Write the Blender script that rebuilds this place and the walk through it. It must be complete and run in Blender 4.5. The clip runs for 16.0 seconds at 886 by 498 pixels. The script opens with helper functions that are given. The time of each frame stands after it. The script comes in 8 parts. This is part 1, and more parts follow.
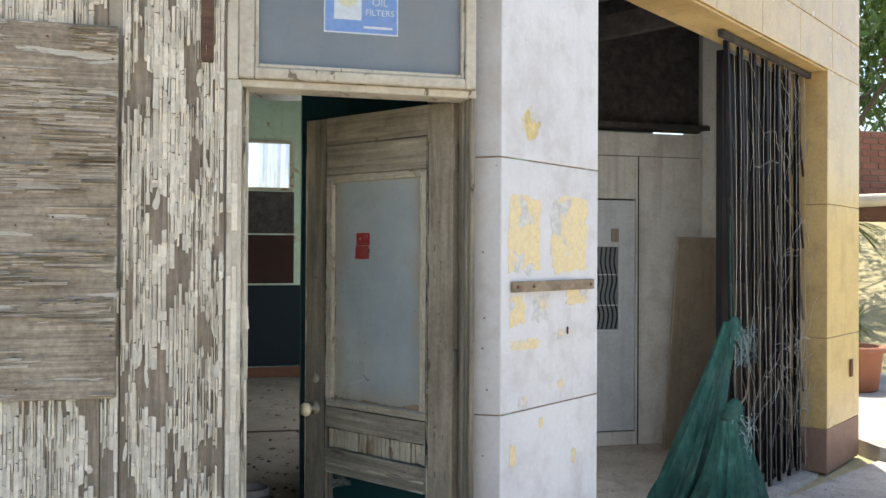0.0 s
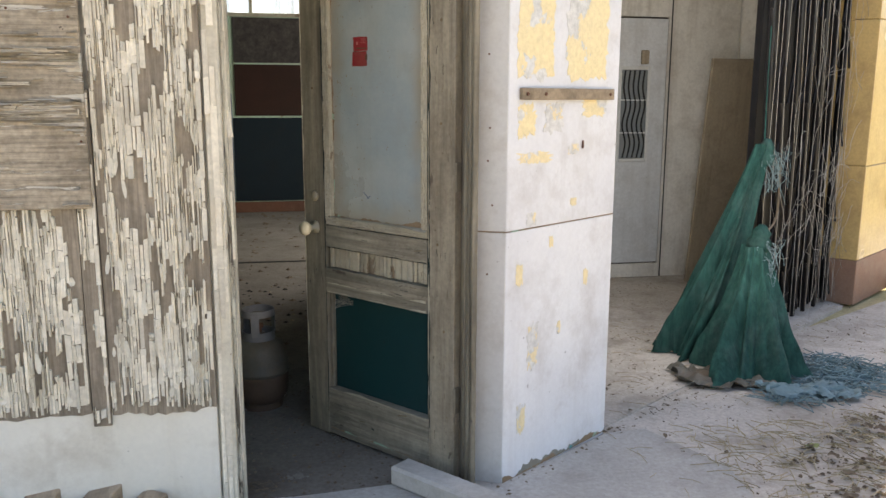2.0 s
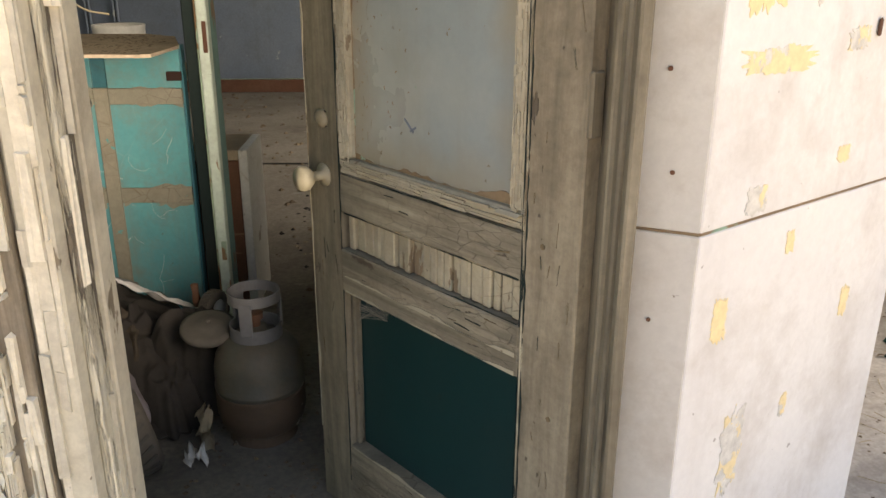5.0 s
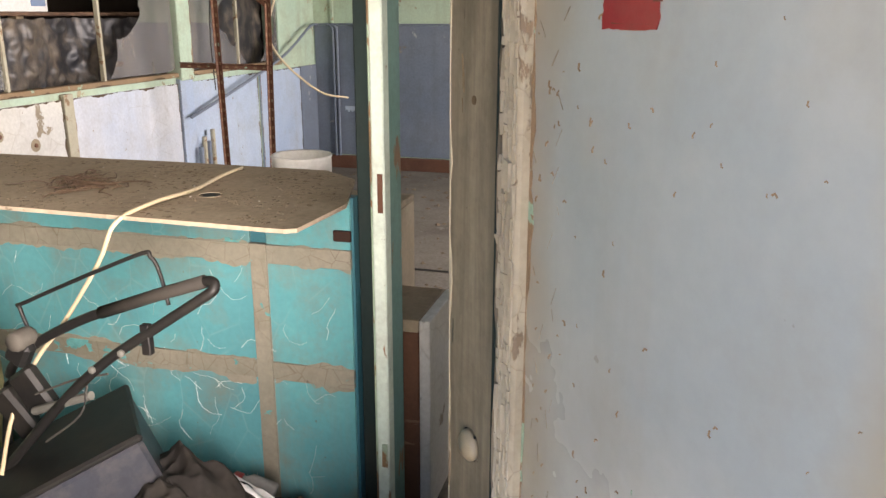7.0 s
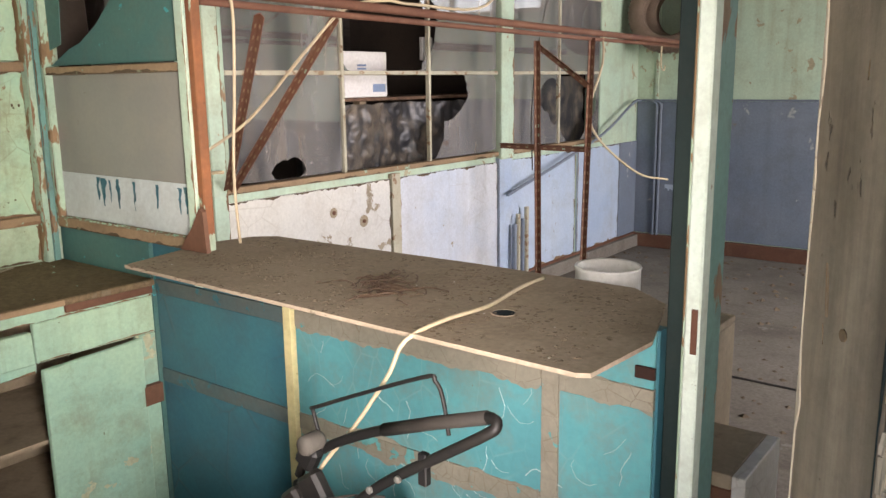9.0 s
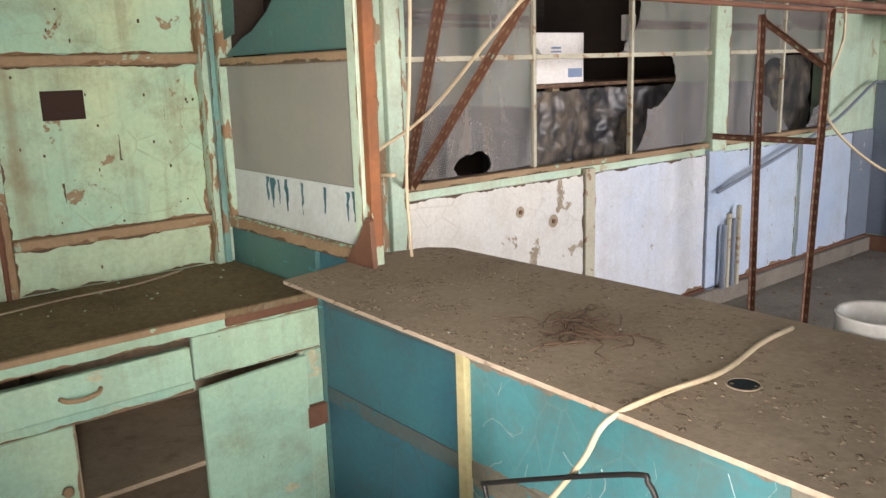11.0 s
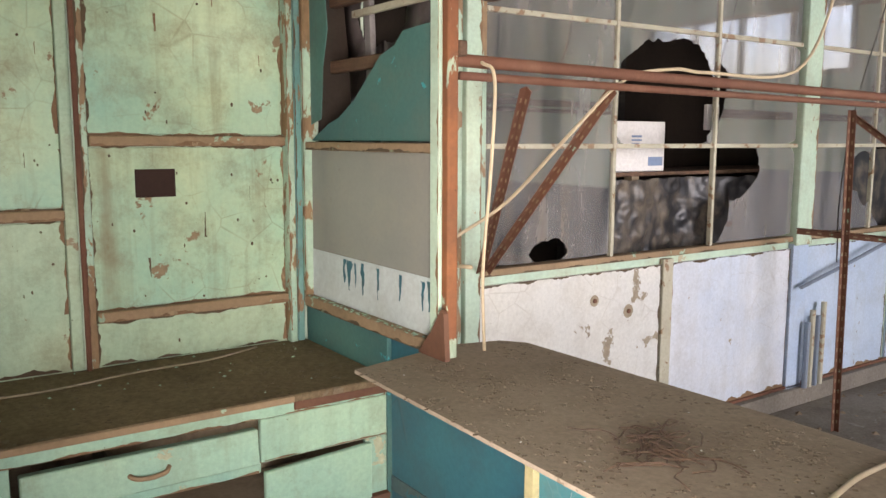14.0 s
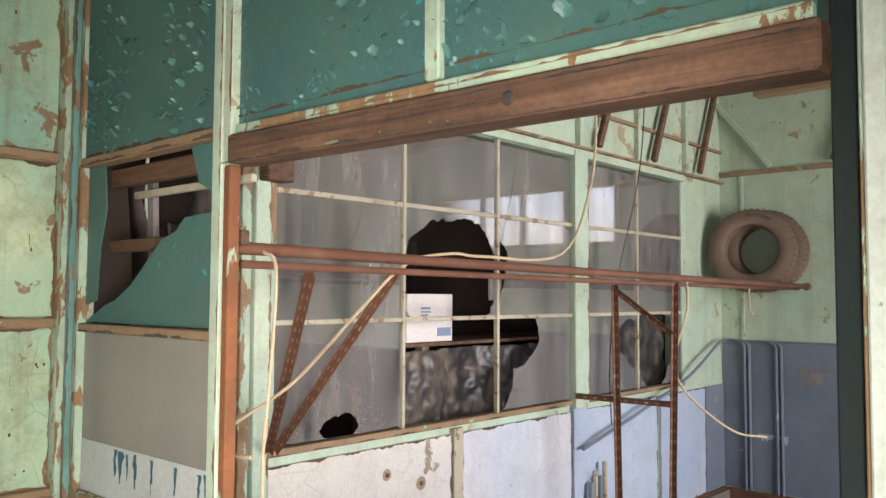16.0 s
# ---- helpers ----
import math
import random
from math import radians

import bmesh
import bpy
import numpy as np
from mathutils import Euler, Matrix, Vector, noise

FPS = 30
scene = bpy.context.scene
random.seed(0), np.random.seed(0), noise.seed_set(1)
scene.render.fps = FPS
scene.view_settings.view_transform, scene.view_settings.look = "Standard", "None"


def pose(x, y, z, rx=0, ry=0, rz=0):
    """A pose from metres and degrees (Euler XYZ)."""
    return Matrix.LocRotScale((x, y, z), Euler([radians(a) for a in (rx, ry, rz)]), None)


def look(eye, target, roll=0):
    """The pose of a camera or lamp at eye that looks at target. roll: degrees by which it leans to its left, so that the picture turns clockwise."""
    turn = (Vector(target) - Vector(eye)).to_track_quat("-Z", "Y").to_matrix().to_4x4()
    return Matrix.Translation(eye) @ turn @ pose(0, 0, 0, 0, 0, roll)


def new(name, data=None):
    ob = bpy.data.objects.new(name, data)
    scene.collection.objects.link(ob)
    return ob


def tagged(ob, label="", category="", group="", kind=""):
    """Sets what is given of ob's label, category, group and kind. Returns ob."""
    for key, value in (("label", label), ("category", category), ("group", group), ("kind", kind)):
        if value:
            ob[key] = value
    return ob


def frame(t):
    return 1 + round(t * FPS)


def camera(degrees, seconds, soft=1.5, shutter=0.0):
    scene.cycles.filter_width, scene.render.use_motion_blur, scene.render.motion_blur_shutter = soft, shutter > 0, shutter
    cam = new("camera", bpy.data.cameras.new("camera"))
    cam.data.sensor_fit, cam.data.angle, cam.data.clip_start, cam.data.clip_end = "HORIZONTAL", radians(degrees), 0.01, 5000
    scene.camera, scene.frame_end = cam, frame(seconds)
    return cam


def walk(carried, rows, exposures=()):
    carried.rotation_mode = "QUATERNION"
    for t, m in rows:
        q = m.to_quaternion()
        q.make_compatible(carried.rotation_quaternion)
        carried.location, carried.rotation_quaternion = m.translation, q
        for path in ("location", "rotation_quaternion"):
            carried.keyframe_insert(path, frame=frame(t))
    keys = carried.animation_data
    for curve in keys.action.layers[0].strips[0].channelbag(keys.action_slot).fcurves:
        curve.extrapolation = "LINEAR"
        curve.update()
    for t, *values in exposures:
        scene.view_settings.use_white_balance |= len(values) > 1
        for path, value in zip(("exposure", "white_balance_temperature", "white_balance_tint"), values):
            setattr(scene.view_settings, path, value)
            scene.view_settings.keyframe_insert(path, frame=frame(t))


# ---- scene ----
cam = camera(57.0, 16.0)
METRES, EYE, TILT, LEAN, TURN = 4.0, 1.6, 0.0, 0.0, -11.1
PATH = [
    (0, (-0.107, 0.104, 1.51), (0.354, 2.05, 1.524), 0.3),
    (0.5, (-0.086, 0.117, 1.483), (0.357, 2.067, 1.42), 0.1),
    (1, (-0.051, 0.155, 1.462), (0.375, 2.103, 1.309), 0.2),
    (1.5, (0.003, 0.219, 1.425), (0.41, 2.16, 1.172), 0.2),
    (2, (0.035, 0.293, 1.383), (0.419, 2.221, 1.015), 0.2),
    (2.5, (0.032, 0.453, 1.343), (0.399, 2.364, 0.88), -0.1),
    (3, (0.034, 0.712, 1.331), (0.38, 2.606, 0.788), -0.4),
    (3.2, (0.053, 0.802, 1.325), (0.389, 2.688, 0.752), -0.5),
    (5.3, (0.39, 1.958, 1.319), (0.398, 3.836, 0.644), 0.1),
    (5.5, (0.418, 2.053, 1.319), (0.371, 3.932, 0.649), 0.0),
    (6, (0.472, 2.277, 1.33), (0.286, 4.156, 0.689), 0.0),
    (6.5, (0.434, 2.497, 1.395), (0.099, 4.369, 0.793), -0.4),
    (7, (0.366, 2.665, 1.503), (-0.135, 4.517, 0.949), 0.1),
    (7.5, (0.391, 2.762, 1.552), (-0.35, 4.545, 1.041), -1.1),
    (8, (0.451, 2.804, 1.596), (-0.482, 4.509, 1.124), -1.8),
    (8.5, (0.456, 2.833, 1.62), (-0.637, 4.45, 1.187), -2.0),
    (8.7, (0.393, 2.86, 1.599), (-0.742, 4.454, 1.186), -1.4),
    (10.8, (-0.002, 3.198, 1.62), (-1.47, 4.486, 1.185), -1.8),
    (11, (-0.039, 3.234, 1.615), (-1.549, 4.471, 1.182), -1.8),
    (11.5, (-0.09, 3.261, 1.628), (-1.715, 4.344, 1.193), -1.5),
    (12, (-0.11, 3.247, 1.632), (-1.822, 4.191, 1.208), -1.3),
    (12.5, (-0.114, 3.23, 1.638), (-1.866, 4.104, 1.23), -1.2),
    (13, (-0.109, 3.216, 1.643), (-1.857, 4.109, 1.261), -0.8),
    (13.5, (-0.087, 3.226, 1.662), (-1.78, 4.236, 1.326), -0.1),
    (14, (-0.074, 3.239, 1.687), (-1.708, 4.361, 1.42), 0.2),
    (14.5, (-0.057, 3.25, 1.711), (-1.615, 4.492, 1.548), 0.4),
    (15, (-0.031, 3.257, 1.746), (-1.515, 4.596, 1.683), 0.4),
    (15.5, (-0.018, 3.259, 1.768), (-1.423, 4.682, 1.798), 0.2),
    (16, (0.006, 3.263, 1.783), (-1.331, 4.746, 1.896), 0.3),
]
EXPOSURES = [(0, 1.05, 6400, 10.5), (3, 1.55, 7800, 15), (5.5, 1.70, 8500, 16.5), (6.5, 2.2, 7700, 20), (7, 2.35, 7300, 22), (8.5, 2.2, 7000, 22), (11, 2.2, 6850, 20), (13, 2.2, 6800, 21), (16, 2.2, 6850, 21)]
walk(cam, [(t, look(eye, target, roll)) for t, eye, target, roll in PATH], EXPOSURES)

# ---- light ----
SUN_ELEV, SUN_AZ = radians(66), radians(20)      # the sun stands behind the building
world = bpy.data.worlds.new("sky")
scene.world = world
world.use_nodes = True
wn = world.node_tree.nodes
sky = wn.new("ShaderNodeTexSky")
sky.sky_type, sky.sun_disc = "NISHITA", False
sky.sun_elevation, sky.sun_rotation = SUN_ELEV, SUN_AZ
sky.air_density, sky.dust_density = 1.0, 2.0
wn["Background"].inputs["Strength"].default_value = 0.15
world.node_tree.links.new(sky.outputs["Color"], wn["Background"].inputs["Color"])
sun = new("sun", bpy.data.lights.new("sun", "SUN"))
sun.data.energy, sun.data.angle, sun.data.color = 4.6, radians(0.6), (1.0, 0.94, 0.84)
sun.matrix_world = look((0, 0, 0), (-math.sin(SUN_AZ) * math.cos(SUN_ELEV), -math.cos(SUN_AZ) * math.cos(SUN_ELEV), -math.sin(SUN_ELEV)))


def daylight(name, eye, target, w, h, power, colour=(0.95, 0.97, 1.0), spread=180):
    """An area lamp in an opening, standing in for the sky's light that falls through it."""
    ob = new(name, bpy.data.lights.new(name, "AREA"))
    ob.data.shape, ob.data.size, ob.data.size_y, ob.data.energy, ob.data.color = "RECTANGLE", w, h, power, colour
    ob.data.spread = radians(spread)
    ob.matrix_world = look(eye, target)
    return ob


daylight("daylight_side_doorway", (2.95, 8.0, 1.7), (-3.0, 7.0, 1.1), 2.6, 2.4, 45, spread=135)
daylight("daylight_front_door", (0.16, 3.14, 1.36), (-1.44, 4.42, 1.38), 0.24, 1.5, 7.8, (1.0, 0.98, 0.92), 85)
daylight("daylight_garage_portal", (1.9, 3.78, 1.5), (2.2, 6.0, 1.1), 1.0, 2.0, 7.0)


# ---- materials ----
class Nodes:
    """A small shorthand for building one node material."""

    def __init__(self, name):
        self.m = bpy.data.materials.new(name)
        self.m.use_nodes = True
        self.t = self.m.node_tree
        self.b = self.t.nodes["Principled BSDF"]
        self.out = self.t.nodes["Material Output"]
        tc, oi = self.add("ShaderNodeTexCoord"), self.add("ShaderNodeObjectInfo")
        off = self.math("MULTIPLY", oi.outputs["Random"], 23.0)
        v = self.add("ShaderNodeVectorMath")
        v.operation = "ADD"
        self.t.links.new(tc.outputs["Object"], v.inputs[0])
        self.t.links.new(off, v.inputs[1])
        self.co = v.outputs[0]
        self.rand = oi.outputs["Random"]

    def add(self, kind):
        return self.t.nodes.new(kind)

    def put(self, value, socket):
        if isinstance(value, bpy.types.NodeSocket):
            self.t.links.new(value, socket)
        elif isinstance(value, tuple) and len(value) == 3 and socket.type == "RGBA":
            socket.default_value = (*value, 1)
        else:
            socket.default_value = value

    def math(self, op, a, b=0.0, clamp=False):
        n = self.add("ShaderNodeMath")
        n.operation, n.use_clamp = op, clamp
        self.put(a, n.inputs[0])
        self.put(b, n.inputs[1])
        return n.outputs[0]

    def noise(self, scale, detail=5.0, rough=0.6, stretch=(1, 1, 1), warp=0.0):
        mp, n = self.add("ShaderNodeMapping"), self.add("ShaderNodeTexNoise")
        mp.inputs["Scale"].default_value = stretch
        self.put(self.co, mp.inputs["Vector"])
        self.put(mp.outputs[0], n.inputs["Vector"])
        n.inputs["Scale"].default_value, n.inputs["Detail"].default_value = scale, detail
        n.inputs["Roughness"].default_value, n.inputs["Distortion"].default_value = rough, warp
        return n.outputs["Fac"]

    def cracks(self, scale, width, stretch=(1, 1, 1)):
        mp, n = self.add("ShaderNodeMapping"), self.add("ShaderNodeTexVoronoi")
        mp.inputs["Scale"].default_value = stretch
        n.feature = "DISTANCE_TO_EDGE"
        n.inputs["Scale"].default_value = scale
        self.put(self.co, mp.inputs["Vector"])
        self.put(mp.outputs[0], n.inputs["Vector"])
        return self.ramp(n.outputs["Distance"], width, 0.0)

    def ramp(self, fac, a, b):
        """0 at a and 1 at b."""
        n = self.add("ShaderNodeMapRange")
        n.inputs["From Min"].default_value, n.inputs["From Max"].default_value = a, b
        self.put(fac, n.inputs["Value"])
        return n.outputs["Result"]

    def mix(self, fac, a, b, blend="MIX"):
        n = self.add("ShaderNodeMix")
        n.data_type, n.blend_type = "RGBA", blend
        self.put(fac, n.inputs[0])
        self.put(a, n.inputs[6])
        self.put(b, n.inputs[7])
        return n.outputs[2]

    def grey(self, fac, low, high):
        v = self.ramp(fac, 0.3, 0.7)
        return self.mix(v, (low, low, low), (high, high, high))

    def finish(self, colour, rough=0.7, height=None, bump=0.3, dist=0.004, metal=0.0, spec=0.3):
        self.put(colour, self.b.inputs["Base Color"])
        self.put(rough, self.b.inputs["Roughness"])
        self.put(metal, self.b.inputs["Metallic"])
        self.b.inputs["Specular IOR Level"].default_value = spec
        if height is not None:
            n = self.add("ShaderNodeBump")
            n.inputs["Strength"].default_value, n.inputs["Distance"].default_value = bump, dist
            self.put(height, n.inputs["Height"])
            self.put(n.outputs[0], self.b.inputs["Normal"])
        return self.m


def surf(name, base, alt, dirt=(0.16, 0.12, 0.08), grime=0.4, chip=None, chips=0.0, chip_scale=9.0, chip_stretch=(1, 1, 1), streak=0.0,
         crack=0.0, crack_scale=7.0, rough=0.6, metal=0.0, bump=0.35, spec=0.3, scale=1.0, grain=None, mottle=0.3, crack_stretch=(1, 1, 1), crack_colour=None):
    """A worn painted or plain surface: two tones, grime, run-down streaks, chips to the ground below, fine cracks."""
    k = Nodes(name)
    big = k.noise(1.6 * scale, 6.0, 0.6)
    fine = k.noise(55.0 * scale, 4.0, 0.7)
    c = k.mix(k.ramp(big, 0.35, 0.65), base, alt)
    c = k.mix(mottle, c, k.mix(1.0, c, k.grey(fine, 0.6, 1.25), "MULTIPLY"))
    pits = k.ramp(k.noise(38.0 * scale, 3.0, 0.55), 0.735, 0.76)
    c = k.mix(k.math("MULTIPLY", pits, min(0.8, 1.3 * grime)), c, tuple(0.55 * v for v in dirt))
    if grain:
        g = k.noise(grain[0], 6.0, 0.65, grain[1], 0.4)
        c = k.mix(0.9, c, k.mix(1.0, c, k.grey(g, 0.42, 1.35), "MULTIPLY"))
        fine = k.math("ADD", fine, k.math("MULTIPLY", g, 1.5))
    if grime:
        spots = k.noise(4.5 * scale, 9.0, 0.72)
        c = k.mix(k.math("MULTIPLY", k.ramp(spots, 0.48, 0.74), grime), c, dirt)
    if streak:
        run = k.noise(11.0, 4.0, 0.6, (1, 1, 0.06))
        c = k.mix(k.math("MULTIPLY", k.ramp(run, 0.52, 0.75), streak), c, dirt)
    height = k.math("MULTIPLY", fine, 0.7 * mottle)
    if crack:
        lines = k.cracks(crack_scale, 0.025, crack_stretch)
        lines = k.math("MULTIPLY", lines, k.ramp(k.noise(2.2, 3.0), 0.47, 0.6))
        c = k.mix(k.math("MULTIPLY", lines, crack), c, crack_colour or dirt)
        height = k.math("SUBTRACT", height, k.math("MULTIPLY", lines, 0.5))
    if chip:
        fl = k.noise(chip_scale, 7.0, 0.62, chip_stretch, 0.3)
        fl = k.math("ADD", k.math("MULTIPLY", fl, 0.7), k.math("MULTIPLY", big, 0.3))
        mask = k.ramp(fl, 0.66 - 0.24 * chips, 0.672 - 0.24 * chips)
        under = k.mix(k.ramp(k.noise(30.0, 6.0, 0.7, chip_stretch), 0.3, 0.7), tuple(0.6 * v for v in chip), chip)
        c = k.mix(mask, c, under)
        height = k.math("SUBTRACT", height, k.math("MULTIPLY", mask, 0.9))
    return k.finish(c, k.math("ADD", rough - 0.1, k.math("MULTIPLY", big, 0.2)), height, bump, 0.004, metal, spec)


def peel(name, paint, wood, amount, scale=120.0, grime=0.3):
    """Old paint split into narrow upright strips on weathered wood, with bare patches where the strips have dropped off."""
    k = Nodes(name)
    zone = k.noise(8.0, 5.0, 0.6, (1, 1, 0.28), 0.4)
    fibre = k.noise(scale, 5.0, 0.6, (1, 1, 0.055), 0.5)
    broad = k.noise(scale * 0.42, 4.0, 0.6, (1, 1, 0.09), 0.4)
    mask = k.math("ADD", k.math("MULTIPLY", zone, 0.62), k.math("ADD", k.math("MULTIPLY", fibre, 0.14), k.math("MULTIPLY", broad, 0.24)))
    bare = k.ramp(mask, 0.63 - 0.2 * amount, 0.636 - 0.2 * amount)
    lift = k.math("SUBTRACT", k.ramp(mask, 0.605 - 0.2 * amount, 0.63 - 0.2 * amount), bare)
    thin = k.ramp(k.math("ABSOLUTE", k.math("SUBTRACT", fibre, 0.5)), 0.030, 0.006)
    wide = k.ramp(k.math("ABSOLUTE", k.math("SUBTRACT", broad, 0.5)), 0.022, 0.006)
    line = k.math("MULTIPLY", k.math("MAXIMUM", k.math("MULTIPLY", thin, 0.55), wide), k.ramp(zone, 0.36, 0.56))
    grain = k.noise(90.0, 7.0, 0.7, (1, 1, 0.04), 0.6)
    w = k.mix(k.ramp(grain, 0.3, 0.7), tuple(0.42 * v for v in wood), wood)
    p = k.mix(k.ramp(k.noise(5.0, 6.0), 0.35, 0.7), paint, tuple(v * f for v, f in zip(paint, (0.90, 0.86, 0.78))))
    p = k.mix(k.math("MULTIPLY", k.ramp(fibre, 0.45, 0.75), 0.4), p, tuple(0.7 * v for v in paint))
    p = k.mix(k.math("MULTIPLY", k.ramp(k.noise(9.0, 8.0, 0.7), 0.5, 0.75), grime), p, (0.2, 0.16, 0.11))
    p = k.mix(k.math("MULTIPLY", line, 0.85), p, (0.10, 0.08, 0.055))
    h = k.math("ADD", k.math("MULTIPLY", fibre, 0.9), k.math("MULTIPLY", lift, 0.5))
    h = k.math("SUBTRACT", k.math("SUBTRACT", h, k.math("MULTIPLY", bare, 1.1)), k.math("MULTIPLY", line, 0.8))
    return k.finish(k.mix(bare, p, w), 0.75, h, 1.0, 0.006)


def glass(name, tint, dust, dusty, rough=0.12, ior=1.5):
    """Old window glass under a film of dust: real gloss over a part clear, part dusty body."""
    k = Nodes(name)
    film = k.noise(3.2, 8.0, 0.68, (1, 1, 0.3), 0.8)
    specks = k.noise(46.0, 5.0, 0.75)
    runs = k.noise(13.0, 5.0, 0.65, (1, 1, 0.045), 0.3)
    fac = k.math("ADD", dusty - 0.26, k.math("ADD", k.math("MULTIPLY", k.ramp(film, 0.25, 0.8), 0.5), k.math("ADD", k.math("MULTIPLY", k.ramp(runs, 0.42, 0.7), 0.34), k.math("MULTIPLY", k.ramp(specks, 0.6, 0.72), 0.3))), True)
    k.finish(k.mix(k.ramp(runs, 0.35, 0.65), dust, tuple(v * f for v, f in zip(dust, (0.66, 0.58, 0.50)))), rough, film, 0.02, 0.002, 0.0, 0.4)
    clear, both = k.add("ShaderNodeBsdfTransparent"), k.add("ShaderNodeMixShader")
    clear.inputs[0].default_value = (*tint, 1)
    k.put(fac, both.inputs[0])
    k.put(clear.outputs[0], both.inputs[1])
    k.put(k.b.outputs[0], both.inputs[2])
    gloss, sheen, fr = k.add("ShaderNodeBsdfGlossy"), k.add("ShaderNodeMixShader"), k.add("ShaderNodeFresnel")
    gloss.inputs["Roughness"].default_value = 0.04
    fr.inputs["IOR"].default_value = ior
    k.put(fr.outputs[0], sheen.inputs[0])
    k.put(both.outputs[0], sheen.inputs[1])
    k.put(gloss.outputs[0], sheen.inputs[2])
    k.put(sheen.outputs[0], k.out.inputs["Surface"])
    return k.m


WOOD = (0.27, 0.225, 0.17)
m_peel_thin = peel("worn_cream_paint_strip", (0.72, 0.68, 0.56), WOOD, 0.5, 140.0)
def island_tone(m, low, high):
    """Gives each separate piece of a joined mesh its own slight tone."""
    t = m.node_tree
    socket = t.nodes["Principled BSDF"].inputs["Base Color"]
    old = socket.links[0].from_socket
    geo, rng, mx = t.nodes.new("ShaderNodeNewGeometry"), t.nodes.new("ShaderNodeMapRange"), t.nodes.new("ShaderNodeMix")
    rng.inputs["To Min"].default_value, rng.inputs["To Max"].default_value = low, high
    mx.data_type, mx.blend_type = "RGBA", "MULTIPLY"
    mx.inputs[0].default_value = 1.0
    t.links.new(geo.outputs["Random Per Island"], rng.inputs["Value"])
    t.links.new(old, mx.inputs[6])
    t.links.new(rng.outputs["Result"], mx.inputs[7])
    t.links.new(mx.outputs[2], socket)
    return m


def edge_film(m, colour, reach):
    """Adds a tan film of dirt that has crept in from the pane's beads."""
    t = m.node_tree
    socket = t.nodes["Principled BSDF"].inputs["Base Color"]
    old = socket.links[0].from_socket
    tc, sep, nz, mx = t.nodes.new("ShaderNodeTexCoord"), t.nodes.new("ShaderNodeSeparateXYZ"), t.nodes.new("ShaderNodeTexNoise"), t.nodes.new("ShaderNodeMix")
    t.links.new(tc.outputs["Generated"], sep.inputs[0])
    t.links.new(tc.outputs["Object"], nz.inputs["Vector"])
    nz.inputs["Scale"].default_value, nz.inputs["Detail"].default_value = 6.0, 6.0

    def calc(op, p, q):
        n = t.nodes.new("ShaderNodeMath")
        n.operation = op
        for value, s in ((p, n.inputs[0]), (q, n.inputs[1])):
            if isinstance(value, bpy.types.NodeSocket):
                t.links.new(value, s)
            else:
                s.default_value = value
        return n.outputs[0]

    x, z = sep.outputs[0], sep.outputs[2]
    near = calc("MINIMUM", calc("MINIMUM", x, calc("SUBTRACT", 1.0, x)), calc("MULTIPLY", calc("MINIMUM", z, calc("SUBTRACT", 1.2, z)), 1.6))
    near = calc("ADD", near, calc("MULTIPLY", calc("SUBTRACT", nz.outputs["Fac"], 0.5), 0.30))
    rng = t.nodes.new("ShaderNodeMapRange")
    rng.inputs["From Min"].default_value, rng.inputs["From Max"].default_value = reach, 0.0
    rng.inputs["To Max"].default_value = 0.65
    t.links.new(near, rng.inputs["Value"])
    mx.data_type = "RGBA"
    mx.inputs[7].default_value = (*colour, 1)
    t.links.new(rng.outputs["Result"], mx.inputs[0])
    t.links.new(old, mx.inputs[6])
    t.links.new(mx.outputs[2], socket)
    return m


m_skin = surf("strips_of_cream_paint", (0.82, 0.755, 0.615), (0.75, 0.68, 0.54), (0.34, 0.265, 0.175), 0.36, rough=0.7, bump=0.5, mottle=0.4)
m_grey_wood = surf("bare_weathered_wood", (0.33, 0.275, 0.205), (0.25, 0.205, 0.15), (0.10, 0.075, 0.05), 0.45, rough=0.85, grain=(60.0, (1, 1, 0.05)), bump=0.8, mottle=0.4)
island_tone(m_skin, 0.74, 1.06)
m_veneer = surf("pale_weathered_veneer", (0.58, 0.52, 0.42), (0.47, 0.41, 0.32), (0.20, 0.155, 0.11), 0.5, rough=0.85, bump=0.5, mottle=0.5)
island_tone(m_veneer, 0.7, 1.1)
m_flake = surf("loose_paint", (0.76, 0.72, 0.60), (0.66, 0.61, 0.49), grime=0.25, rough=0.7)
m_ply = surf("weathered_plywood", (0.40, 0.335, 0.245), (0.29, 0.235, 0.165), (0.10, 0.075, 0.05), 0.65, (0.62, 0.57, 0.47), 0.5, 5.0, (0.6, 0.6, 7.0), rough=0.85, grain=(9.0, (0.35, 0.35, 8.0)), bump=0.7, mottle=0.75)
m_cream = surf("cream_painted_frame", (0.62, 0.57, 0.45), (0.54, 0.49, 0.38), (0.19, 0.14, 0.09), 0.6, (0.25, 0.20, 0.14), 0.3, 16.0, (1, 1, 0.4), 0.3, rough=0.65)
m_sheet = surf("dusty_white_sheet_metal", (0.76, 0.73, 0.64), (0.70, 0.66, 0.55), (0.35, 0.27, 0.17), 0.45, streak=0.2, rough=0.5, mottle=0.1)
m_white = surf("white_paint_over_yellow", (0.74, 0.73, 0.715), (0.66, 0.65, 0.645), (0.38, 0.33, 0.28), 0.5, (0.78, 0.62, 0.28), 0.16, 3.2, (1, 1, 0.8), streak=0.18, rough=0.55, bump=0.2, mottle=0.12)
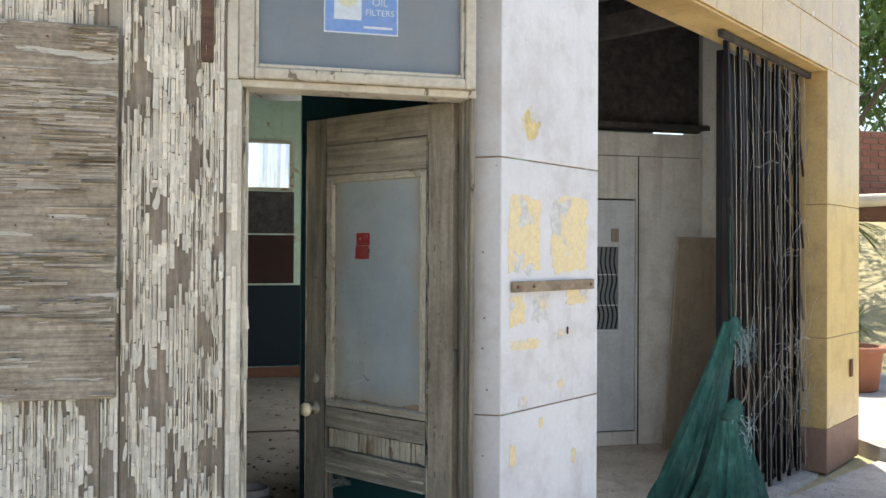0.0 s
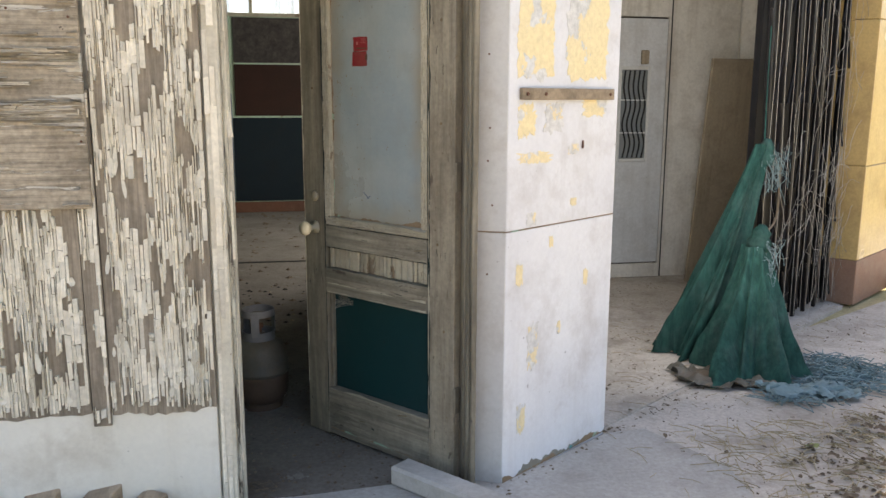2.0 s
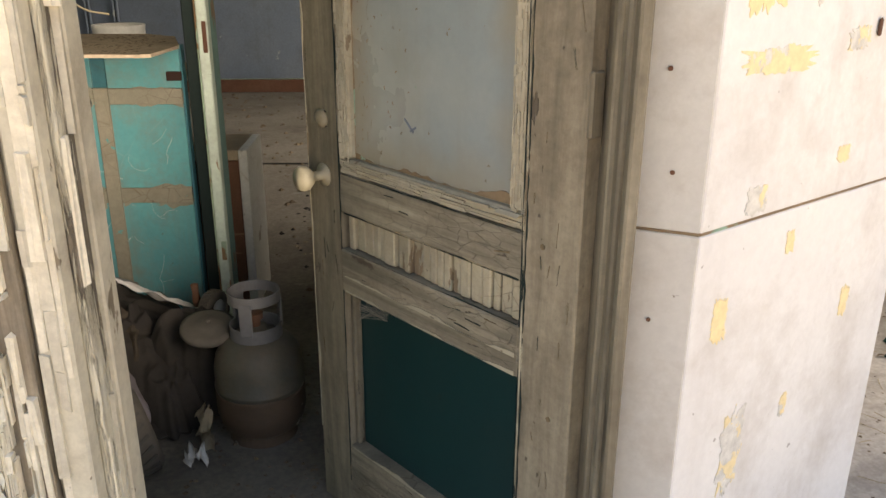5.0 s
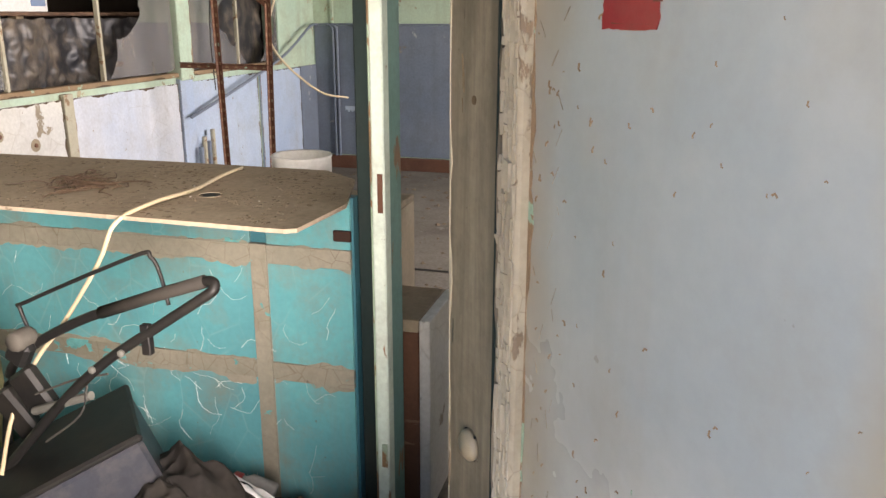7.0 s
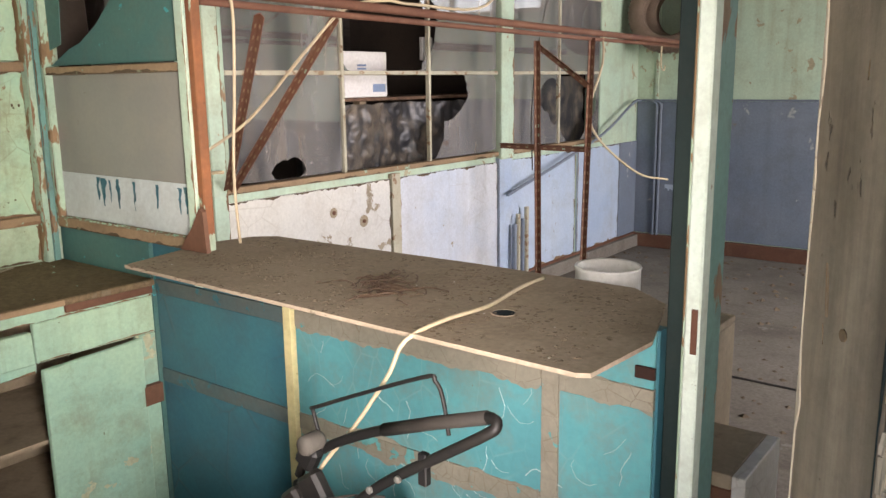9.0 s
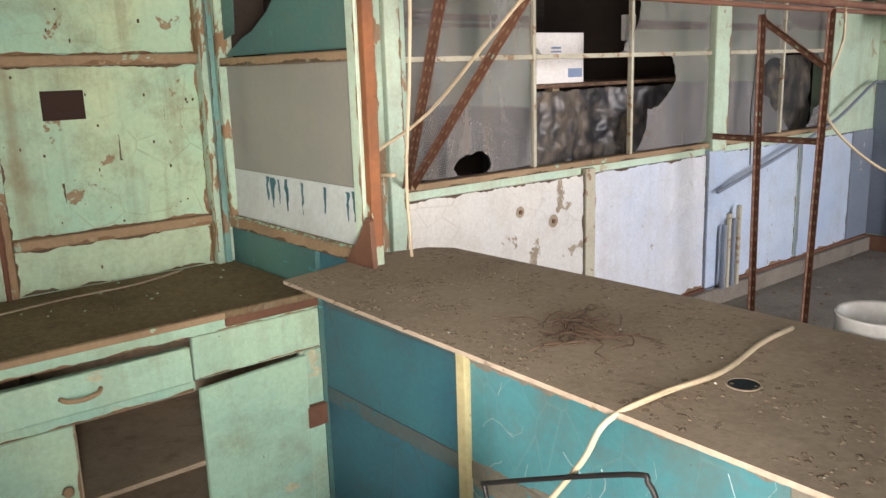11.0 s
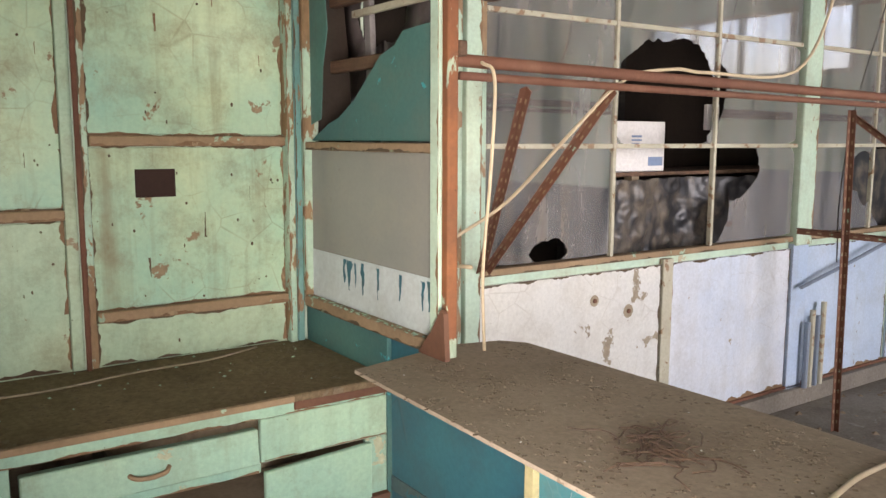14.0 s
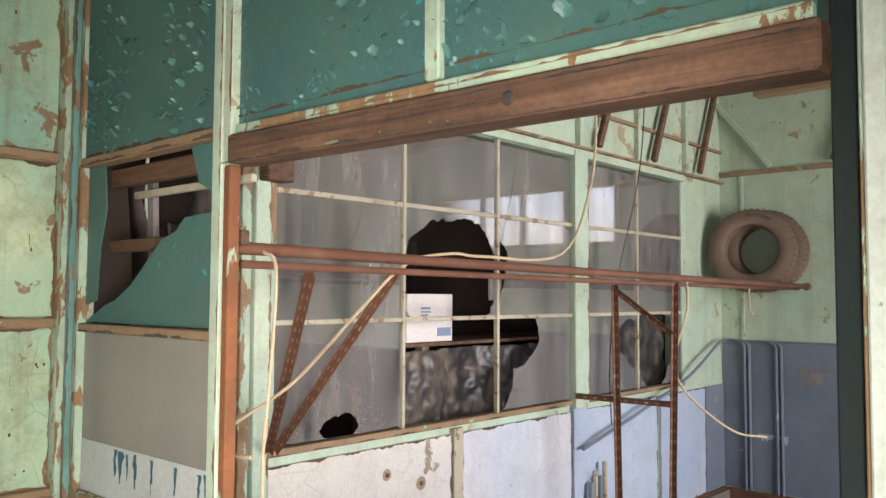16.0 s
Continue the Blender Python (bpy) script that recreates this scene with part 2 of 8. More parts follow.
# The narrow face's white is mixed darker to put its shade into the colour.
m_white_side = surf("shaded_white_paint", (0.56, 0.545, 0.51), (0.51, 0.49, 0.46), (0.30, 0.24, 0.18), 0.55, (0.62, 0.50, 0.27), 0.2, 5.0, streak=0.25, rough=0.55, mottle=0.15)
m_yellow_patch = surf("old_yellow_paint", (0.80, 0.66, 0.37), (0.77, 0.65, 0.40), (0.5, 0.42, 0.30), 0.3, (0.75, 0.73, 0.68), 0.55, 9.0, rough=0.6)
m_yellow = surf("glossy_yellow_facing_tile", (0.66, 0.47, 0.19), (0.60, 0.42, 0.16), (0.30, 0.19, 0.09), 0.4, streak=0.25, rough=0.25, bump=0.08, spec=0.5)
m_soffit = surf("yellow_soffit_tile", (0.60, 0.42, 0.17), (0.52, 0.36, 0.15), (0.2, 0.12, 0.06), 0.5, rough=0.4)
m_brown_plinth = surf("brown_plinth_paint", (0.24, 0.13, 0.085), (0.30, 0.18, 0.12), (0.35, 0.28, 0.22), 0.4)
m_door = surf("grey_weathered_door_wood", (0.285, 0.245, 0.178), (0.205, 0.175, 0.125), (0.06, 0.048, 0.035), 0.6, (0.13, 0.105, 0.075), 0.12, 24.0, (1, 1, 0.3), streak=0.35, rough=0.65, grain=(22.0, (1, 1, 0.08)), bump=1.0)
m_door_tan = surf("tan_weathered_stile_paint", (0.345, 0.295, 0.215), (0.275, 0.23, 0.165), (0.12, 0.09, 0.06), 0.55, (0.17, 0.135, 0.10), 0.14, 14.0, (1, 1, 0.45), streak=0.35, rough=0.6, grain=(16.0, (1, 1, 0.10)), bump=1.0, mottle=0.5)
m_door_rail = surf("grey_weathered_cross_rail", (0.34, 0.30, 0.225), (0.26, 0.225, 0.165), (0.07, 0.055, 0.04), 0.55, (0.14, 0.11, 0.08), 0.12, 22.0, (0.5, 0.5, 2), crack=0.6, crack_scale=50.0, crack_stretch=(0.35, 0.35, 1.3), rough=0.7, grain=(20.0, (0.1, 0.1, 2.0)), bump=0.6)
m_bead = surf("cracked_cream_bead", (0.48, 0.43, 0.32), (0.38, 0.335, 0.245), (0.16, 0.12, 0.08), 0.5, (0.28, 0.21, 0.14), 0.3, 20.0, (1, 1, 0.35), crack=0.8, crack_scale=30.0, rough=0.65, bump=0.6)
m_frost = surf("dust_filmed_frosted_glass", (0.45, 0.455, 0.41), (0.29, 0.335, 0.34), (0.24, 0.205, 0.135), 0.3, streak=0.25, rough=0.28, bump=0.05, spec=0.6, mottle=0.1)
edge_film(m_frost, (0.34, 0.275, 0.175), 0.17)
m_teal_glass = surf("dark_teal_lower_panel", (0.008, 0.042, 0.042), (0.006, 0.03, 0.032), (0.035, 0.04, 0.035), 0.3, rough=0.35, spec=0.4, bump=0.06, mottle=0.1)
m_transom = surf("grey_dirty_transom_glass", (0.16, 0.175, 0.175), (0.21, 0.225, 0.225), (0.24, 0.22, 0.18), 0.55, streak=0.3, rough=0.22, bump=0.08, spec=0.6, mottle=0.1)
m_porcelain = surf("dusty_cream_knob", (0.42, 0.37, 0.265), (0.34, 0.295, 0.205), grime=0.55, rough=0.4)
m_red = surf("faded_red_sticker", (0.33, 0.018, 0.022), (0.25, 0.028, 0.030), (0.27, 0.13, 0.09), 0.5, rough=0.5)
m_blue_sign = surf("faded_blue_sticker", (0.16, 0.28, 0.55), (0.20, 0.32, 0.58), (0.4, 0.42, 0.45), 0.3, rough=0.4)
m_pink = surf("faded_pink_print", (0.52, 0.20, 0.18), (0.46, 0.17, 0.15), grime=0.3)
m_pale = surf("pale_sticker_print", (0.62, 0.68, 0.72), (0.58, 0.62, 0.64), grime=0.2)
m_pale_yellow = surf("pale_yellow_print", (0.62, 0.62, 0.42), (0.58, 0.57, 0.4), grime=0.2)
m_green = surf("mint_green_wall_paint", (0.47, 0.58, 0.37), (0.27, 0.49, 0.385), (0.20, 0.15, 0.08), 0.85, (0.30, 0.22, 0.13), 0.3, 7.0, streak=0.6, crack=0.35, mottle=0.2, rough=0.42, bump=0.2)
m_green_lo = surf("cool_green_wall_paint", (0.34, 0.48, 0.345), (0.44, 0.54, 0.37), (0.17, 0.13, 0.07), 0.65, (0.34, 0.27, 0.17), 0.15, 7.0, streak=0.3, rough=0.45, bump=0.2)
m_green_trim = surf("green_timber_trim", (0.42, 0.55, 0.405), (0.31, 0.47, 0.37), (0.15, 0.11, 0.07), 0.5, (0.30, 0.19, 0.10), 0.62, 12.0, (1, 1, 0.4), streak=0.3, rough=0.5)
m_teal_trim = surf("deep_teal_timber_trim", (0.12, 0.265, 0.245), (0.17, 0.32, 0.28), (0.05, 0.06, 0.05), 0.5, (0.26, 0.17, 0.10), 0.5, 12.0, (1, 1, 0.4), rough=0.5)
m_ledge = surf("dusty_bare_ledge", (0.31, 0.215, 0.13), (0.25, 0.17, 0.10), (0.12, 0.08, 0.05), 0.5, (0.36, 0.50, 0.36), 0.3, 10.0, rough=0.85)
m_teal = surf("turquoise_counter_paint", (0.095, 0.325, 0.345), (0.07, 0.235, 0.265), (0.19, 0.16, 0.115), 0.75, crack=0.32, crack_scale=9.0, crack_stretch=(1, 1, 0.6), crack_colour=(0.22, 0.36, 0.35), streak=0.4, rough=0.42, mottle=0.2, bump=0.25)
m_teal_dark = surf("dark_teal_and_unlit_counter_paint", (0.024, 0.105, 0.145), (0.036, 0.14, 0.165), (0.07, 0.06, 0.05), 0.35, crack=0.4, crack_scale=4.0, rough=0.45)
m_teal_peel = surf("blistered_teal_paint", (0.070, 0.170, 0.145), (0.050, 0.135, 0.130), (0.14, 0.11, 0.07), 0.3, (0.045, 0.36, 0.38), 0.14, 17.0, rough=0.5, bump=0.6)
m_batten = surf("dirty_grey_joint_batten", (0.26, 0.235, 0.185), (0.20, 0.19, 0.15), (0.12, 0.09, 0.06), 0.5, (0.10, 0.34, 0.34), 0.25, 14.0, crack=0.7, crack_scale=18.0, rough=0.75)
# Darker batten copy: shade of the unlit panels over the brown grime.
m_batten_dark = surf("unlit_brown_grimed_joint", (0.10, 0.105, 0.095), (0.06, 0.10, 0.105), (0.10, 0.07, 0.05), 0.5, (0.04, 0.15, 0.18), 0.3, 12.0, rough=0.75)
m_cabgreen = surf("pale_green_cabinet_paint", (0.37, 0.525, 0.375), (0.25, 0.44, 0.36), (0.17, 0.135, 0.075), 0.6, (0.50, 0.49, 0.33), 0.24, 6.0, streak=0.3, rough=0.5)
m_dusttop = surf("dust_covered_counter_board", (0.37, 0.30, 0.225), (0.30, 0.24, 0.175), (0.10, 0.075, 0.05), 0.45, (0.30, 0.24, 0.175), 0.3, 20.0, rough=0.95, bump=0.7, spec=0.1, mottle=0.45)
m_clod = surf("brown_dust_clod", (0.29, 0.225, 0.16), (0.21, 0.16, 0.11), grime=0.4, rough=0.95, spec=0.05)
island_tone(m_clod, 0.6, 1.15)
m_benchtop = surf("brown_dirty_bench_top", (0.225, 0.165, 0.098), (0.165, 0.12, 0.07), (0.06, 0.045, 0.03), 0.5, (0.21, 0.165, 0.11), 0.25, 16.0, rough=0.9, bump=0.6, spec=0.15, mottle=0.75)
m_redwood = surf("bare_red_brown_wood", (0.155, 0.075, 0.045), (0.11, 0.052, 0.032), (0.06, 0.035, 0.025), 0.5, (0.27, 0.16, 0.10), 0.25, 9.0, (0.6, 0.6, 2), rough=0.8)
m_beam = surf("brown_sawn_timber", (0.185, 0.108, 0.066), (0.115, 0.066, 0.042), (0.055, 0.034, 0.022), 0.6, (0.26, 0.17, 0.105), 0.22, 10.0, (0.25, 1, 2.5), rough=0.75, grain=(22.0, (0.08, 1.0, 2.2)), bump=0.8, mottle=0.5)
m_rust = surf("rusty_angle_iron", (0.17, 0.075, 0.045), (0.12, 0.055, 0.037), (0.24, 0.14, 0.09), 0.5, rough=0.8, metal=0.15)
m_orange = surf("orange_rust_bare_edge", (0.27, 0.105, 0.042), (0.17, 0.068, 0.033), (0.08, 0.045, 0.028), 0.6, (0.42, 0.52, 0.38), 0.42, 14.0, (1, 1, 0.3), rough=0.8)
m_panel_white = surf("white_dado_panel", (0.64, 0.625, 0.565), (0.58, 0.58, 0.55), (0.30, 0.25, 0.18), 0.35, (0.34, 0.28, 0.20), 0.22, 7.0, streak=0.15, rough=0.42, crack=0.3)
m_panel_blue = surf("bluish_lit_panel_and_worn_blue", (0.36, 0.45, 0.58), (0.45, 0.53, 0.63), (0.28, 0.25, 0.20), 0.35, (0.30, 0.26, 0.22), 0.12, 8.0, streak=0.25, rough=0.42)
m_panel_mix = surf("white_dado_panel_bluish_lit", (0.58, 0.60, 0.63), (0.47, 0.53, 0.62), (0.30, 0.27, 0.22), 0.35, (0.34, 0.28, 0.20), 0.2, 7.0, streak=0.2, rough=0.42, crack=0.3)
m_casing = surf("chipped_pale_casing_paint", (0.66, 0.75, 0.66), (0.57, 0.69, 0.61), (0.2, 0.15, 0.1), 0.4, (0.36, 0.24, 0.15), 0.22, 12.0, (1, 1, 0.4), rough=0.5)
m_post_dark = surf("black_green_post", (0.012, 0.022, 0.022), (0.018, 0.03, 0.028), (0.05, 0.04, 0.03), 0.3, rough=0.6, spec=0.15)
m_dado = surf("slate_blue_dado_paint", (0.15, 0.185, 0.24), (0.19, 0.22, 0.27), (0.10, 0.10, 0.10), 0.4, (0.40, 0.42, 0.42), 0.16, 5.0, streak=0.2, rough=0.5)
m_dado_dark = surf("shade_darkened_teal", (0.010, 0.017, 0.022), (0.014, 0.022, 0.027), (0.02, 0.018, 0.016), 0.4, rough=0.7, spec=0.15)
m_upper = surf("pale_green_workshop_paint", (0.40, 0.535, 0.425), (0.46, 0.57, 0.43), (0.26, 0.20, 0.12), 0.42, (0.42, 0.36, 0.24), 0.25, 7.0, streak=0.3, rough=0.55)
m_winbar = surf("peeling_window_bar_paint", (0.47, 0.45, 0.345), (0.38, 0.35, 0.26), (0.20, 0.12, 0.07), 0.5, (0.29, 0.19, 0.115), 0.4, 15.0, rough=0.7)
m_floor = surf("dusty_workshop_concrete", (0.22, 0.195, 0.163), (0.17, 0.148, 0.122), (0.085, 0.07, 0.055), 0.6, (0.28, 0.255, 0.22), 0.2, 5.0, rough=0.95, bump=0.6, spec=0.1, mottle=0.6)
m_ground = surf("dusty_grey_concrete_yard", (0.52, 0.47, 0.405), (0.42, 0.375, 0.315), (0.18, 0.145, 0.108), 0.7, crack=0.2, crack_scale=0.7, rough=0.95, bump=0.6, spec=0.1, mottle=0.55)
m_apron = surf("pale_worn_concrete", (0.44, 0.415, 0.37), (0.35, 0.325, 0.285), (0.20, 0.17, 0.135), 0.55, rough=0.9, bump=0.4, spec=0.15, mottle=0.45)
m_gwall = surf("stained_grey_white_wall", (0.66, 0.635, 0.57), (0.60, 0.575, 0.51), (0.25, 0.195, 0.14), 0.5, streak=0.45, rough=0.6)
m_gdoor = surf("pale_grey_flush_door", (0.56, 0.57, 0.56), (0.50, 0.51, 0.50), (0.25, 0.21, 0.17), 0.35, streak=0.25, rough=0.5)
m_plyboard = surf("stained_brown_board", (0.33, 0.27, 0.19), (0.26, 0.21, 0.145), (0.11, 0.08, 0.05), 0.5, streak=0.5, rough=0.8)
m_darkwood = surf("dark_roof_timber", (0.07, 0.06, 0.055), (0.05, 0.043, 0.04), (0.02, 0.02, 0.02), 0.4, rough=0.85, grain=(15.0, (1, 0.1, 1)))
m_roof = surf("dark_iron_roof", (0.06, 0.058, 0.06), (0.045, 0.045, 0.05), (0.05, 0.03, 0.02), 0.4, rough=0.7)
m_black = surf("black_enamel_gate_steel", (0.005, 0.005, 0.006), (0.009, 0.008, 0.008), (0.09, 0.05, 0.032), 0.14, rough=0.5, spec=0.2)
m_straw = surf("dry_straw", (0.42, 0.34, 0.20), (0.30, 0.235, 0.13), grime=0.3, rough=0.9)
m_web = surf("cobweb_grey_and_bar_glint", (0.42, 0.39, 0.34), (0.27, 0.24, 0.20), grime=0.2, rough=0.9)
m_cloth = surf("faded_green_shade_cloth", (0.013, 0.046, 0.038), (0.022, 0.068, 0.056), (0.10, 0.14, 0.13), 0.35, rough=0.9, bump=0.5, spec=0.1, grain=(30.0, (1, 1, 0.12)))
m_cloth_pale = surf("frayed_pale_cloth_threads", (0.19, 0.27, 0.28), (0.12, 0.18, 0.185), (0.25, 0.235, 0.20), 0.5, rough=0.9)
m_rag = surf("dark_dirty_fabric", (0.027, 0.024, 0.023), (0.044, 0.039, 0.035), (0.08, 0.066, 0.05), 0.35, rough=0.95, bump=0.6, spec=0.1)
m_rag_grey = surf("grey_dirty_fabric", (0.20, 0.185, 0.18), (0.26, 0.245, 0.235), (0.10, 0.08, 0.065), 0.6, rough=0.95, spec=0.1)
m_rubber = surf("dusty_black_rubber", (0.075, 0.068, 0.06), (0.10, 0.088, 0.075), (0.16, 0.13, 0.10), 0.5, rough=0.85)
m_tyre = surf("dust_browned_tyre", (0.19, 0.135, 0.10), (0.14, 0.10, 0.075), (0.07, 0.055, 0.04), 0.4, rough=0.85)
m_plastic = surf("black_polythene", (0.022, 0.023, 0.027), (0.04, 0.038, 0.04), (0.27, 0.215, 0.155), 0.75, streak=0.4, rough=0.42, spec=0.45, bump=0.4)
m_plastic_blue = surf("dusty_blue_black_plastic", (0.030, 0.034, 0.048), (0.045, 0.048, 0.060), (0.16, 0.14, 0.12), 0.5, rough=0.5, spec=0.35, bump=0.2)
m_gas = surf("grey_gas_bottle_paint", (0.115, 0.108, 0.086), (0.092, 0.085, 0.068), (0.20, 0.12, 0.07), 0.5, (0.33, 0.27, 0.21), 0.16, 8.0, rough=0.55)
m_gas_rust = surf("rusted_gas_bottle_band", (0.11, 0.07, 0.045), (0.085, 0.06, 0.045), (0.06, 0.035, 0.025), 0.5, (0.50, 0.47, 0.43), 0.22, 9.0, (1, 1, 2), rough=0.75)
m_carton = surf("white_cardboard", (0.70, 0.68, 0.66), (0.64, 0.62, 0.60), (0.35, 0.28, 0.2), 0.3, rough=0.8)
m_print = surf("blue_grey_print", (0.16, 0.23, 0.36), (0.2, 0.26, 0.38), grime=0.2)
m_can = surf("white_enamel_tin", (0.60, 0.60, 0.57), (0.53, 0.53, 0.50), (0.3, 0.24, 0.16), 0.35, rough=0.35)
m_cord = surf("cream_electric_cable", (0.52, 0.43, 0.29), (0.45, 0.36, 0.23), grime=0.3, rough=0.5)
m_cord_dark = surf("dark_cable", (0.04, 0.04, 0.04), (0.06, 0.055, 0.05), grime=0.3, rough=0.5)
m_darkmetal = surf("black_tube_steel", (0.008, 0.008, 0.009), (0.014, 0.013, 0.012), (0.10, 0.08, 0.06), 0.18, rough=0.5, spec=0.3)
m_alu = surf("dull_cast_aluminium", (0.30, 0.30, 0.28), (0.24, 0.235, 0.215), (0.12, 0.10, 0.08), 0.5, rough=0.5, metal=0.6)
m_timber = surf("grey_brown_offcut_timber", (0.36, 0.275, 0.18), (0.29, 0.22, 0.145), (0.13, 0.10, 0.07), 0.4, rough=0.8, grain=(16.0, (1.2, 0.15, 1.2)))
m_concrete_bar = surf("pale_cast_concrete", (0.46, 0.43, 0.38), (0.40, 0.37, 0.32), (0.2, 0.17, 0.13), 0.4, rough=0.9)
m_dark = surf("dark_lean_to_and_shade_boards", (0.035, 0.026, 0.02), (0.05, 0.036, 0.027), (0.015, 0.012, 0.01), 0.4, rough=0.9)
m_yellow_edge = surf("pale_yellow_edge_strip", (0.60, 0.53, 0.28), (0.54, 0.48, 0.26), (0.25, 0.2, 0.1), 0.4, rough=0.6)
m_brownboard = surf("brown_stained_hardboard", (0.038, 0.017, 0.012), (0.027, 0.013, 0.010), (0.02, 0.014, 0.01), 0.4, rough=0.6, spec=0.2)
m_terracotta = surf("terracotta", (0.42, 0.17, 0.09), (0.36, 0.14, 0.075), (0.3, 0.24, 0.18), 0.3, rough=0.8)
m_leaf = surf("sunlit_leaf_green", (0.075, 0.14, 0.03), (0.12, 0.19, 0.045), (0.20, 0.18, 0.07), 0.3, rough=0.5)
m_spike = surf("spiky_leaf_yellow_green", (0.16, 0.22, 0.06), (0.24, 0.26, 0.09), (0.35, 0.28, 0.13), 0.4, rough=0.5)
m_bark = surf("grey_brown_bark", (0.15, 0.11, 0.08), (0.11, 0.08, 0.06), grime=0.4, rough=0.9)
m_drygrass = surf("dry_grass_slope", (0.42, 0.35, 0.19), (0.34, 0.30, 0.15), (0.16, 0.15, 0.07), 0.5, rough=0.95, bump=0.8, mottle=0.75)
m_brick = surf("weathered_red_brick", (0.30, 0.13, 0.085), (0.24, 0.10, 0.07), (0.2, 0.16, 0.13), 0.4, rough=0.85)
m_pipe = surf("cream_pipe", (0.62, 0.55, 0.40), (0.56, 0.49, 0.35), grime=0.3, rough=0.5)
m_debris = surf("brown_leaf_litter", (0.17, 0.125, 0.08), (0.11, 0.08, 0.052), grime=0.3, rough=0.95)
m_pane = glass("dusty_clear_pane", (0.70, 0.69, 0.68), (0.56, 0.56, 0.565), 0.30, 0.10, 2.6)
m_pane_grey = surf("grey_painted_glass", (0.245, 0.235, 0.21), (0.21, 0.205, 0.185), (0.30, 0.27, 0.20), 0.3, streak=0.15, rough=0.22, bump=0.04, spec=0.55, mottle=0.1)
m_pane_white = surf("whitewashed_glass", (0.53, 0.58, 0.57), (0.47, 0.52, 0.52), (0.3, 0.26, 0.2), 0.3, rough=0.4)
m_bright = glass("clear_pane", (0.98, 0.98, 1.0), (0.7, 0.7, 0.68), 0.10, 0.05)


# ---- mesh helpers ----
def box(bm, x0, x1, y0, y1, z0, z1, bev=0.0, m=None):
    """A box by its bounds, with its edges taken off, under the pose m."""
    v = [bm.verts.new((x, y, z)) for z in (z0, z1) for x, y in ((x0, y0), (x1, y0), (x1, y1), (x0, y1))]
    f = [bm.faces.new([v[i] for i in q]) for q in ((3, 2, 1, 0), (4, 5, 6, 7), (0, 1, 5, 4), (1, 2, 6, 5), (2, 3, 7, 6), (3, 0, 4, 7))]
    if bev > 0:
        out = bmesh.ops.bevel(bm, geom=list({e for q in f for e in q.edges}), offset=bev, segments=1, affect="EDGES", profile=0.5)
        v = list({w for q in out["faces"] for w in q.verts} | {w for q in f if q.is_valid for w in q.verts})
    if m is not None:
        bmesh.ops.transform(bm, matrix=m, verts=v)
    return bm


def boxes(*specs):
    bm = bmesh.new()
    for s in specs:
        box(bm, *s)
    return bm


def prism(bm, outline, z0, z1):
    """An upright prism over a plan outline that runs anticlockwise."""
    lo, hi = [bm.verts.new((x, y, z0)) for x, y in outline], [bm.verts.new((x, y, z1)) for x, y in outline]
    bm.faces.new(lo[::-1]), bm.faces.new(hi)
    for i in range(len(lo)):
        j = (i + 1) % len(lo)
        bm.faces.new((lo[i], lo[j], hi[j], hi[i]))
    return bm


def tube(bm, pts, r, n=8, taper=1.0):
    """A round bar along a line of points."""
    pts = [Vector(p) for p in pts]
    rings = []
    up = Vector((0, 0, 1))
    for i, p in enumerate(pts):
        d = (pts[min(i + 1, len(pts) - 1)] - pts[max(i - 1, 0)]).normalized()
        a = d.cross(up if abs(d.z) < 0.95 else Vector((1, 0, 0))).normalized()
        b = d.cross(a)
        rr = r * (1 + (taper - 1) * i / max(1, len(pts) - 1))
        rings.append([bm.verts.new(p + rr * (math.cos(2 * math.pi * k / n) * a + math.sin(2 * math.pi * k / n) * b)) for k in range(n)])
    for s, t in zip(rings, rings[1:]):
        for k in range(n):
            bm.faces.new((s[k], s[(k + 1) % n], t[(k + 1) % n], t[k]))
    bm.faces.new(rings[0][::-1]), bm.faces.new(rings[-1])
    return bm


def smooth_line(pts, steps=6):
    """A soft line through points (Catmull-Rom)."""
    p = [Vector(q) for q in pts]
    p = [2 * p[0] - p[1]] + p + [2 * p[-1] - p[-2]]
    out = []
    for i in range(1, len(p) - 2):
        for s in range(steps):
            u = s / steps
            out.append(0.5 * (2 * p[i] + u * (p[i + 1] - p[i - 1]) + u * u * (2 * p[i - 1] - 5 * p[i] + 4 * p[i + 1] - p[i + 2]) + u ** 3 * (3 * p[i] - p[i - 1] - 3 * p[i + 1] + p[i + 2])))
    return out + [p[-2]]


def lathe(bm, profile, n=36, m=None):
    """A turned body from (radius, height) pairs."""
    rings = [[bm.verts.new((r * math.cos(2 * math.pi * k / n), r * math.sin(2 * math.pi * k / n), z)) for k in range(n)] for r, z in profile]
    for s, t in zip(rings, rings[1:]):
        for k in range(n):
            bm.faces.new((s[k], s[(k + 1) % n], t[(k + 1) % n], t[k]))
    if profile[0] != profile[-1]:
        bm.faces.new(rings[0][::-1]), bm.faces.new(rings[-1])
    if m is not None:
        bmesh.ops.transform(bm, matrix=m, verts=[v for s in rings for v in s])
    return bm


def mesh_of(name, bm, material, smooth=False):
    me = bpy.data.meshes.new(name)
    bmesh.ops.recalc_face_normals(bm, faces=bm.faces) if len(bm.faces) < 20000 else None
    bm.to_mesh(me)
    bm.free()
    me.materials.append(material)
    if smooth:
        me.polygons.foreach_set("use_smooth", [True] * len(me.polygons))
        me.update()
    return me


def part(name, bm, material, parent, label="", smooth=False):
    ob = new(name, mesh_of(name, bm, material, smooth))
    ob.parent = parent
    return tagged(ob, label)


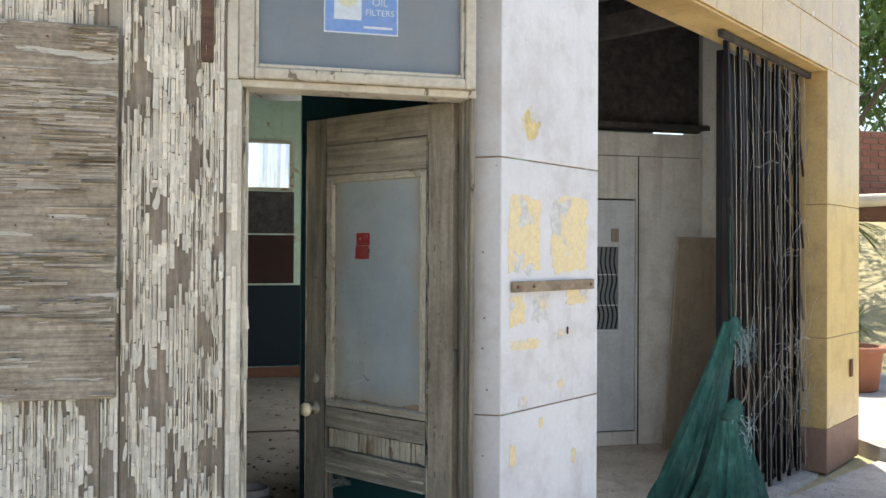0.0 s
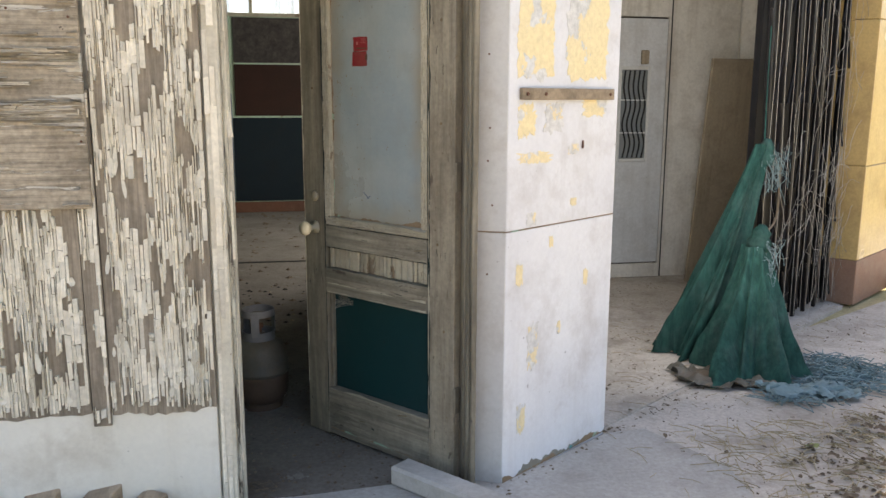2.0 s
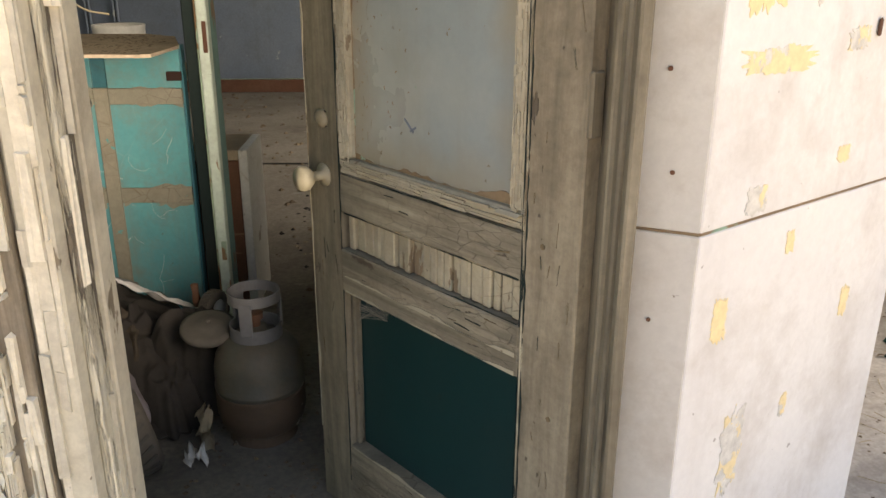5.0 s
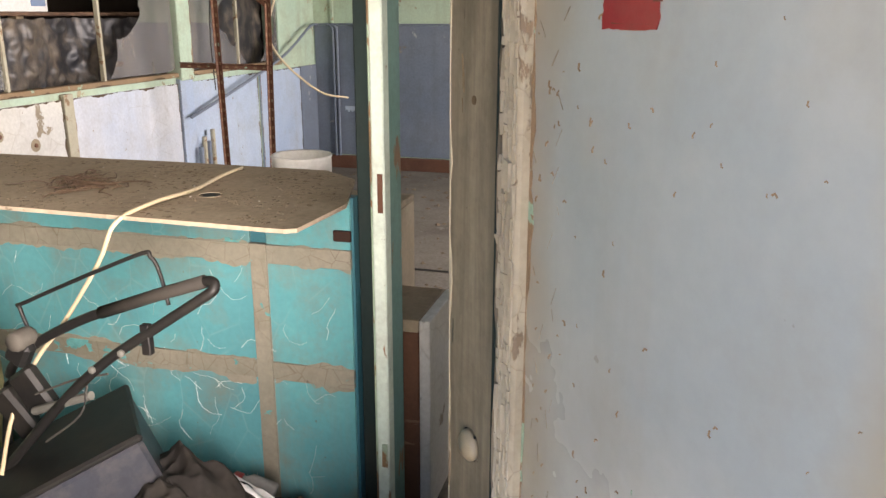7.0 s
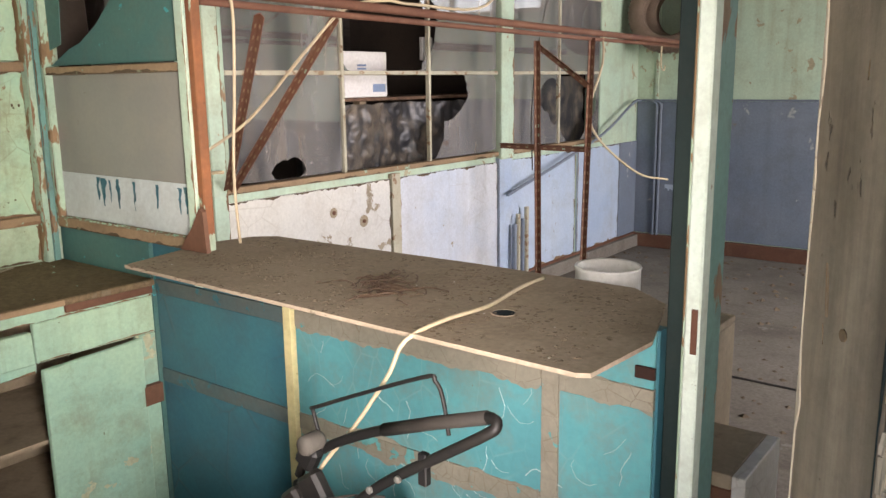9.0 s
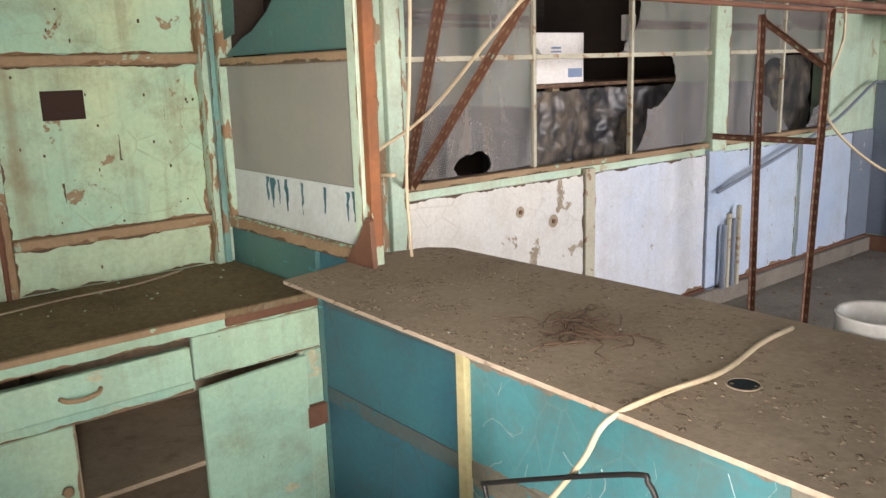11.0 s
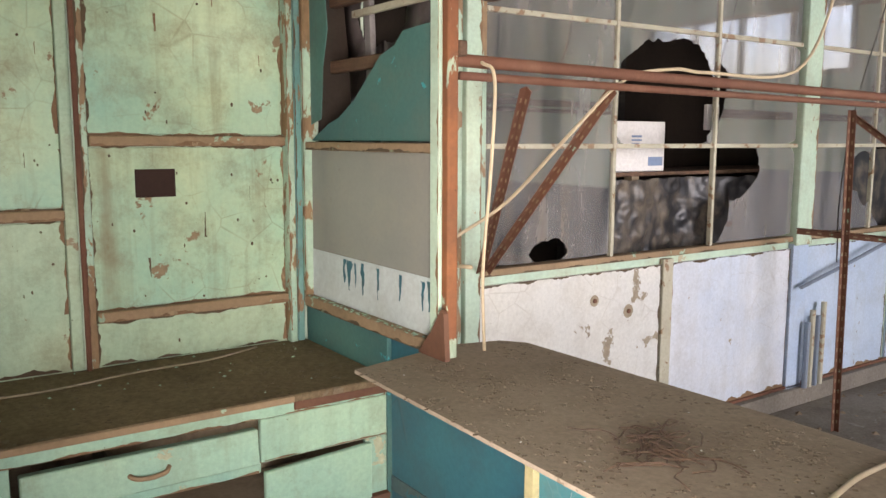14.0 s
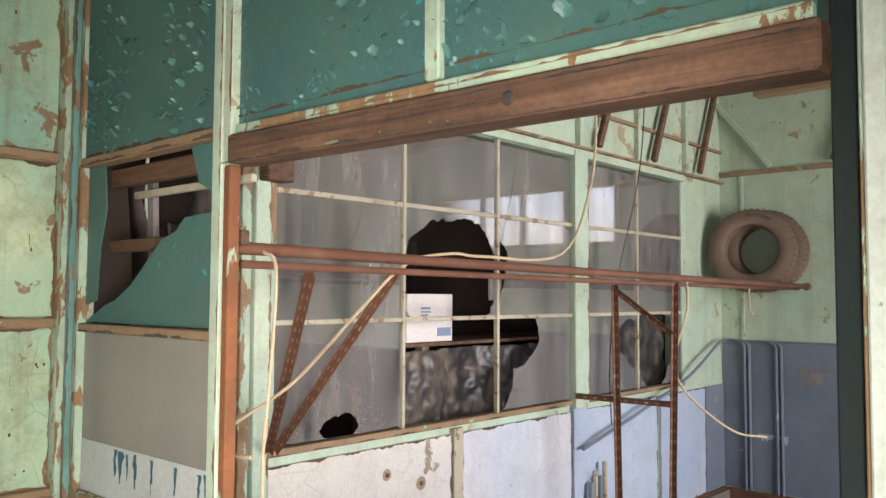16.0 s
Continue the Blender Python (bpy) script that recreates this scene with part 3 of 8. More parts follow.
def thing(name, label, category, group=""):
    """An Empty that carries a thing's parts."""
    ob = new(name)
    ob.empty_display_size = 0.05
    return tagged(ob, label, category, group)


def solid(name, bm, material, label, category, group="", smooth=False):
    """A thing that is one mesh."""
    return tagged(new(name, mesh_of(name, bm, material, smooth)), label, category, group)


def structure(name, bm, material, label, category, smooth=False):
    return tagged(new(name, mesh_of(name, bm, material, smooth)), label, category, "", "structure")


def sheet(nx, ny, place):
    """A grid surface; place(u, v) gives each point, u and v from 0 to 1."""
    bm = bmesh.new()
    g = [[bm.verts.new(place(i / nx, j / ny)) for i in range(nx + 1)] for j in range(ny + 1)]
    for j in range(ny):
        for i in range(nx):
            bm.faces.new((g[j][i], g[j][i + 1], g[j + 1][i + 1], g[j + 1][i]))
    return bm


def holed_pane(plane, a0, a1, b0, b1, thick, centre, radii):
    """A glass pane with a broken hole round a centre. plane(a, b, d) gives the point. radii: the hole's reach in even turns."""
    bm = bmesh.new()
    n = 96
    rnd = random.Random(int(1000 * (centre[0] + centre[1])))
    rows = []
    for k in range(n):
        w = 2 * math.pi * k / n
        ca, sa = math.cos(w), math.sin(w)
        far = min((a1 - centre[0]) / ca if ca > 1e-6 else (a0 - centre[0]) / ca if ca < -1e-6 else 9, (b1 - centre[1]) / sa if sa > 1e-6 else (b0 - centre[1]) / sa if sa < -1e-6 else 9)
        q = k / n * len(radii)
        i, u = int(q), q - int(q)
        r = min(far - 0.0005, (radii[i] * (1 - u) + radii[(i + 1) % len(radii)] * u) * rnd.uniform(0.97, 1.03))
        rows.append([bm.verts.new(plane(centre[0] + t * ca, centre[1] + t * sa, d)) for t, d in ((r, 0), (far, 0), (far, thick), (r, thick))])
    for k in range(n):
        s, t = rows[k], rows[(k + 1) % n]
        for i in range(4):
            bm.faces.new((s[i], s[(i + 1) % 4], t[(i + 1) % 4], t[i]))
    return bm


def lettering(text, size, m, material, parent, name="lettering"):
    cu = bpy.data.curves.new(name, "FONT")
    cu.body, cu.size, cu.extrude, cu.align_x = text, size, 0.0004, "CENTER"
    ob = bpy.data.objects.new(name, cu)
    me = bpy.data.meshes.new_from_object(ob)
    bpy.data.objects.remove(ob)
    me.transform(m)
    me.materials.append(material)
    out = new(name, me)
    out.parent = parent
    return out


# ---- the setting ----
FU, FN = Vector((0.824, 0.566, 0)), Vector((-0.566, 0.824, 0))       # the facade's run, and the way into the building
F0 = Vector((0.78, 2.935, 0))


def fac(s, d, z=0.0):
    """A point of the facade: s along it, d into the building."""
    return F0 + s * FU + d * FN + Vector((0, 0, z))


FM = Matrix(((FU.x, FN.x, 0, F0.x), (FU.y, FN.y, 0, F0.y), (0, 0, 1, 0), (0, 0, 0, 1)))

# ground: one sheet to the horizon, rising to a slope beyond the building
def ground_at(u, v):
    x, y = -260 + 520 * (0.5 + (u - 0.5) * abs(2 * u - 1) ** 1.6), -260 + 520 * (0.5 + (v - 0.5) * abs(2 * v - 1) ** 1.6)
    d = max(0.0, x * 0.75 + y * 0.66 - 11.0)
    h = min(0.34 * d, 2.9) + (0.25 * noise.noise(Vector((x * 0.5, y * 0.5, 0))) if d > 0 else 0)
    return (x, y, -0.02 + max(0.0, h))


g = structure("ground", sheet(120, 120, ground_at), m_drygrass, "dry grass ground rising to a sunlit slope", "ground", True)
yard = structure("pavement", prism(bmesh.new(), [(-9, -9), (9, -9), (9, 2.4), (4.9, 5.5), (3.2, 4.6), (-9, 4.6)], -0.3, 0.0), m_ground, "dusty grey concrete yard in front of the building", "pavement")
structure("floor_garage", prism(bmesh.new(), [(1.0, 3.3), (1.33, 3.35), (3.72, 5.0), (3.46, 6.09), (1.0, 6.09)], -0.2, 0.008), m_ground, "dusty pale concrete garage floor", "floor")
structure("floor", prism(bmesh.new(), [(-3.2, 3.0), (0.66, 3.0), (0.9, 3.3), (0.99, 3.3), (0.99, 6.2), (3.4, 6.2), (3.4, 10.5), (-4.5, 10.5), (-4.5, 4.8), (-3.2, 4.8)], -0.2, 0.006), m_floor, "dusty grey-brown workshop floor", "floor")
out = [(-0.12, 2.96), (0.3, 2.5), (0.9, 2.18), (1.35, 2.3), (1.60, 2.58), (1.66, 2.9), (1.5, 3.3), (1.33, 3.29), (0.78, 2.94), (0.62, 3.02)]
structure("door_apron", prism(bmesh.new(), out, -0.1, 0.012), m_apron, "pale worn concrete apron with a rounded edge", "pavement")

# front wall, left of the door
wf = structure("wall_front", boxes((-3.2, -0.185, 2.885, 3.0, 0.0, 3.6), (-0.185, 0.68, 2.9, 3.0, 2.92, 3.6)), m_cream, "timber framed front wall under peeling boards", "wall")
part("lower_sheet", boxes((-1.6, -0.19, 2.868, 2.884, 0.03, 0.415, 0.003)), m_sheet, wf, "dusty white sheet metal skirt")


def peeled_board(x0, x1, z0, z1, y, name="board"):
    """A weathered board with a ragged lower edge."""
    bm = bmesh.new()
    n = 14
    rnd = random.Random(int(97 * (x0 + z1 + 9)))
    xs = [x0 + (x1 - x0) * i / n for i in range(n + 1)]
    lo = [z0 + rnd.uniform(-0.008, 0.012) for _ in xs]
    ring = [(x, z) for x, z in zip(xs, lo)] + [(x1, z1), (x0, z1)]
    a, b = [bm.verts.new((x, y, z)) for x, z in ring], [bm.verts.new((x, y + 0.018, z)) for x, z in ring]
    bm.faces.new(a), bm.faces.new(b[::-1])
    for i in range(len(ring)):
        j = (i + 1) % len(ring)
        bm.faces.new((a[i], b[i], b[j], a[j]))
    return part(name, bm, m_grey_wood, wf)


peeled_board(-0.505, -0.19, 0.395, 3.3, 2.862)
peeled_board(-1.00, -0.565, 0.40, 1.30, 2.864)
peeled_board(-1.6, -1.005, 0.40, 1.30, 2.866)
peeled_board(-1.6, -0.55, 2.18, 3.3, 2.866)
part("board", boxes((-0.562, -0.508, 2.858, 2.88, 0.365, 1.4, 0.002)), m_grey_wood, wf)


def flakes(count, x0, x1, z0, z1, y, seed):
    """Curled strips of paint standing off a board."""
    bm = bmesh.new()
    rnd = random.Random(seed)
    for _ in range(count):
        x, z = rnd.uniform(x0, x1), rnd.uniform(z0, z1)
        if noise.noise(Vector((x * 4, z * 1.6, seed))) < -0.12:
            continue
        w, h, lift = rnd.uniform(0.004, 0.012), rnd.uniform(0.02, 0.085), rnd.uniform(0.002, 0.010)
        side = rnd.choice((-1, 1))
        lean = rnd.uniform(-0.12, 0.12)
        rows = []
        for j in range(4):
            v = j / 3
            ww = w * (0.12 + 0.88 * math.sin(math.pi * (0.12 + 0.8 * v)) * (1.0 if j != 2 else rnd.uniform(0.6, 1.0)))
            off = lift * (0.25 + 0.75 * abs(2 * v - 1) ** 1.5)
            rows.append([bm.verts.new((x + lean * h * v + ww * (i - 1), y - 0.0015 - off * (0.3 + 0.7 * (i / 2 if side > 0 else 1 - i / 2)), z + h * v)) for i in range(3)])
        for s, t in zip(rows, rows[1:]):
            for i in range(2):
                bm.faces.new((s[i], s[i + 1], t[i + 1], t[i]))
    return bm


def split_skin(place, u0, u1, v0, v1, seed, bare, width, length, material, parent, label, thick=1.0, scale=1.0, name="paint_strips"):
    """Old paint or veneer split into strips along v, each with its own lift, and gone in ragged patches. place(u, v, d) gives a point d off the surface."""
    vs, fs = [], []
    r = random.Random(seed)
    u = u0
    while u < u1 - 0.003:
        wide = noise.noise(Vector((u * 9, seed, 0))) > 0.12
        w = min(u1 - u, r.uniform(*width) * (1.7 if wide else 1.0))
        v = v0 + r.uniform(0.0, 0.03)
        while v < v1 - 0.004:
            h = min(v1 - v, r.uniform(*length) * r.uniform(0.3, 1.5))
            q = 0.72 * noise.noise(Vector((u * 14 * scale + 0.8 * v, (v + h / 2) * 4.2 * scale, seed))) + 0.33 * noise.noise(Vector((u * 34 * scale, (v + h / 2) * 6 * scale, seed + 4))) + r.gauss(0, 0.03)
            if q < bare:
                loose = max(0.0, 1 - (bare - q) / 0.16)
                g = 0.0030 * r.random() ** 2
                t = thick * (r.uniform(0.0012, 0.0026) + 0.004 * loose * r.random())
                la, lb, ta, tb = (thick * (r.uniform(-0.0012, 0.0036) + 0.012 * loose * r.random() ** 2) for _ in range(4))
                ua, ub, cut = u + g + r.uniform(-0.0006, 0.0006), u + w - g + r.uniform(-0.0006, 0.0006), r.uniform(-0.5, 0.5) * min(0.012, 0.3 * h)
                k = len(vs)
                um, dip = 0.5 * (ua + ub) + r.uniform(-0.15, 0.15) * w, thick * r.uniform(0.0004, 0.0016)
                vs += [place(ua, v, 0), place(ub, v + cut, 0), place(ub, v + h + cut, 0), place(ua, v + h, 0),
                       place(ua, v, t + la), place(ub, v + cut, t + lb), place(ub, v + h + cut, t + tb), place(ua, v + h, t + ta),
                       place(um, v + 0.5 * cut, max(0.0006, t + 0.5 * (la + lb) - dip)), place(um, v + h + 0.5 * cut, max(0.0006, t + 0.5 * (ta + tb) - dip))]
                fs += [(k + 4, k + 8, k + 9, k + 7), (k + 8, k + 5, k + 6, k + 9), (k, k + 1, k + 5, k + 8, k + 4), (k + 1, k + 2, k + 6, k + 5), (k + 2, k + 3, k + 7, k + 9, k + 6), (k + 3, k, k + 4, k + 7)]
            v += h + (0.0015 if r.random() < 0.2 else 0.0)
        u += w
    me = bpy.data.meshes.new(name)
    me.from_pydata([tuple(p) for p in vs], [], fs)
    me.materials.append(material)
    ob = new(name, me)
    ob.parent = parent
    return tagged(ob, label, kind="stuff")


def paint_skin(x0, x1, z0, z1, y, seed, bare=0.15):
    return split_skin(lambda u, v, d: (u, y - d, v), x0, x1, z0, z1, seed, bare, (0.0035, 0.011), (0.012, 0.10), m_skin, wf, "narrow split strips of cream paint", 1.5)


for spec in ((-0.504, -0.191, 0.405, 3.29, 2.8618, 3), (-0.998, -0.567, 0.41, 1.29, 2.8638, 5, 0.22), (-1.598, -1.007, 0.41, 1.29, 2.8658, 6, 0.22), (-1.598, -0.552, 2.19, 3.29, 2.8658, 7), (-0.561, -0.509, 0.37, 1.39, 2.8578, 8, 0.1)):
    paint_skin(*spec)
tagged(part("paint_flakes", flakes(90, -0.50, -0.195, 0.42, 2.6, 2.860, 3), m_flake, wf, "curled flakes of cream paint"), kind="stuff")
tagged(part("paint_flakes", flakes(40, -0.99, -0.57, 0.42, 1.05, 2.862, 5), m_flake, wf, "curled flakes of cream paint"), kind="stuff")
sb = part("split_board", boxes((-0.265, -0.225, 2.85, 2.862, 2.13, 2.55, 0.003)), m_beam, wf, "bare brown splinter of board")

# the plywood over the window
ply = solid("plywood_board", boxes((-1.6, -0.515, 2.838, 2.856, 1.053, 2.225, 0.003)), m_ply, "grey weathered plywood board nailed over the front window", "board")
split_skin(lambda u, v, d: (v, 2.838 - d, u), 1.06, 2.215, -1.595, -0.52, 61, 0.02, (0.0025, 0.006), (0.02, 0.16), m_veneer, ply, "horizontal splinters of grey veneer", 1.1, 0.5, "veneer_layer")
for x, z in ((-0.53, 2.12), (-0.54, 1.6), (-0.53, 1.25), (-0.72, 2.18), (-0.8, 1.09), (-0.7, 1.62), (-0.84, 1.86), (-0.76, 1.42)):
    part("nail", lathe(bmesh.new(), [(0.0035, 0.0), (0.0035, 0.004), (0.001, 0.005)], 8, pose(x, 2.838, z, 90)), m_rust, ply)

# door frame
df = structure("door_1", boxes((-0.184, -0.135, 2.87, 3.02, 0.0, 2.085, 0.004)), m_cream, "cream painted entrance door frame with a transom", "door frame")
part("stop", boxes((-0.135, -0.122, 2.905, 3.015, 0.0, 2.08, 0.003)), m_peel_thin, df)
part("stop", boxes((-0.1345, -0.113, 2.955, 3.01, 0.0, 2.08, 0.003)), m_cream, df)
split_skin(lambda u, v, d: (u, 2.8705 - d, v), -0.182, -0.137, 0.05, 2.07, 91, 0.05, (0.008, 0.02), (0.03, 0.22), m_skin, df, "thick cracked cream paint on the jamb", 1.0)
split_skin(lambda u, v, d: (-0.1225 + d, u, v), 2.908, 2.953, 0.05, 2.05, 92, 0.05, (0.008, 0.02), (0.03, 0.22), m_skin, df, "thick cracked cream paint on the jamb", 1.0)
part("upper_post", boxes((-0.184, -0.1475, 2.87, 3.0, 2.086, 2.92, 0.003)), m_cream, df)
part("head", boxes((-0.14, 0.672, 2.892, 3.0, 2.066, 2.092, 0.003)), m_cream, df)
part("jamb", boxes((0.640, 0.672, 2.965, 3.055, 0.0, 2.066, 0.003)), m_door, df, "dark weathered jamb")
part("moulding", boxes((0.648, 0.668, 2.935, 2.964, 0.0, 2.1, 0.004)), m_door, df)
part("moulding", boxes((0.655, 0.674, 2.905, 2.934, 0.0, 2.1, 0.004)), m_door, df)
tr = structure("window_1", boxes((-0.146, -0.096, 2.866, 2.925, 2.093, 2.95, 0.004), (0.627, 0.664, 2.866, 2.925, 2.093, 2.95, 0.004), (-0.095, 0.626, 2.866, 2.925, 2.093, 2.128, 0.004), (-0.095, 0.626, 2.866, 2.925, 2.86, 2.95, 0.004)), m_cream, "cream framed transom window above the door", "window")
part("bead", boxes((-0.095, -0.082, 2.876, 2.9, 2.129, 2.859, 0.003), (0.612, 0.626, 2.876, 2.9, 2.129, 2.859, 0.003), (-0.081, 0.611, 2.876, 2.9, 2.129, 2.143, 0.003)), m_cream, tr)
part("pane", boxes((-0.094, 0.625, 2.9, 2.905, 2.13, 2.858)), m_transom, tr, "grey dirt-filmed pane")

# sticker on the transom
st = thing("sticker", "faded blue printed sticker on the transom glass", "sticker")
part("sheet", boxes((0.134, 0.390, 2.8985, 2.8995, 2.268, 2.55)), m_pale, st)
part("field", boxes((0.138, 0.386, 2.8978, 2.8984, 2.273, 2.545)), m_blue_sign, st)
part("can_picture", boxes((0.168, 0.262, 2.8968, 2.8977, 2.315, 2.47)), m_pale, st, "pale picture of a filter can")
part("disc_picture", lathe(bmesh.new(), [(0.036, 0.0), (0.036, 0.0012)], 28, pose(0.215, 2.8966, 2.395, 90)), m_pale_yellow, st, "pale yellow disc")
lettering("OIL", 0.036, pose(0.326, 2.8966, 2.368, 90), m_pale, st)
lettering("FILTERS", 0.030, pose(0.326, 2.8966, 2.334, 90), m_pale, st)
part("print_bar", boxes((0.27, 0.37, 2.897, 2.8977, 2.288, 2.296)), m_pale, st)
part("print_bar", boxes((0.28, 0.365, 2.897, 2.8977, 2.412, 2.42)), m_pale, st)

# the corner pier, clad in painted slabs
P0, P1, P2 = (0.676, 2.985), (0.78, 2.935), (1.3247, 3.3091)
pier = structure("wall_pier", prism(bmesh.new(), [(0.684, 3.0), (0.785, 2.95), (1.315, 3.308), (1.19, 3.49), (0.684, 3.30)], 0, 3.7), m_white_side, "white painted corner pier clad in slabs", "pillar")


def slab(a, b, z0, z1, t, material, name="slab"):
    """A facing slab on the upright plane from a to b, standing t proud of it."""
    d = (Vector((*b, 0)) - Vector((*a, 0)))
    n = Vector((-d.y, d.x, 0)).normalized()
    m = Matrix(((d.normalized().x, n.x, 0, a[0]), (d.normalized().y, n.y, 0, a[1]), (0, 0, 1, 0), (0, 0, 0, 1)))
    bm = bmesh.new()
    box(bm, 0.0015, d.length - 0.0015, 0.0, t, z0, z1, 0.002, m)
    return part(name, bm, material, pier)


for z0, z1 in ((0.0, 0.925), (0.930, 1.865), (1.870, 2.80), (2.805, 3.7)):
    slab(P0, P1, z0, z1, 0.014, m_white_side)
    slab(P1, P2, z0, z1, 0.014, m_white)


for z in (0.9252, 1.8652, 2.8002):
    slab(P0, P1, z, z + 0.0046, 0.010, m_ledge, "joint")
    slab(P1, P2, z, z + 0.0046, 0.010, m_ledge, "joint")


def patch(s0, s1, z0, z1, seed, material, name, label, depth=-0.0012, rag=0.3):
    """A flat patch with a ragged outline on the pier's face."""
    rnd = random.Random(seed)
    bm = bmesh.new()
    n = 96
    ring = []
    for k in range(n):
        w = 2 * math.pi * k / n
        c, s = math.cos(w), math.sin(w)
        q = 1 / max(abs(c), abs(s)) ** 0.8 * (1 - 0.5 * rag * (1 + noise.noise(Vector((2.4 * c, 2.4 * s, 7.3 * seed)))) - 0.45 * rag * noise.noise(Vector((8 * c, 8 * s, 3.1 * seed))) - 0.12 * rag * rnd.random())
        ring.append((0.5 * (s0 + s1) + 0.5 * (s1 - s0) * c * q, 0.5 * (z0 + z1) + 0.5 * (z1 - z0) * s * q))
    a = [bm.verts.new(fac(s, depth, z)) for s, z in ring]
    b = [bm.verts.new(fac(s, 0.004, z)) for s, z in ring]
    bm.faces.new(a)
    for i in range(n):
        bm.faces.new((a[i], b[i], b[(i + 1) % n], a[(i + 1) % n]))
    return part(name, bm, material, pier, label)


for i, (s0, s1, z0, z1) in enumerate(((0.03, 0.26, 1.42, 1.76), (0.29, 0.60, 1.42, 1.77), (0.03, 0.16, 1.23, 1.38), (0.18, 0.32, 1.24, 1.38), (0.03, 0.26, 1.15, 1.20), (0.33, 0.42, 1.17, 1.22), (0.12, 0.20, 0.38, 0.60), (0.36, 0.41, 0.98, 1.02), (0.10, 0.17, 0.93, 0.99), (0.40, 0.60, 1.30, 1.39), (0.05, 0.10, 0.72, 0.82), (0.24, 0.27, 0.84, 0.89), (0.46, 0.50, 0.66, 0.74), (0.07, 0.13, 0.16, 0.30), (0.30, 0.33, 0.50, 0.56))):
    patch(s0, s1, z0, z1, i, m_yellow_patch, "bare_patch", "old yellow paint laid bare", rag=0.45 if i > 1 else 0.25)
bm = bmesh.new()
box(bm, 0.055, 0.61, -0.016, -0.001, 1.372, 1.412, 0.002, FM)
bar = solid("timber_strip", bm, m_timber, "thin grey timber strip nailed to the white pier", "strip")
for s in (0.08, 0.18, 0.58):
    part("nail", lathe(bmesh.new(), [(0.006, 0.0), (0.006, 0.004)], 10, FM @ pose(s, -0.016, 1.392, 90)), m_rust, bar)
for x, z in ((0.72, 1.52), (0.72, 1.17), (0.735, 1.02), (0.725, 1.28), (0.722, 0.78)):
    t = (x - P0[0]) / (P1[0] - P0[0])
    part("screw_hole", lathe(bmesh.new(), [(0.0036, 0.0), (0.0036, 0.002)], 10, pose(x, P0[1] + t * (P1[1] - P0[1]) - 0.001, z, 90, 0, -25)), m_rust, pier)
bm = bmesh.new()
box(bm, 0.425, 0.436, -0.006, -0.001, 1.195, 1.225, 0.003, FM)
part("torn_chip", bm, m_redwood, pier, "chipped rusty spot")

# yellow portal of the garage
bm = bmesh.new()
box(bm, 0.62, 4.42, 0.012, 0.30, 2.83, 3.75, 0.0, FM)
box(bm, 3.68, 4.40, 0.012, 0.42, 0.0, 2.82, 0.0, FM)
portal = structure("wall_portal", bm, m_soffit, "yellow tiled garage portal", "wall")
for s0, s1 in ((0.67, 1.20), (1.205, 1.84), (1.845, 2.48), (2.485, 3.12), (3.125, 3.775), (3.78, 4.42)):
    for z0, z1 in ((2.822, 3.115), (3.12, 3.75)):
        bm = bmesh.new()
        box(bm, s0, s1, 0.0, 0.0115, z0, z1, 0.002, FM)
        part("tile", bm, m_yellow, portal)
for z0, z1, mat in ((0.0, 0.305, m_brown_plinth), (0.31, 0.938, m_yellow), (0.943, 1.875, m_yellow), (1.88, 2.818, m_yellow)):
    bm = bmesh.new()
    box(bm, 3.68, 4.42, 0.0, 0.0115, z0, z1, 0.002, FM)
    part("tile", bm, mat, portal)
    bm = bmesh.new()
    box(bm, 3.668, 3.679, 0.0, 0.36, z0, z1, 0.002, FM)
    part("tile", bm, m_brown_plinth if mat is m_brown_plinth else m_soffit, portal)
for s0, s1 in ((0.67, 1.6), (1.605, 2.5), (2.505, 3.3), (3.305, 3.67)):
    bm = bmesh.new()
    box(bm, s0, s1, 0.012, 0.22, 2.806, 2.821, 0.002, FM)
    part("soffit_tile", bm, m_soffit, portal)
bm = bmesh.new()
box(bm, 4.18, 4.24, -0.012, -0.001, 0.62, 0.75, 0.004, FM)
solid("wall_box", bm, m_rust, "small rusty switch box on the yellow pillar", "box")

# garage: side wall, back wall, roof
structure("wall_garage_side", prism(bmesh.new(), [(0.86, 3.45), (1.0, 3.45), (1.0, 6.2), (0.86, 6.2)], 0, 3.6), m_gwall, "stained wall between garage and workshop", "wall")
gb = structure("wall_garage_back", boxes((1.0, 2.36, 6.08, 6.2, 0.0, 2.49), (2.885, 3.46, 6.08, 6.2, 0.0, 2.49), (2.36, 2.885, 6.08, 6.2, 1.962, 2.49)), m_gwall, "stained grey-white garage back wall", "wall")
part("batten", boxes((2.905, 2.913, 6.074, 6.079, 0.0, 2.30)), m_darkmetal, gb)
part("batten", boxes((1.2, 3.45, 6.072, 6.079, 2.300, 2.306)), m_batten, gb)
structure("wall_garage_right", prism(bmesh.new(), [(3.46, 6.05), (3.9, 5.45), (4.5, 6.0), (3.6, 6.6)], 0, 3.6), m_gwall, "stained end wall behind the yellow pillar", "wall")
gd = structure("door_2", boxes((2.373, 2.868, 6.05, 6.085, 0.13, 1.947, 0.003)), m_gdoor, "pale grey flush door with a small barred window", "door")
# Dark sheet behind the door puts shade into the gap round it.
part("gap_board", boxes((2.361, 2.884, 6.10, 6.11, 0.0, 1.96)), m_dark, gd, "dark sheet for the shade in the door gap")
part("kick_board", boxes((2.365, 2.88, 6.06, 6.09, 0.012, 0.118, 0.003)), m_gwall, gd)
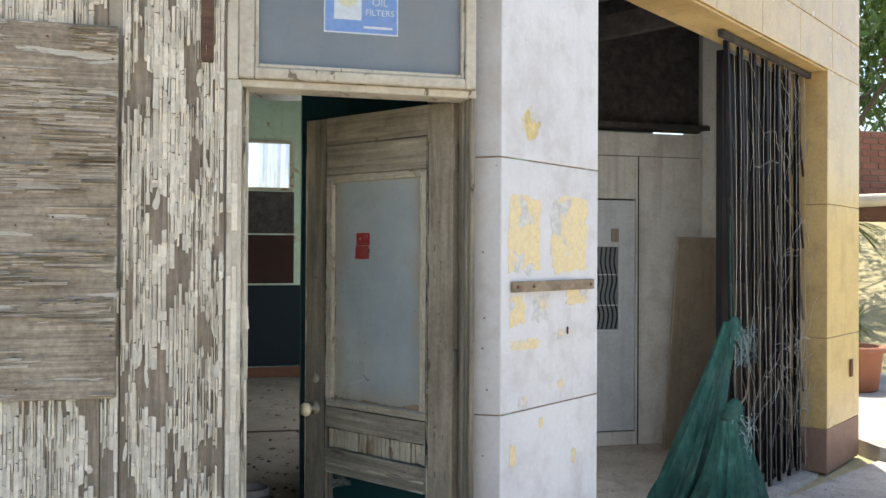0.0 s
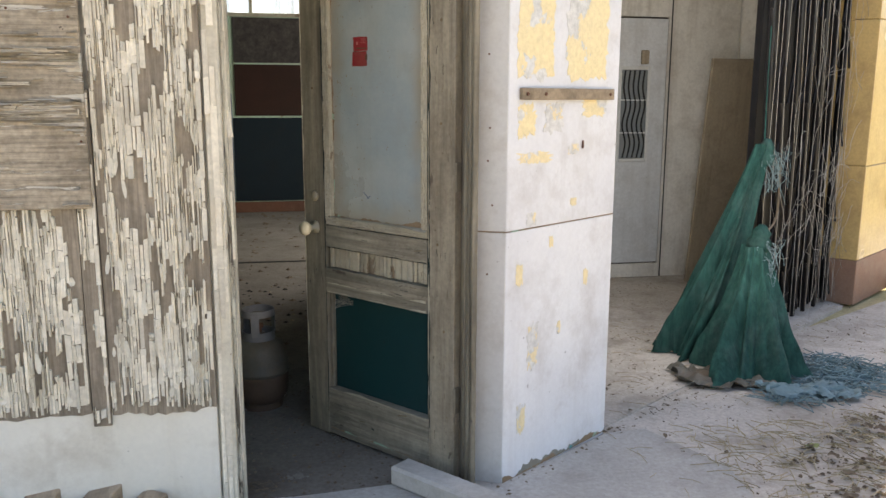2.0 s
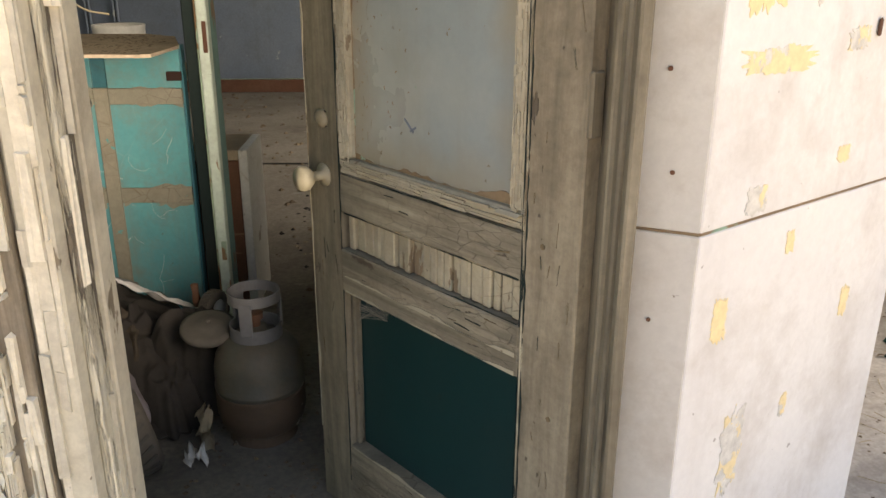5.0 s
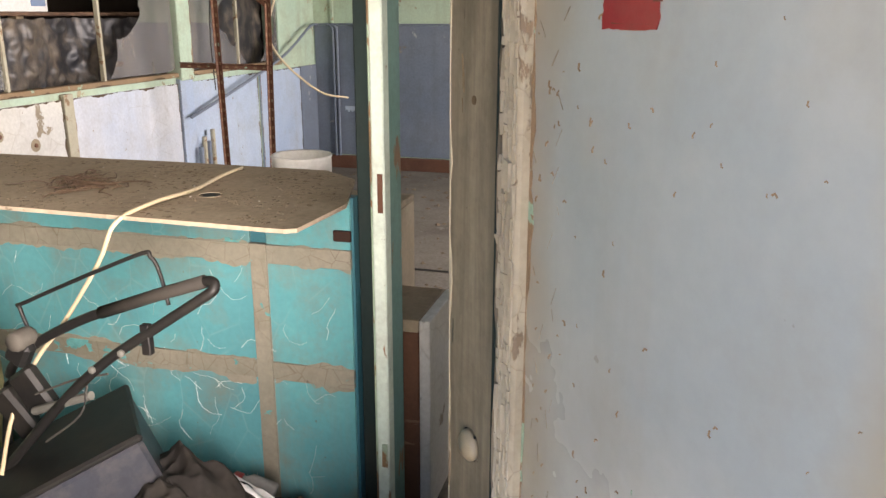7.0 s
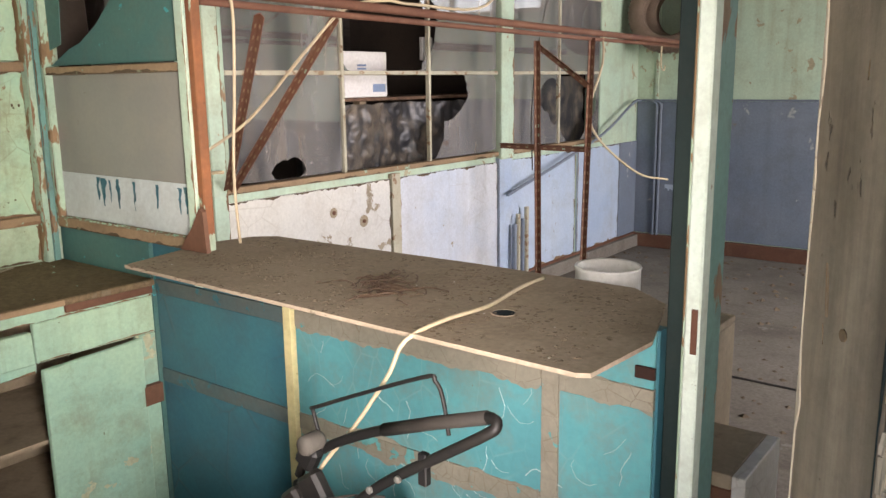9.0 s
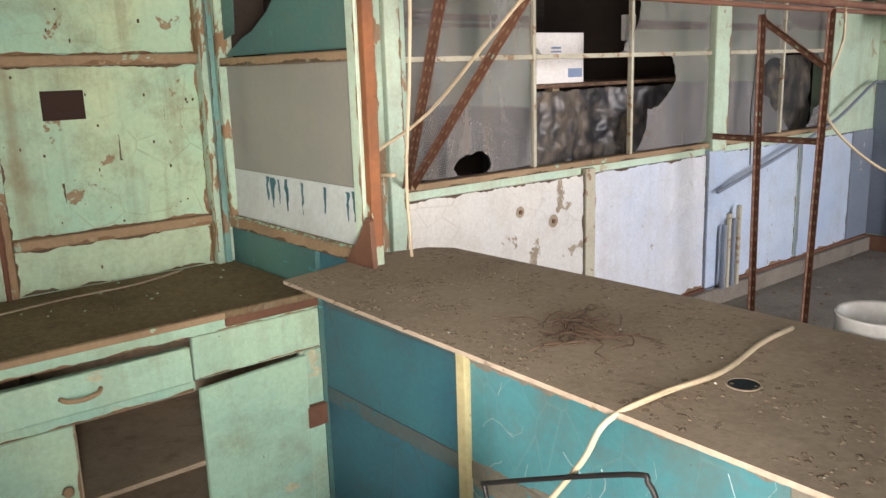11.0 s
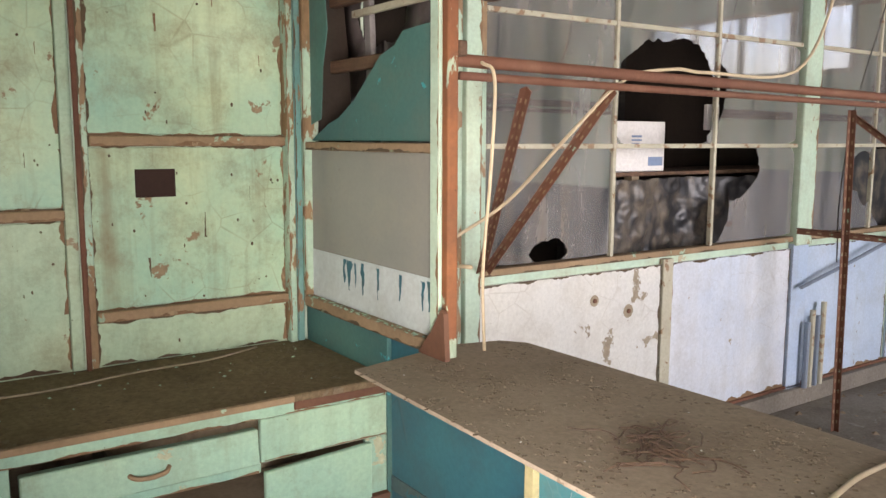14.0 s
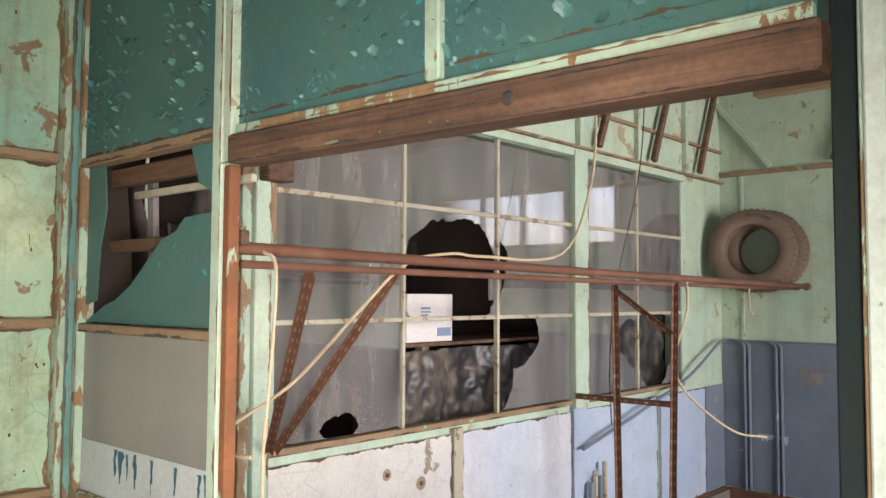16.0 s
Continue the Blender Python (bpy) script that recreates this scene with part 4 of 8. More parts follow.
part("window_frame", boxes((2.49, 2.512, 6.032, 6.049, 0.905, 1.605, 0.003), (2.718, 2.74, 6.032, 6.049, 0.905, 1.605, 0.003), (2.513, 2.717, 6.032, 6.049, 0.905, 0.930, 0.003), (2.513, 2.717, 6.032, 6.049, 1.58, 1.605, 0.003)), m_can, gd, "white window frame")
part("window_pane", boxes((2.513, 2.717, 6.040, 6.046, 0.931, 1.579)), m_transom, gd)
for x in (2.54, 2.577, 2.615, 2.653, 2.69):
    part("window_bar", tube(bmesh.new(), smooth_line([(x, 6.034, 0.935), (x + 0.018, 6.034, 1.05), (x - 0.012, 6.034, 1.18), (x + 0.012, 6.034, 1.32), (x - 0.01, 6.034, 1.45), (x, 6.034, 1.575)], 4), 0.006, 6), m_black, gd)
for z in (1.12, 1.36):
    part("window_bar", tube(bmesh.new(), [(2.513, 6.034, z), (2.717, 6.034, z)], 0.005, 6), m_can, gd)
part("latch", boxes((2.66, 2.72, 6.03, 6.049, 1.62, 1.72, 0.004)), m_plyboard, gd, "brown latch box")
bm = bmesh.new()
box(bm, 0, 0.42, 0, 0.025, 0, 1.66, 0.004, pose(3.02, 5.86, 0.0, 6, 0, 8))
solid("leaning_board", bm, m_plyboard, "stained brown board leaning on the garage wall", "board")
# The unseen overhang past the back wall is added to block the sun.
structure("roof", prism(bmesh.new(), [(-4.6, 2.86), (0.74, 2.86), (0.80, 2.93), (4.45, 5.43), (4.6, 11.3), (-4.6, 11.3)], 3.751, 3.84), m_roof, "dark corrugated iron roof with an overhang added against the sun", "roof")
structure("ceiling", boxes((-3.1, 0.85, 3.0, 4.56, 3.0, 3.03)), m_green, "pale green office ceiling boards", "ceiling")
for i, (s, z) in enumerate(((1.1, 3.0), (1.9, 3.05), (2.7, 3.05))):
    bm = bmesh.new()
    box(bm, s, s + 0.07, 0.31, 2.6, z, z + 0.16, 0.003, FM)
    structure(f"roof_beam_{i + 1}", bm, m_darkwood, "dark timber roof beam over the garage", "beam")
structure("roof_rail_1", boxes((1.0, 3.5, 6.0, 6.2, 2.52, 2.56)), m_darkwood, "dark wall plate over the garage wall", "beam")
# Added dark sheet covers the lit inner wall and stands for unlit roof space.
structure("wall_garage_upper", boxes((1.0, 3.5, 6.15, 6.199, 2.561, 3.75)), m_darkwood, "dark sheet for the unlit roof space above the garage wall", "wall")

def ragged(parent, origin, along, across, length, width, seed, material, name="bare_edge", proud=0.0014):
    """A strip where paint has come off along an edge, with an uneven outline."""
    o, u, v = Vector(origin), Vector(along), Vector(across)
    n = u.cross(v).normalized()
    bm = bmesh.new()
    q = random.Random(seed)
    steps = max(6, int(length / 0.012))
    rows = []
    for i in range(steps + 1):
        t = i / steps * length
        w = 0.5 * width * max(0.02, 0.3 + 1.3 * noise.noise(Vector((t * 9, seed * 3.7, 0))) + 0.5 * noise.noise(Vector((t * 37, seed * 1.3, 2))) + q.uniform(-0.12, 0.12))
        p = o + u * t
        rows.append((bm.verts.new(p), bm.verts.new(p + n * proud), bm.verts.new(p + v * w + n * proud), bm.verts.new(p + v * w)))
    for r, s in zip(rows, rows[1:]):
        for k in range(3):
            bm.faces.new((r[k], s[k], s[k + 1], r[k + 1]))
    return part(name, bm, material, parent)


m_bare = surf("bare_brown_where_paint_fell", (0.235, 0.145, 0.08), (0.17, 0.10, 0.055), (0.09, 0.06, 0.035), 0.5, (0.36, 0.26, 0.16), 0.3, 18.0, rough=0.85)
m_grime = surf("dark_grime_edge", (0.12, 0.085, 0.05), (0.085, 0.06, 0.038), (0.05, 0.035, 0.02), 0.5, (0.25, 0.27, 0.17), 0.3, 20.0, rough=0.9)

for k, (w, mat) in enumerate(((0.12, m_batten), (0.05, m_ledge))):
    ragged(pier, fac(0.0, -0.0005 - 0.0012 * k, 0.013), FU, Vector((0, 0, 1)), 0.655, w, 240 + k, mat, "foot_dirt")
# office: green wall, panel by panel
wl = structure("wall_west", boxes((-3.15, -3.012, 2.9, 5.28, 0.0, 3.75), (-3.15, -3.012, 5.28, 10.4, 0.0, 1.06), (-3.15, -3.012, 5.28, 10.4, 2.72, 3.75), (-3.15, -3.012, 9.50, 10.4, 1.06, 2.72)), m_upper, "pale green boarded wall", "wall")
for y0, y1, z0, z1, mat in ((3.0, 3.725, 0.0, 1.41, m_green_lo), (3.0, 3.725, 1.46, 3.0, m_green), (3.812, 4.505, 1.10, 1.655, m_green), (3.812, 4.505, 1.70, 2.245, m_green), (3.812, 4.505, 2.29, 3.0, m_green), (3.812, 4.505, 0.9, 1.055, m_green_lo)):
    part("panel", boxes((-3.011, -3.000, y0, y1, z0, z1, 0.002)), mat, wl)
part("stud", boxes((-3.011, -2.985, 3.785, 3.81, 0.9, 3.0, 0.003)), m_green_trim, wl)
part("stud", boxes((-3.011, -2.990, 3.727, 3.765, 0.9, 3.0, 0.003)), m_green_lo, wl)
for y0, y1, z in ((3.0, 3.725, 1.435), (3.812, 4.505, 1.078), (3.812, 4.505, 1.677), (3.812, 4.505, 2.268)):
    part("ledge", boxes((-3.011, -2.968, y0, y1, z - 0.018, z + 0.018, 0.004)), m_ledge, wl, "bare dusty ledge")
part("stud", boxes((-3.011, -2.955, 4.507, 4.535, 0.9, 3.0, 0.004)), m_green_trim, wl)
part("stud", boxes((-3.011, -2.965, 4.542, 4.57, 0.9, 3.0, 0.004)), m_teal_trim, wl)
part("scuff", boxes((-3.000, -2.9975, 3.958, 4.096, 1.482, 1.58, 0.0006)), m_brownboard, wl, "dark patch of torn-off paint")
part("scuff", boxes((-3.000, -2.9975, 3.16, 3.30, 1.62, 1.70, 0.0006)), m_brownboard, wl, "dark patch of torn-off paint")
part("pipe", tube(bmesh.new(), [(-2.975, 3.776, 0.9), (-2.975, 3.776, 3.0)], 0.009), m_rust, wl)

Y, Z = (0, 1, 0), (0, 0, 1)
for i, (y0, y1, z) in enumerate(((3.0, 3.725, 1.453), (3.812, 4.505, 1.096), (3.812, 4.505, 1.695), (3.812, 4.505, 2.286))):
    ragged(wl, (-3.0, y0, z), Y, Z, y1 - y0, 0.022, i, m_bare)
    ragged(wl, (-3.0, y1, z - 0.036), (0, -1, 0), (0, 0, -1), y1 - y0, 0.028, 10 + i, m_grime)
    ragged(wl, (-2.968, y0 + 0.004, z - 0.034), Y, Z, y1 - y0 - 0.008, 0.03, 20 + i, m_bare)
for i, (y, side, mat) in enumerate(((3.812, 1, m_grime), (4.505, -1, m_bare), (3.725, -1, m_bare))):
    for j, (z0, z1) in enumerate(((0.91, 1.05), (1.10, 1.65), (1.70, 2.24), (2.29, 2.95))):
        ragged(wl, (-3.0, y, z1 if side > 0 else z0), (0, 0, -side), (0, side, 0), z1 - z0, 0.03, 30 + 5 * i + j, mat)
for i, y in enumerate((3.12, 3.30, 3.48, 3.62, 4.0, 4.2, 4.37)):
    ragged(wl, (-3.0, y, 1.2 + 0.13 * (i % 4)), Z, (0, -1, 0), 0.05 + 0.02 * (i % 3), 0.018, 60 + i, m_grime, "scuff")
    ragged(wl, (-3.0, y + 0.05, 1.95 + 0.1 * (i % 3)), Z, (0, -1, 0), 0.04 + 0.02 * (i % 3), 0.014, 70 + i, m_bare, "scuff")
ragged(wl, (-3.0, 3.002, 0.905), Y, Z, 0.69, 0.03, 81, m_grime)
ragged(wl, (-3.0, 3.82, 0.905), Y, Z, 0.65, 0.03, 82, m_grime)
ragged(wl, (-2.955, 4.507, 3.0), (0, 0, -1), Y, 2.05, 0.022, 83, m_bare)
ragged(wl, (-2.965, 4.543, 3.0), (0, 0, -1), Y, 2.05, 0.016, 84, m_grime)
ragged(wl, (-2.985, 3.786, 3.0), (0, 0, -1), Y, 2.05, 0.016, 85, m_grime)

m_bare_tan = surf("tan_patch_of_bare_board", (0.60, 0.47, 0.30), (0.54, 0.43, 0.28), (0.34, 0.25, 0.15), 0.4, (0.50, 0.58, 0.42), 0.35, 8.0, rough=0.7)
for i, (y, z, l, w) in enumerate(((4.20, 2.235, 0.30, 0.20), (4.24, 2.235, 0.25, 0.12), (3.22, 2.02, 0.14, 0.16))):
    ragged(wl, (-2.9995, y, z), Y, (0, 0, -1), l, w, 180 + i, m_bare_tan, "bare_patch", 0.0014 + 0.0006 * i)
tack = lathe(bmesh.new(), [(0.0045, 0.0), (0.0045, 0.003), (0.0015, 0.004)], 8, pose(0, 0, 0, 0, 90))
tack_mesh = mesh_of("nail", tack, m_grime)
rnd = random.Random(19)
for _ in range(70):
    y, z = rnd.choice((rnd.uniform(3.05, 3.70), rnd.uniform(3.83, 4.49))), rnd.choice((rnd.uniform(0.95, 2.9), rnd.uniform(1.1, 1.7)))
    nl = new("nail", tack_mesh)
    nl.location, nl.scale = (-3.0005, y, z), (1, rnd.uniform(0.5, 1.1), rnd.uniform(0.5, 1.8))
    nl.parent = wl
for i in range(34):
    y, z = rnd.choice((rnd.uniform(3.05, 3.68), rnd.uniform(3.84, 4.45))), rnd.uniform(0.98, 2.6)
    ragged(wl, (-3.0, y, z), Vector((0, rnd.uniform(-0.8, 0.8), 1)).normalized(), Y, rnd.uniform(0.015, 0.05), rnd.uniform(0.006, 0.016), 300 + i, m_grime if i % 3 else m_bare, "chip", 0.0012)

# partition between office and workshop
wp = structure("wall_partition", boxes((-2.99, -2.060, 4.585, 4.625, 2.275, 3.0), (-1.971, -0.40, 4.585, 4.625, 2.2, 3.75), (-2.99, -2.37, 4.59, 4.63, 0.0, 1.04)), m_teal_peel, "blistered teal partition between office and workshop", "wall")
part("rail", boxes((-2.955, -2.060, 4.565, 4.63, 1.042, 1.082, 0.004)), m_ledge, wp, "dirty bare sill")
part("rail", boxes((-2.955, -2.060, 4.575, 4.63, 1.645, 1.675, 0.004)), m_ledge, wp)
part("rail", boxes((-2.955, -2.060, 4.57, 4.63, 2.24, 2.272, 0.004)), m_ledge, wp)
part("stile", boxes((-2.985, -2.945, 4.572, 4.632, 1.05, 3.0, 0.004)), m_green_trim, wp)
part("post", boxes((-2.058, -2.013, 4.553, 4.60, 0.92, 3.0, 0.004)), m_upper, wp, "pale green post")
part("post", boxes((-2.012, -1.979, 4.563, 4.60, 0.92, 2.149, 0.004)), m_orange, wp, "orange rusty bare post edge")
part("post", boxes((-2.012, -1.972, 4.558, 4.60, 2.150, 3.0, 0.004)), m_upper, wp)
ragged(wp, (-1.972, 4.557, 2.3), (0, 0, 1), (-1, 0, 0), 0.68, 0.02, 95, m_orange)
part("pane", boxes((-2.944, -2.061, 4.600, 4.605, 1.083, 1.644)), m_pane_grey, wp, "grey painted glass pane")
part("whitewash", boxes((-2.942, -2.063, 4.5975, 4.5995, 1.085, 1.265)), m_pane_white, wp, "white painted band with blue drips")
rnd = random.Random(4)
for x, w in ((-2.68, 0.022), (-2.645, 0.03), (-2.60, 0.014), (-2.545, 0.022), (-2.44, 0.016), (-2.30, 0.018), (-2.16, 0.02), (-2.12, 0.03)):
    bm = bmesh.new()
    hgt = rnd.uniform(0.07, 0.14)
    left, right = [], []
    for k in range(9):
        q, z = k / 8, 1.258 - 0.012 * rnd.random() - hgt * k / 8
        half = w * (0.55 + 0.7 * noise.noise(Vector((x * 30, q * 4, 2)))) * (1 - 0.75 * q)
        mid = x + 0.012 * noise.noise(Vector((x * 11, q * 3, 5)))
        left.append(bm.verts.new((mid - half, 4.5965, z))), right.append(bm.verts.new((mid + half, 4.5965, z)))
    for k in range(8):
        bm.faces.new((left[k], left[k + 1], right[k + 1], right[k]))
    part("paint_drip", bm, m_teal_dark, wp)


def py(a, b, d):
    return (a, 4.600 + d, b)


for i, (x0, x1, y, z, w) in enumerate(((-2.95, -2.065, 4.565, 1.044, 0.03), (-2.95, -2.065, 4.575, 1.646, 0.022), (-2.95, -2.065, 4.570, 2.243, 0.024), (-2.00, -0.41, 4.561, 2.236, 0.022), (-2.00, -1.0, 4.5475, 2.152, 0.02))):
    ragged(wp, (x0, y, z), (1, 0, 0), Z, x1 - x0, w, 90 + i, m_grime if i != 3 else m_bare)
ragged(wp, (-2.013, 4.553, 0.93), Z, (-1, 0, 0), 2.0, 0.024, 96, m_bare)
ragged(wp, (-2.951, 4.572, 1.06), Z, (-1, 0, 0), 1.9, 0.022, 97, m_bare)
ragged(wp, (-1.984, 4.584, 2.287), (1, 0, 0), Z, 1.57, 0.025, 98, m_grime)
ragged(wp, (-2.94, 4.584, 2.276), (1, 0, 0), Z, 0.82, 0.025, 99, m_grime)

# the broken middle pane: a slanting remnant of teal painted glass, and a strip at the stile
for ring in ([(-2.944, 1.68), (-2.062, 1.68), (-2.062, 2.03), (-2.28, 2.02), (-2.33, 1.98), (-2.42, 1.955), (-2.60, 1.82), (-2.72, 1.76), (-2.80, 1.74)],
             [(-2.944, 1.74), (-2.86, 1.76), (-2.84, 1.95), (-2.80, 2.08), (-2.82, 2.238), (-2.944, 2.238)], [(-2.25, 2.238), (-2.20, 2.12), (-2.062, 2.06), (-2.062, 2.238)]):
    bm = bmesh.new()
    a, b = [bm.verts.new(py(x, z, 0)) for x, z in ring], [bm.verts.new(py(x, z, 0.004)) for x, z in ring]
    bm.faces.new(a), bm.faces.new(b[::-1])
    for i in range(len(ring)):
        j = (i + 1) % len(ring)
        bm.faces.new((a[i], b[i], b[j], a[j]))
    part("broken_pane", bm, m_teal_peel, wp, "jagged teal painted glass")
m_film = surf("mauve_grey_old_film", (0.085, 0.068, 0.064), (0.12, 0.10, 0.098), (0.24, 0.22, 0.21), 0.5, streak=0.6, rough=0.35, spec=0.5)
bm = holed_pane(lambda p, q, d: (p, 4.78 + d + 0.03 * noise.noise(Vector((p * 6, q * 2, 1))), q), -2.98, -2.40, 1.05, 2.24, 0.003, (-2.70, 2.14), (0.16, 0.13, 0.10, 0.12, 0.2, 0.16, 0.10, 0.14))
solid("plastic_film", bm, m_film, "torn mauve-grey plastic film behind the partition", "plastic sheet", smooth=True)
# Added near-black sheet keeps the lit wall from showing through the broken pane.
part("return_board", boxes((-3.0110, -2.988, 4.634, 4.84, 1.05, 2.60)), m_dark, wp, "added dark sheet hiding the lit wall behind the pane")
# Near-black sheet stands in for the darkness seen through the film's hole.
solid("dark_backing_board", boxes((-2.98, -2.53, 4.85, 4.87, 1.05, 2.5)), m_dark, "dark sheet for the shade behind the torn film", "board")
part("brace", boxes((-2.90, -2.060, 4.66, 4.69, 1.93, 1.975, 0.004)), m_beam, wp)
part("lath", boxes((-2.80, -2.07, 4.70, 4.72, 2.125, 2.15, 0.003)), m_winbar, wp, "pale split lath")
bm = bmesh.new()
box(bm, -0.022, 0.022, -0.012, 0.012, 0.0, 0.62, 0.003, pose(-2.70, 4.74, 1.60, 0, -4, 0))
part("lath", bm, m_rag_grey, wp, "pale upright strip behind the film")
part("brace", boxes((-2.90, -2.060, 4.66, 4.70, 2.17, 2.235, 0.004)), m_beam, wp)
bm = boxes((-1.976, -0.385, 4.548, 4.64, 2.150, 2.232, 0.006))
for v in bm.verts:
    v.co.z -= 0.020 * (v.co.x + 2.008) / 1.623
part("beam", bm, m_beam, wp, "bare brown timber beam")
bm = boxes((-1.958, -0.40, 4.562, 4.584, 2.234, 2.262, 0.004))
for v in bm.verts:
    v.co.z -= 0.018 * (v.co.x + 2.0) / 1.6
part("moulding", bm, m_green_trim, wp)
part("divider", boxes((-1.225, -1.18, 4.560, 4.584, 2.256, 3.5, 0.004)), m_green_trim, wp)
for i, (z, l, w) in enumerate(((2.152, 1.55, 0.016), (2.214, 1.55, 0.014), (2.19, 0.9, 0.008))):
    ragged(wp, (-1.965, 4.5468, z), Vector((1, 0, -0.0123)).normalized(), Z, l, w, 290 + i, m_darkwood, "split", 0.0009)
part("knot", lathe(bmesh.new(), [(0.016, 0.0), (0.012, 0.003), (0.004, 0.004)], 12, pose(-0.98, 4.5475, 2.178, 90)), m_darkwood, wp)


def blisters(count, x0, x1, z0, z1, y, seed):
    """Curled chips of paint standing off the upper boards."""
    bm = bmesh.new()
    r = random.Random(seed)
    for _ in range(count):
        x, z = r.uniform(x0, x1), r.uniform(z0, z1)
        if noise.noise(Vector((x * 3, z * 3, seed))) < -0.22:
            continue
        k = r.choice((0.35, 0.45, 0.6, 0.6, 0.8, 1.1))
        w, h, a, lift, twist = k * r.uniform(0.006, 0.012), k * r.uniform(0.014, 0.034), r.choice((0, 3.14)) + r.uniform(-0.9, 0.9), k * r.uniform(0.008, 0.020), r.uniform(-0.006, 0.006)
        rows = []
        for j in range(5):
            v = j / 4
            ww = w * (0.35 + 0.9 * math.sin(math.pi * (0.1 + 0.8 * v))) * r.uniform(0.8, 1.15)
            off = 0.0008 + lift * v ** 1.8
            rows.append([bm.verts.new((x + math.cos(a) * ww * i - math.sin(a) * h * v, y - off - 0.004 * k * i * i * v - twist * i * v, z + math.sin(a) * ww * i + math.cos(a) * h * v)) for i in (-1, -0.4, 0.4, 1)])
        for p, q in zip(rows, rows[1:]):
            for i in range(3):
                bm.faces.new((p[i], p[i + 1], q[i + 1], q[i]))
    return bm


m_blister = surf("curling_teal_paint_chip", (0.085, 0.215, 0.18), (0.06, 0.18, 0.17), grime=0.2, rough=0.42, spec=0.4)
tagged(part("paint_flakes", blisters(520, -1.98, -0.45, 2.27, 2.95, 4.584, 2), m_blister, wp, "curled chips of teal paint"), kind="stuff")
tagged(part("paint_flakes", blisters(300, -2.93, -2.13, 2.29, 2.8, 4.584, 8), m_blister, wp, "curled chips of teal paint"), kind="stuff")

# the door post of the partition
dp = structure("door_3", boxes((-0.388, -0.340, 4.60, 4.70, 0.0, 3.5, 0.004)), m_post_dark, "dark teal and pale green door post in the partition", "door frame")
part("casing", boxes((-0.330, -0.296, 4.552, 4.60, 0.006, 2.9, 0.004)), m_casing, dp, "chipped pale green casing")
part("casing_bead", boxes((-0.339, -0.333, 4.565, 4.66, 0.006, 2.3, 0.002)), m_green_trim, dp)
part("casing", boxes((-0.330, -0.300, 4.602, 4.70, 0.006, 2.42, 0.004)), m_teal_trim, dp)
part("strike_plate", boxes((-0.316, -0.300, 4.548, 4.5515, 0.30, 0.37, 0.001)), m_green_trim, dp)
part("strike_plate", boxes((-0.314, -0.300, 4.548, 4.5515, 1.02, 1.12, 0.001)), m_rust, dp)
part("head_board", boxes((-0.281, 0.86, 4.585, 4.66, 2.42, 3.5)), m_teal_dark, dp)
structure("wall_partition_right", boxes((0.165, 0.86, 4.58, 4.66, 0.0, 2.419)), m_teal_dark, "teal partition beside the inner doorway", "wall")
structure("wall_office_right", boxes((0.86, 0.96, 3.3, 3.449, 0, 3.75)), m_green, "pale green office end wall", "wall")

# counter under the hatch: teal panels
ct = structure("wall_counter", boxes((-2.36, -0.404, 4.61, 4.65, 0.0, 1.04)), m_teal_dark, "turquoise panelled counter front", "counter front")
# Panels left of the edge strip carry their shade as darker teal.
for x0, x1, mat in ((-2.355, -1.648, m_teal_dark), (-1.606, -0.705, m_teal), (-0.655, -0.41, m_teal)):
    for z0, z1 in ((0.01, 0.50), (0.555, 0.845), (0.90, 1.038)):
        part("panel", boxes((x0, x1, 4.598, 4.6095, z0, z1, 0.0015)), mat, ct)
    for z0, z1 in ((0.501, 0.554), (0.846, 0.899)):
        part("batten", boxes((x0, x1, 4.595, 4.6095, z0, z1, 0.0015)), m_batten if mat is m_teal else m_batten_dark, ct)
part("batten", boxes((-0.704, -0.656, 4.594, 4.6095, 0.01, 0.90, 0.0015)), m_batten, ct)
for i, (x0, x1, z) in enumerate(((-1.60, -0.71, 0.847), (-1.60, -0.71, 0.502), (-0.65, -0.41, 0.847), (-0.65, -0.41, 0.502))):
    ragged(ct, (x1, 4.5975, z), (-1, 0, 0), (0, 0, -1), x1 - x0, 0.05, 260 + i, m_batten, "grime_drip", 0.0010)
    ragged(ct, (x0, 4.5975, z + 0.051), (1, 0, 0), (0, 0, 1), x1 - x0, 0.03, 270 + i, m_batten, "grime_drip", 0.0010)
ragged(ct, (-0.656, 4.5975, 0.06), (0, 0, 1), (1, 0, 0), 0.8, 0.03, 280, m_batten, "grime_drip", 0.0010)
ragged(ct, (-0.704, 4.5975, 0.84), (0, 0, -1), (-1, 0, 0), 0.8, 0.03, 281, m_batten, "grime_drip", 0.0010)
rnd = random.Random(52)
bm = bmesh.new()
for _ in range(64):
    p, a = Vector((rnd.uniform(-1.58, -0.45), 4.5972, rnd.choice((rnd.uniform(0.30, 0.50), rnd.uniform(0.56, 0.84), rnd.uniform(0.15, 0.5))))), rnd.choice((-1.57, 0.2, 2.9, -1.2, -1.9)) + rnd.uniform(-0.4, 0.4)
    line = [p]
    for _ in range(rnd.randint(2, 6)):
        a += rnd.uniform(-0.9, 0.9)
        p = p + Vector((math.cos(a), 0, math.sin(a))) * rnd.uniform(0.012, 0.035)
        line.append(p)
    tube(bm, line, rnd.uniform(0.0004, 0.0011), 3)
tagged(part("cobweb_thread", bm, m_pane_white, ct, "pale threads of old cobweb"), kind="stuff")
part("edge_strip", boxes((-1.645, -1.609, 4.580, 4.6095, 0.02, 0.985, 0.002)), m_yellow_edge, ct, "pale yellow edge strip")
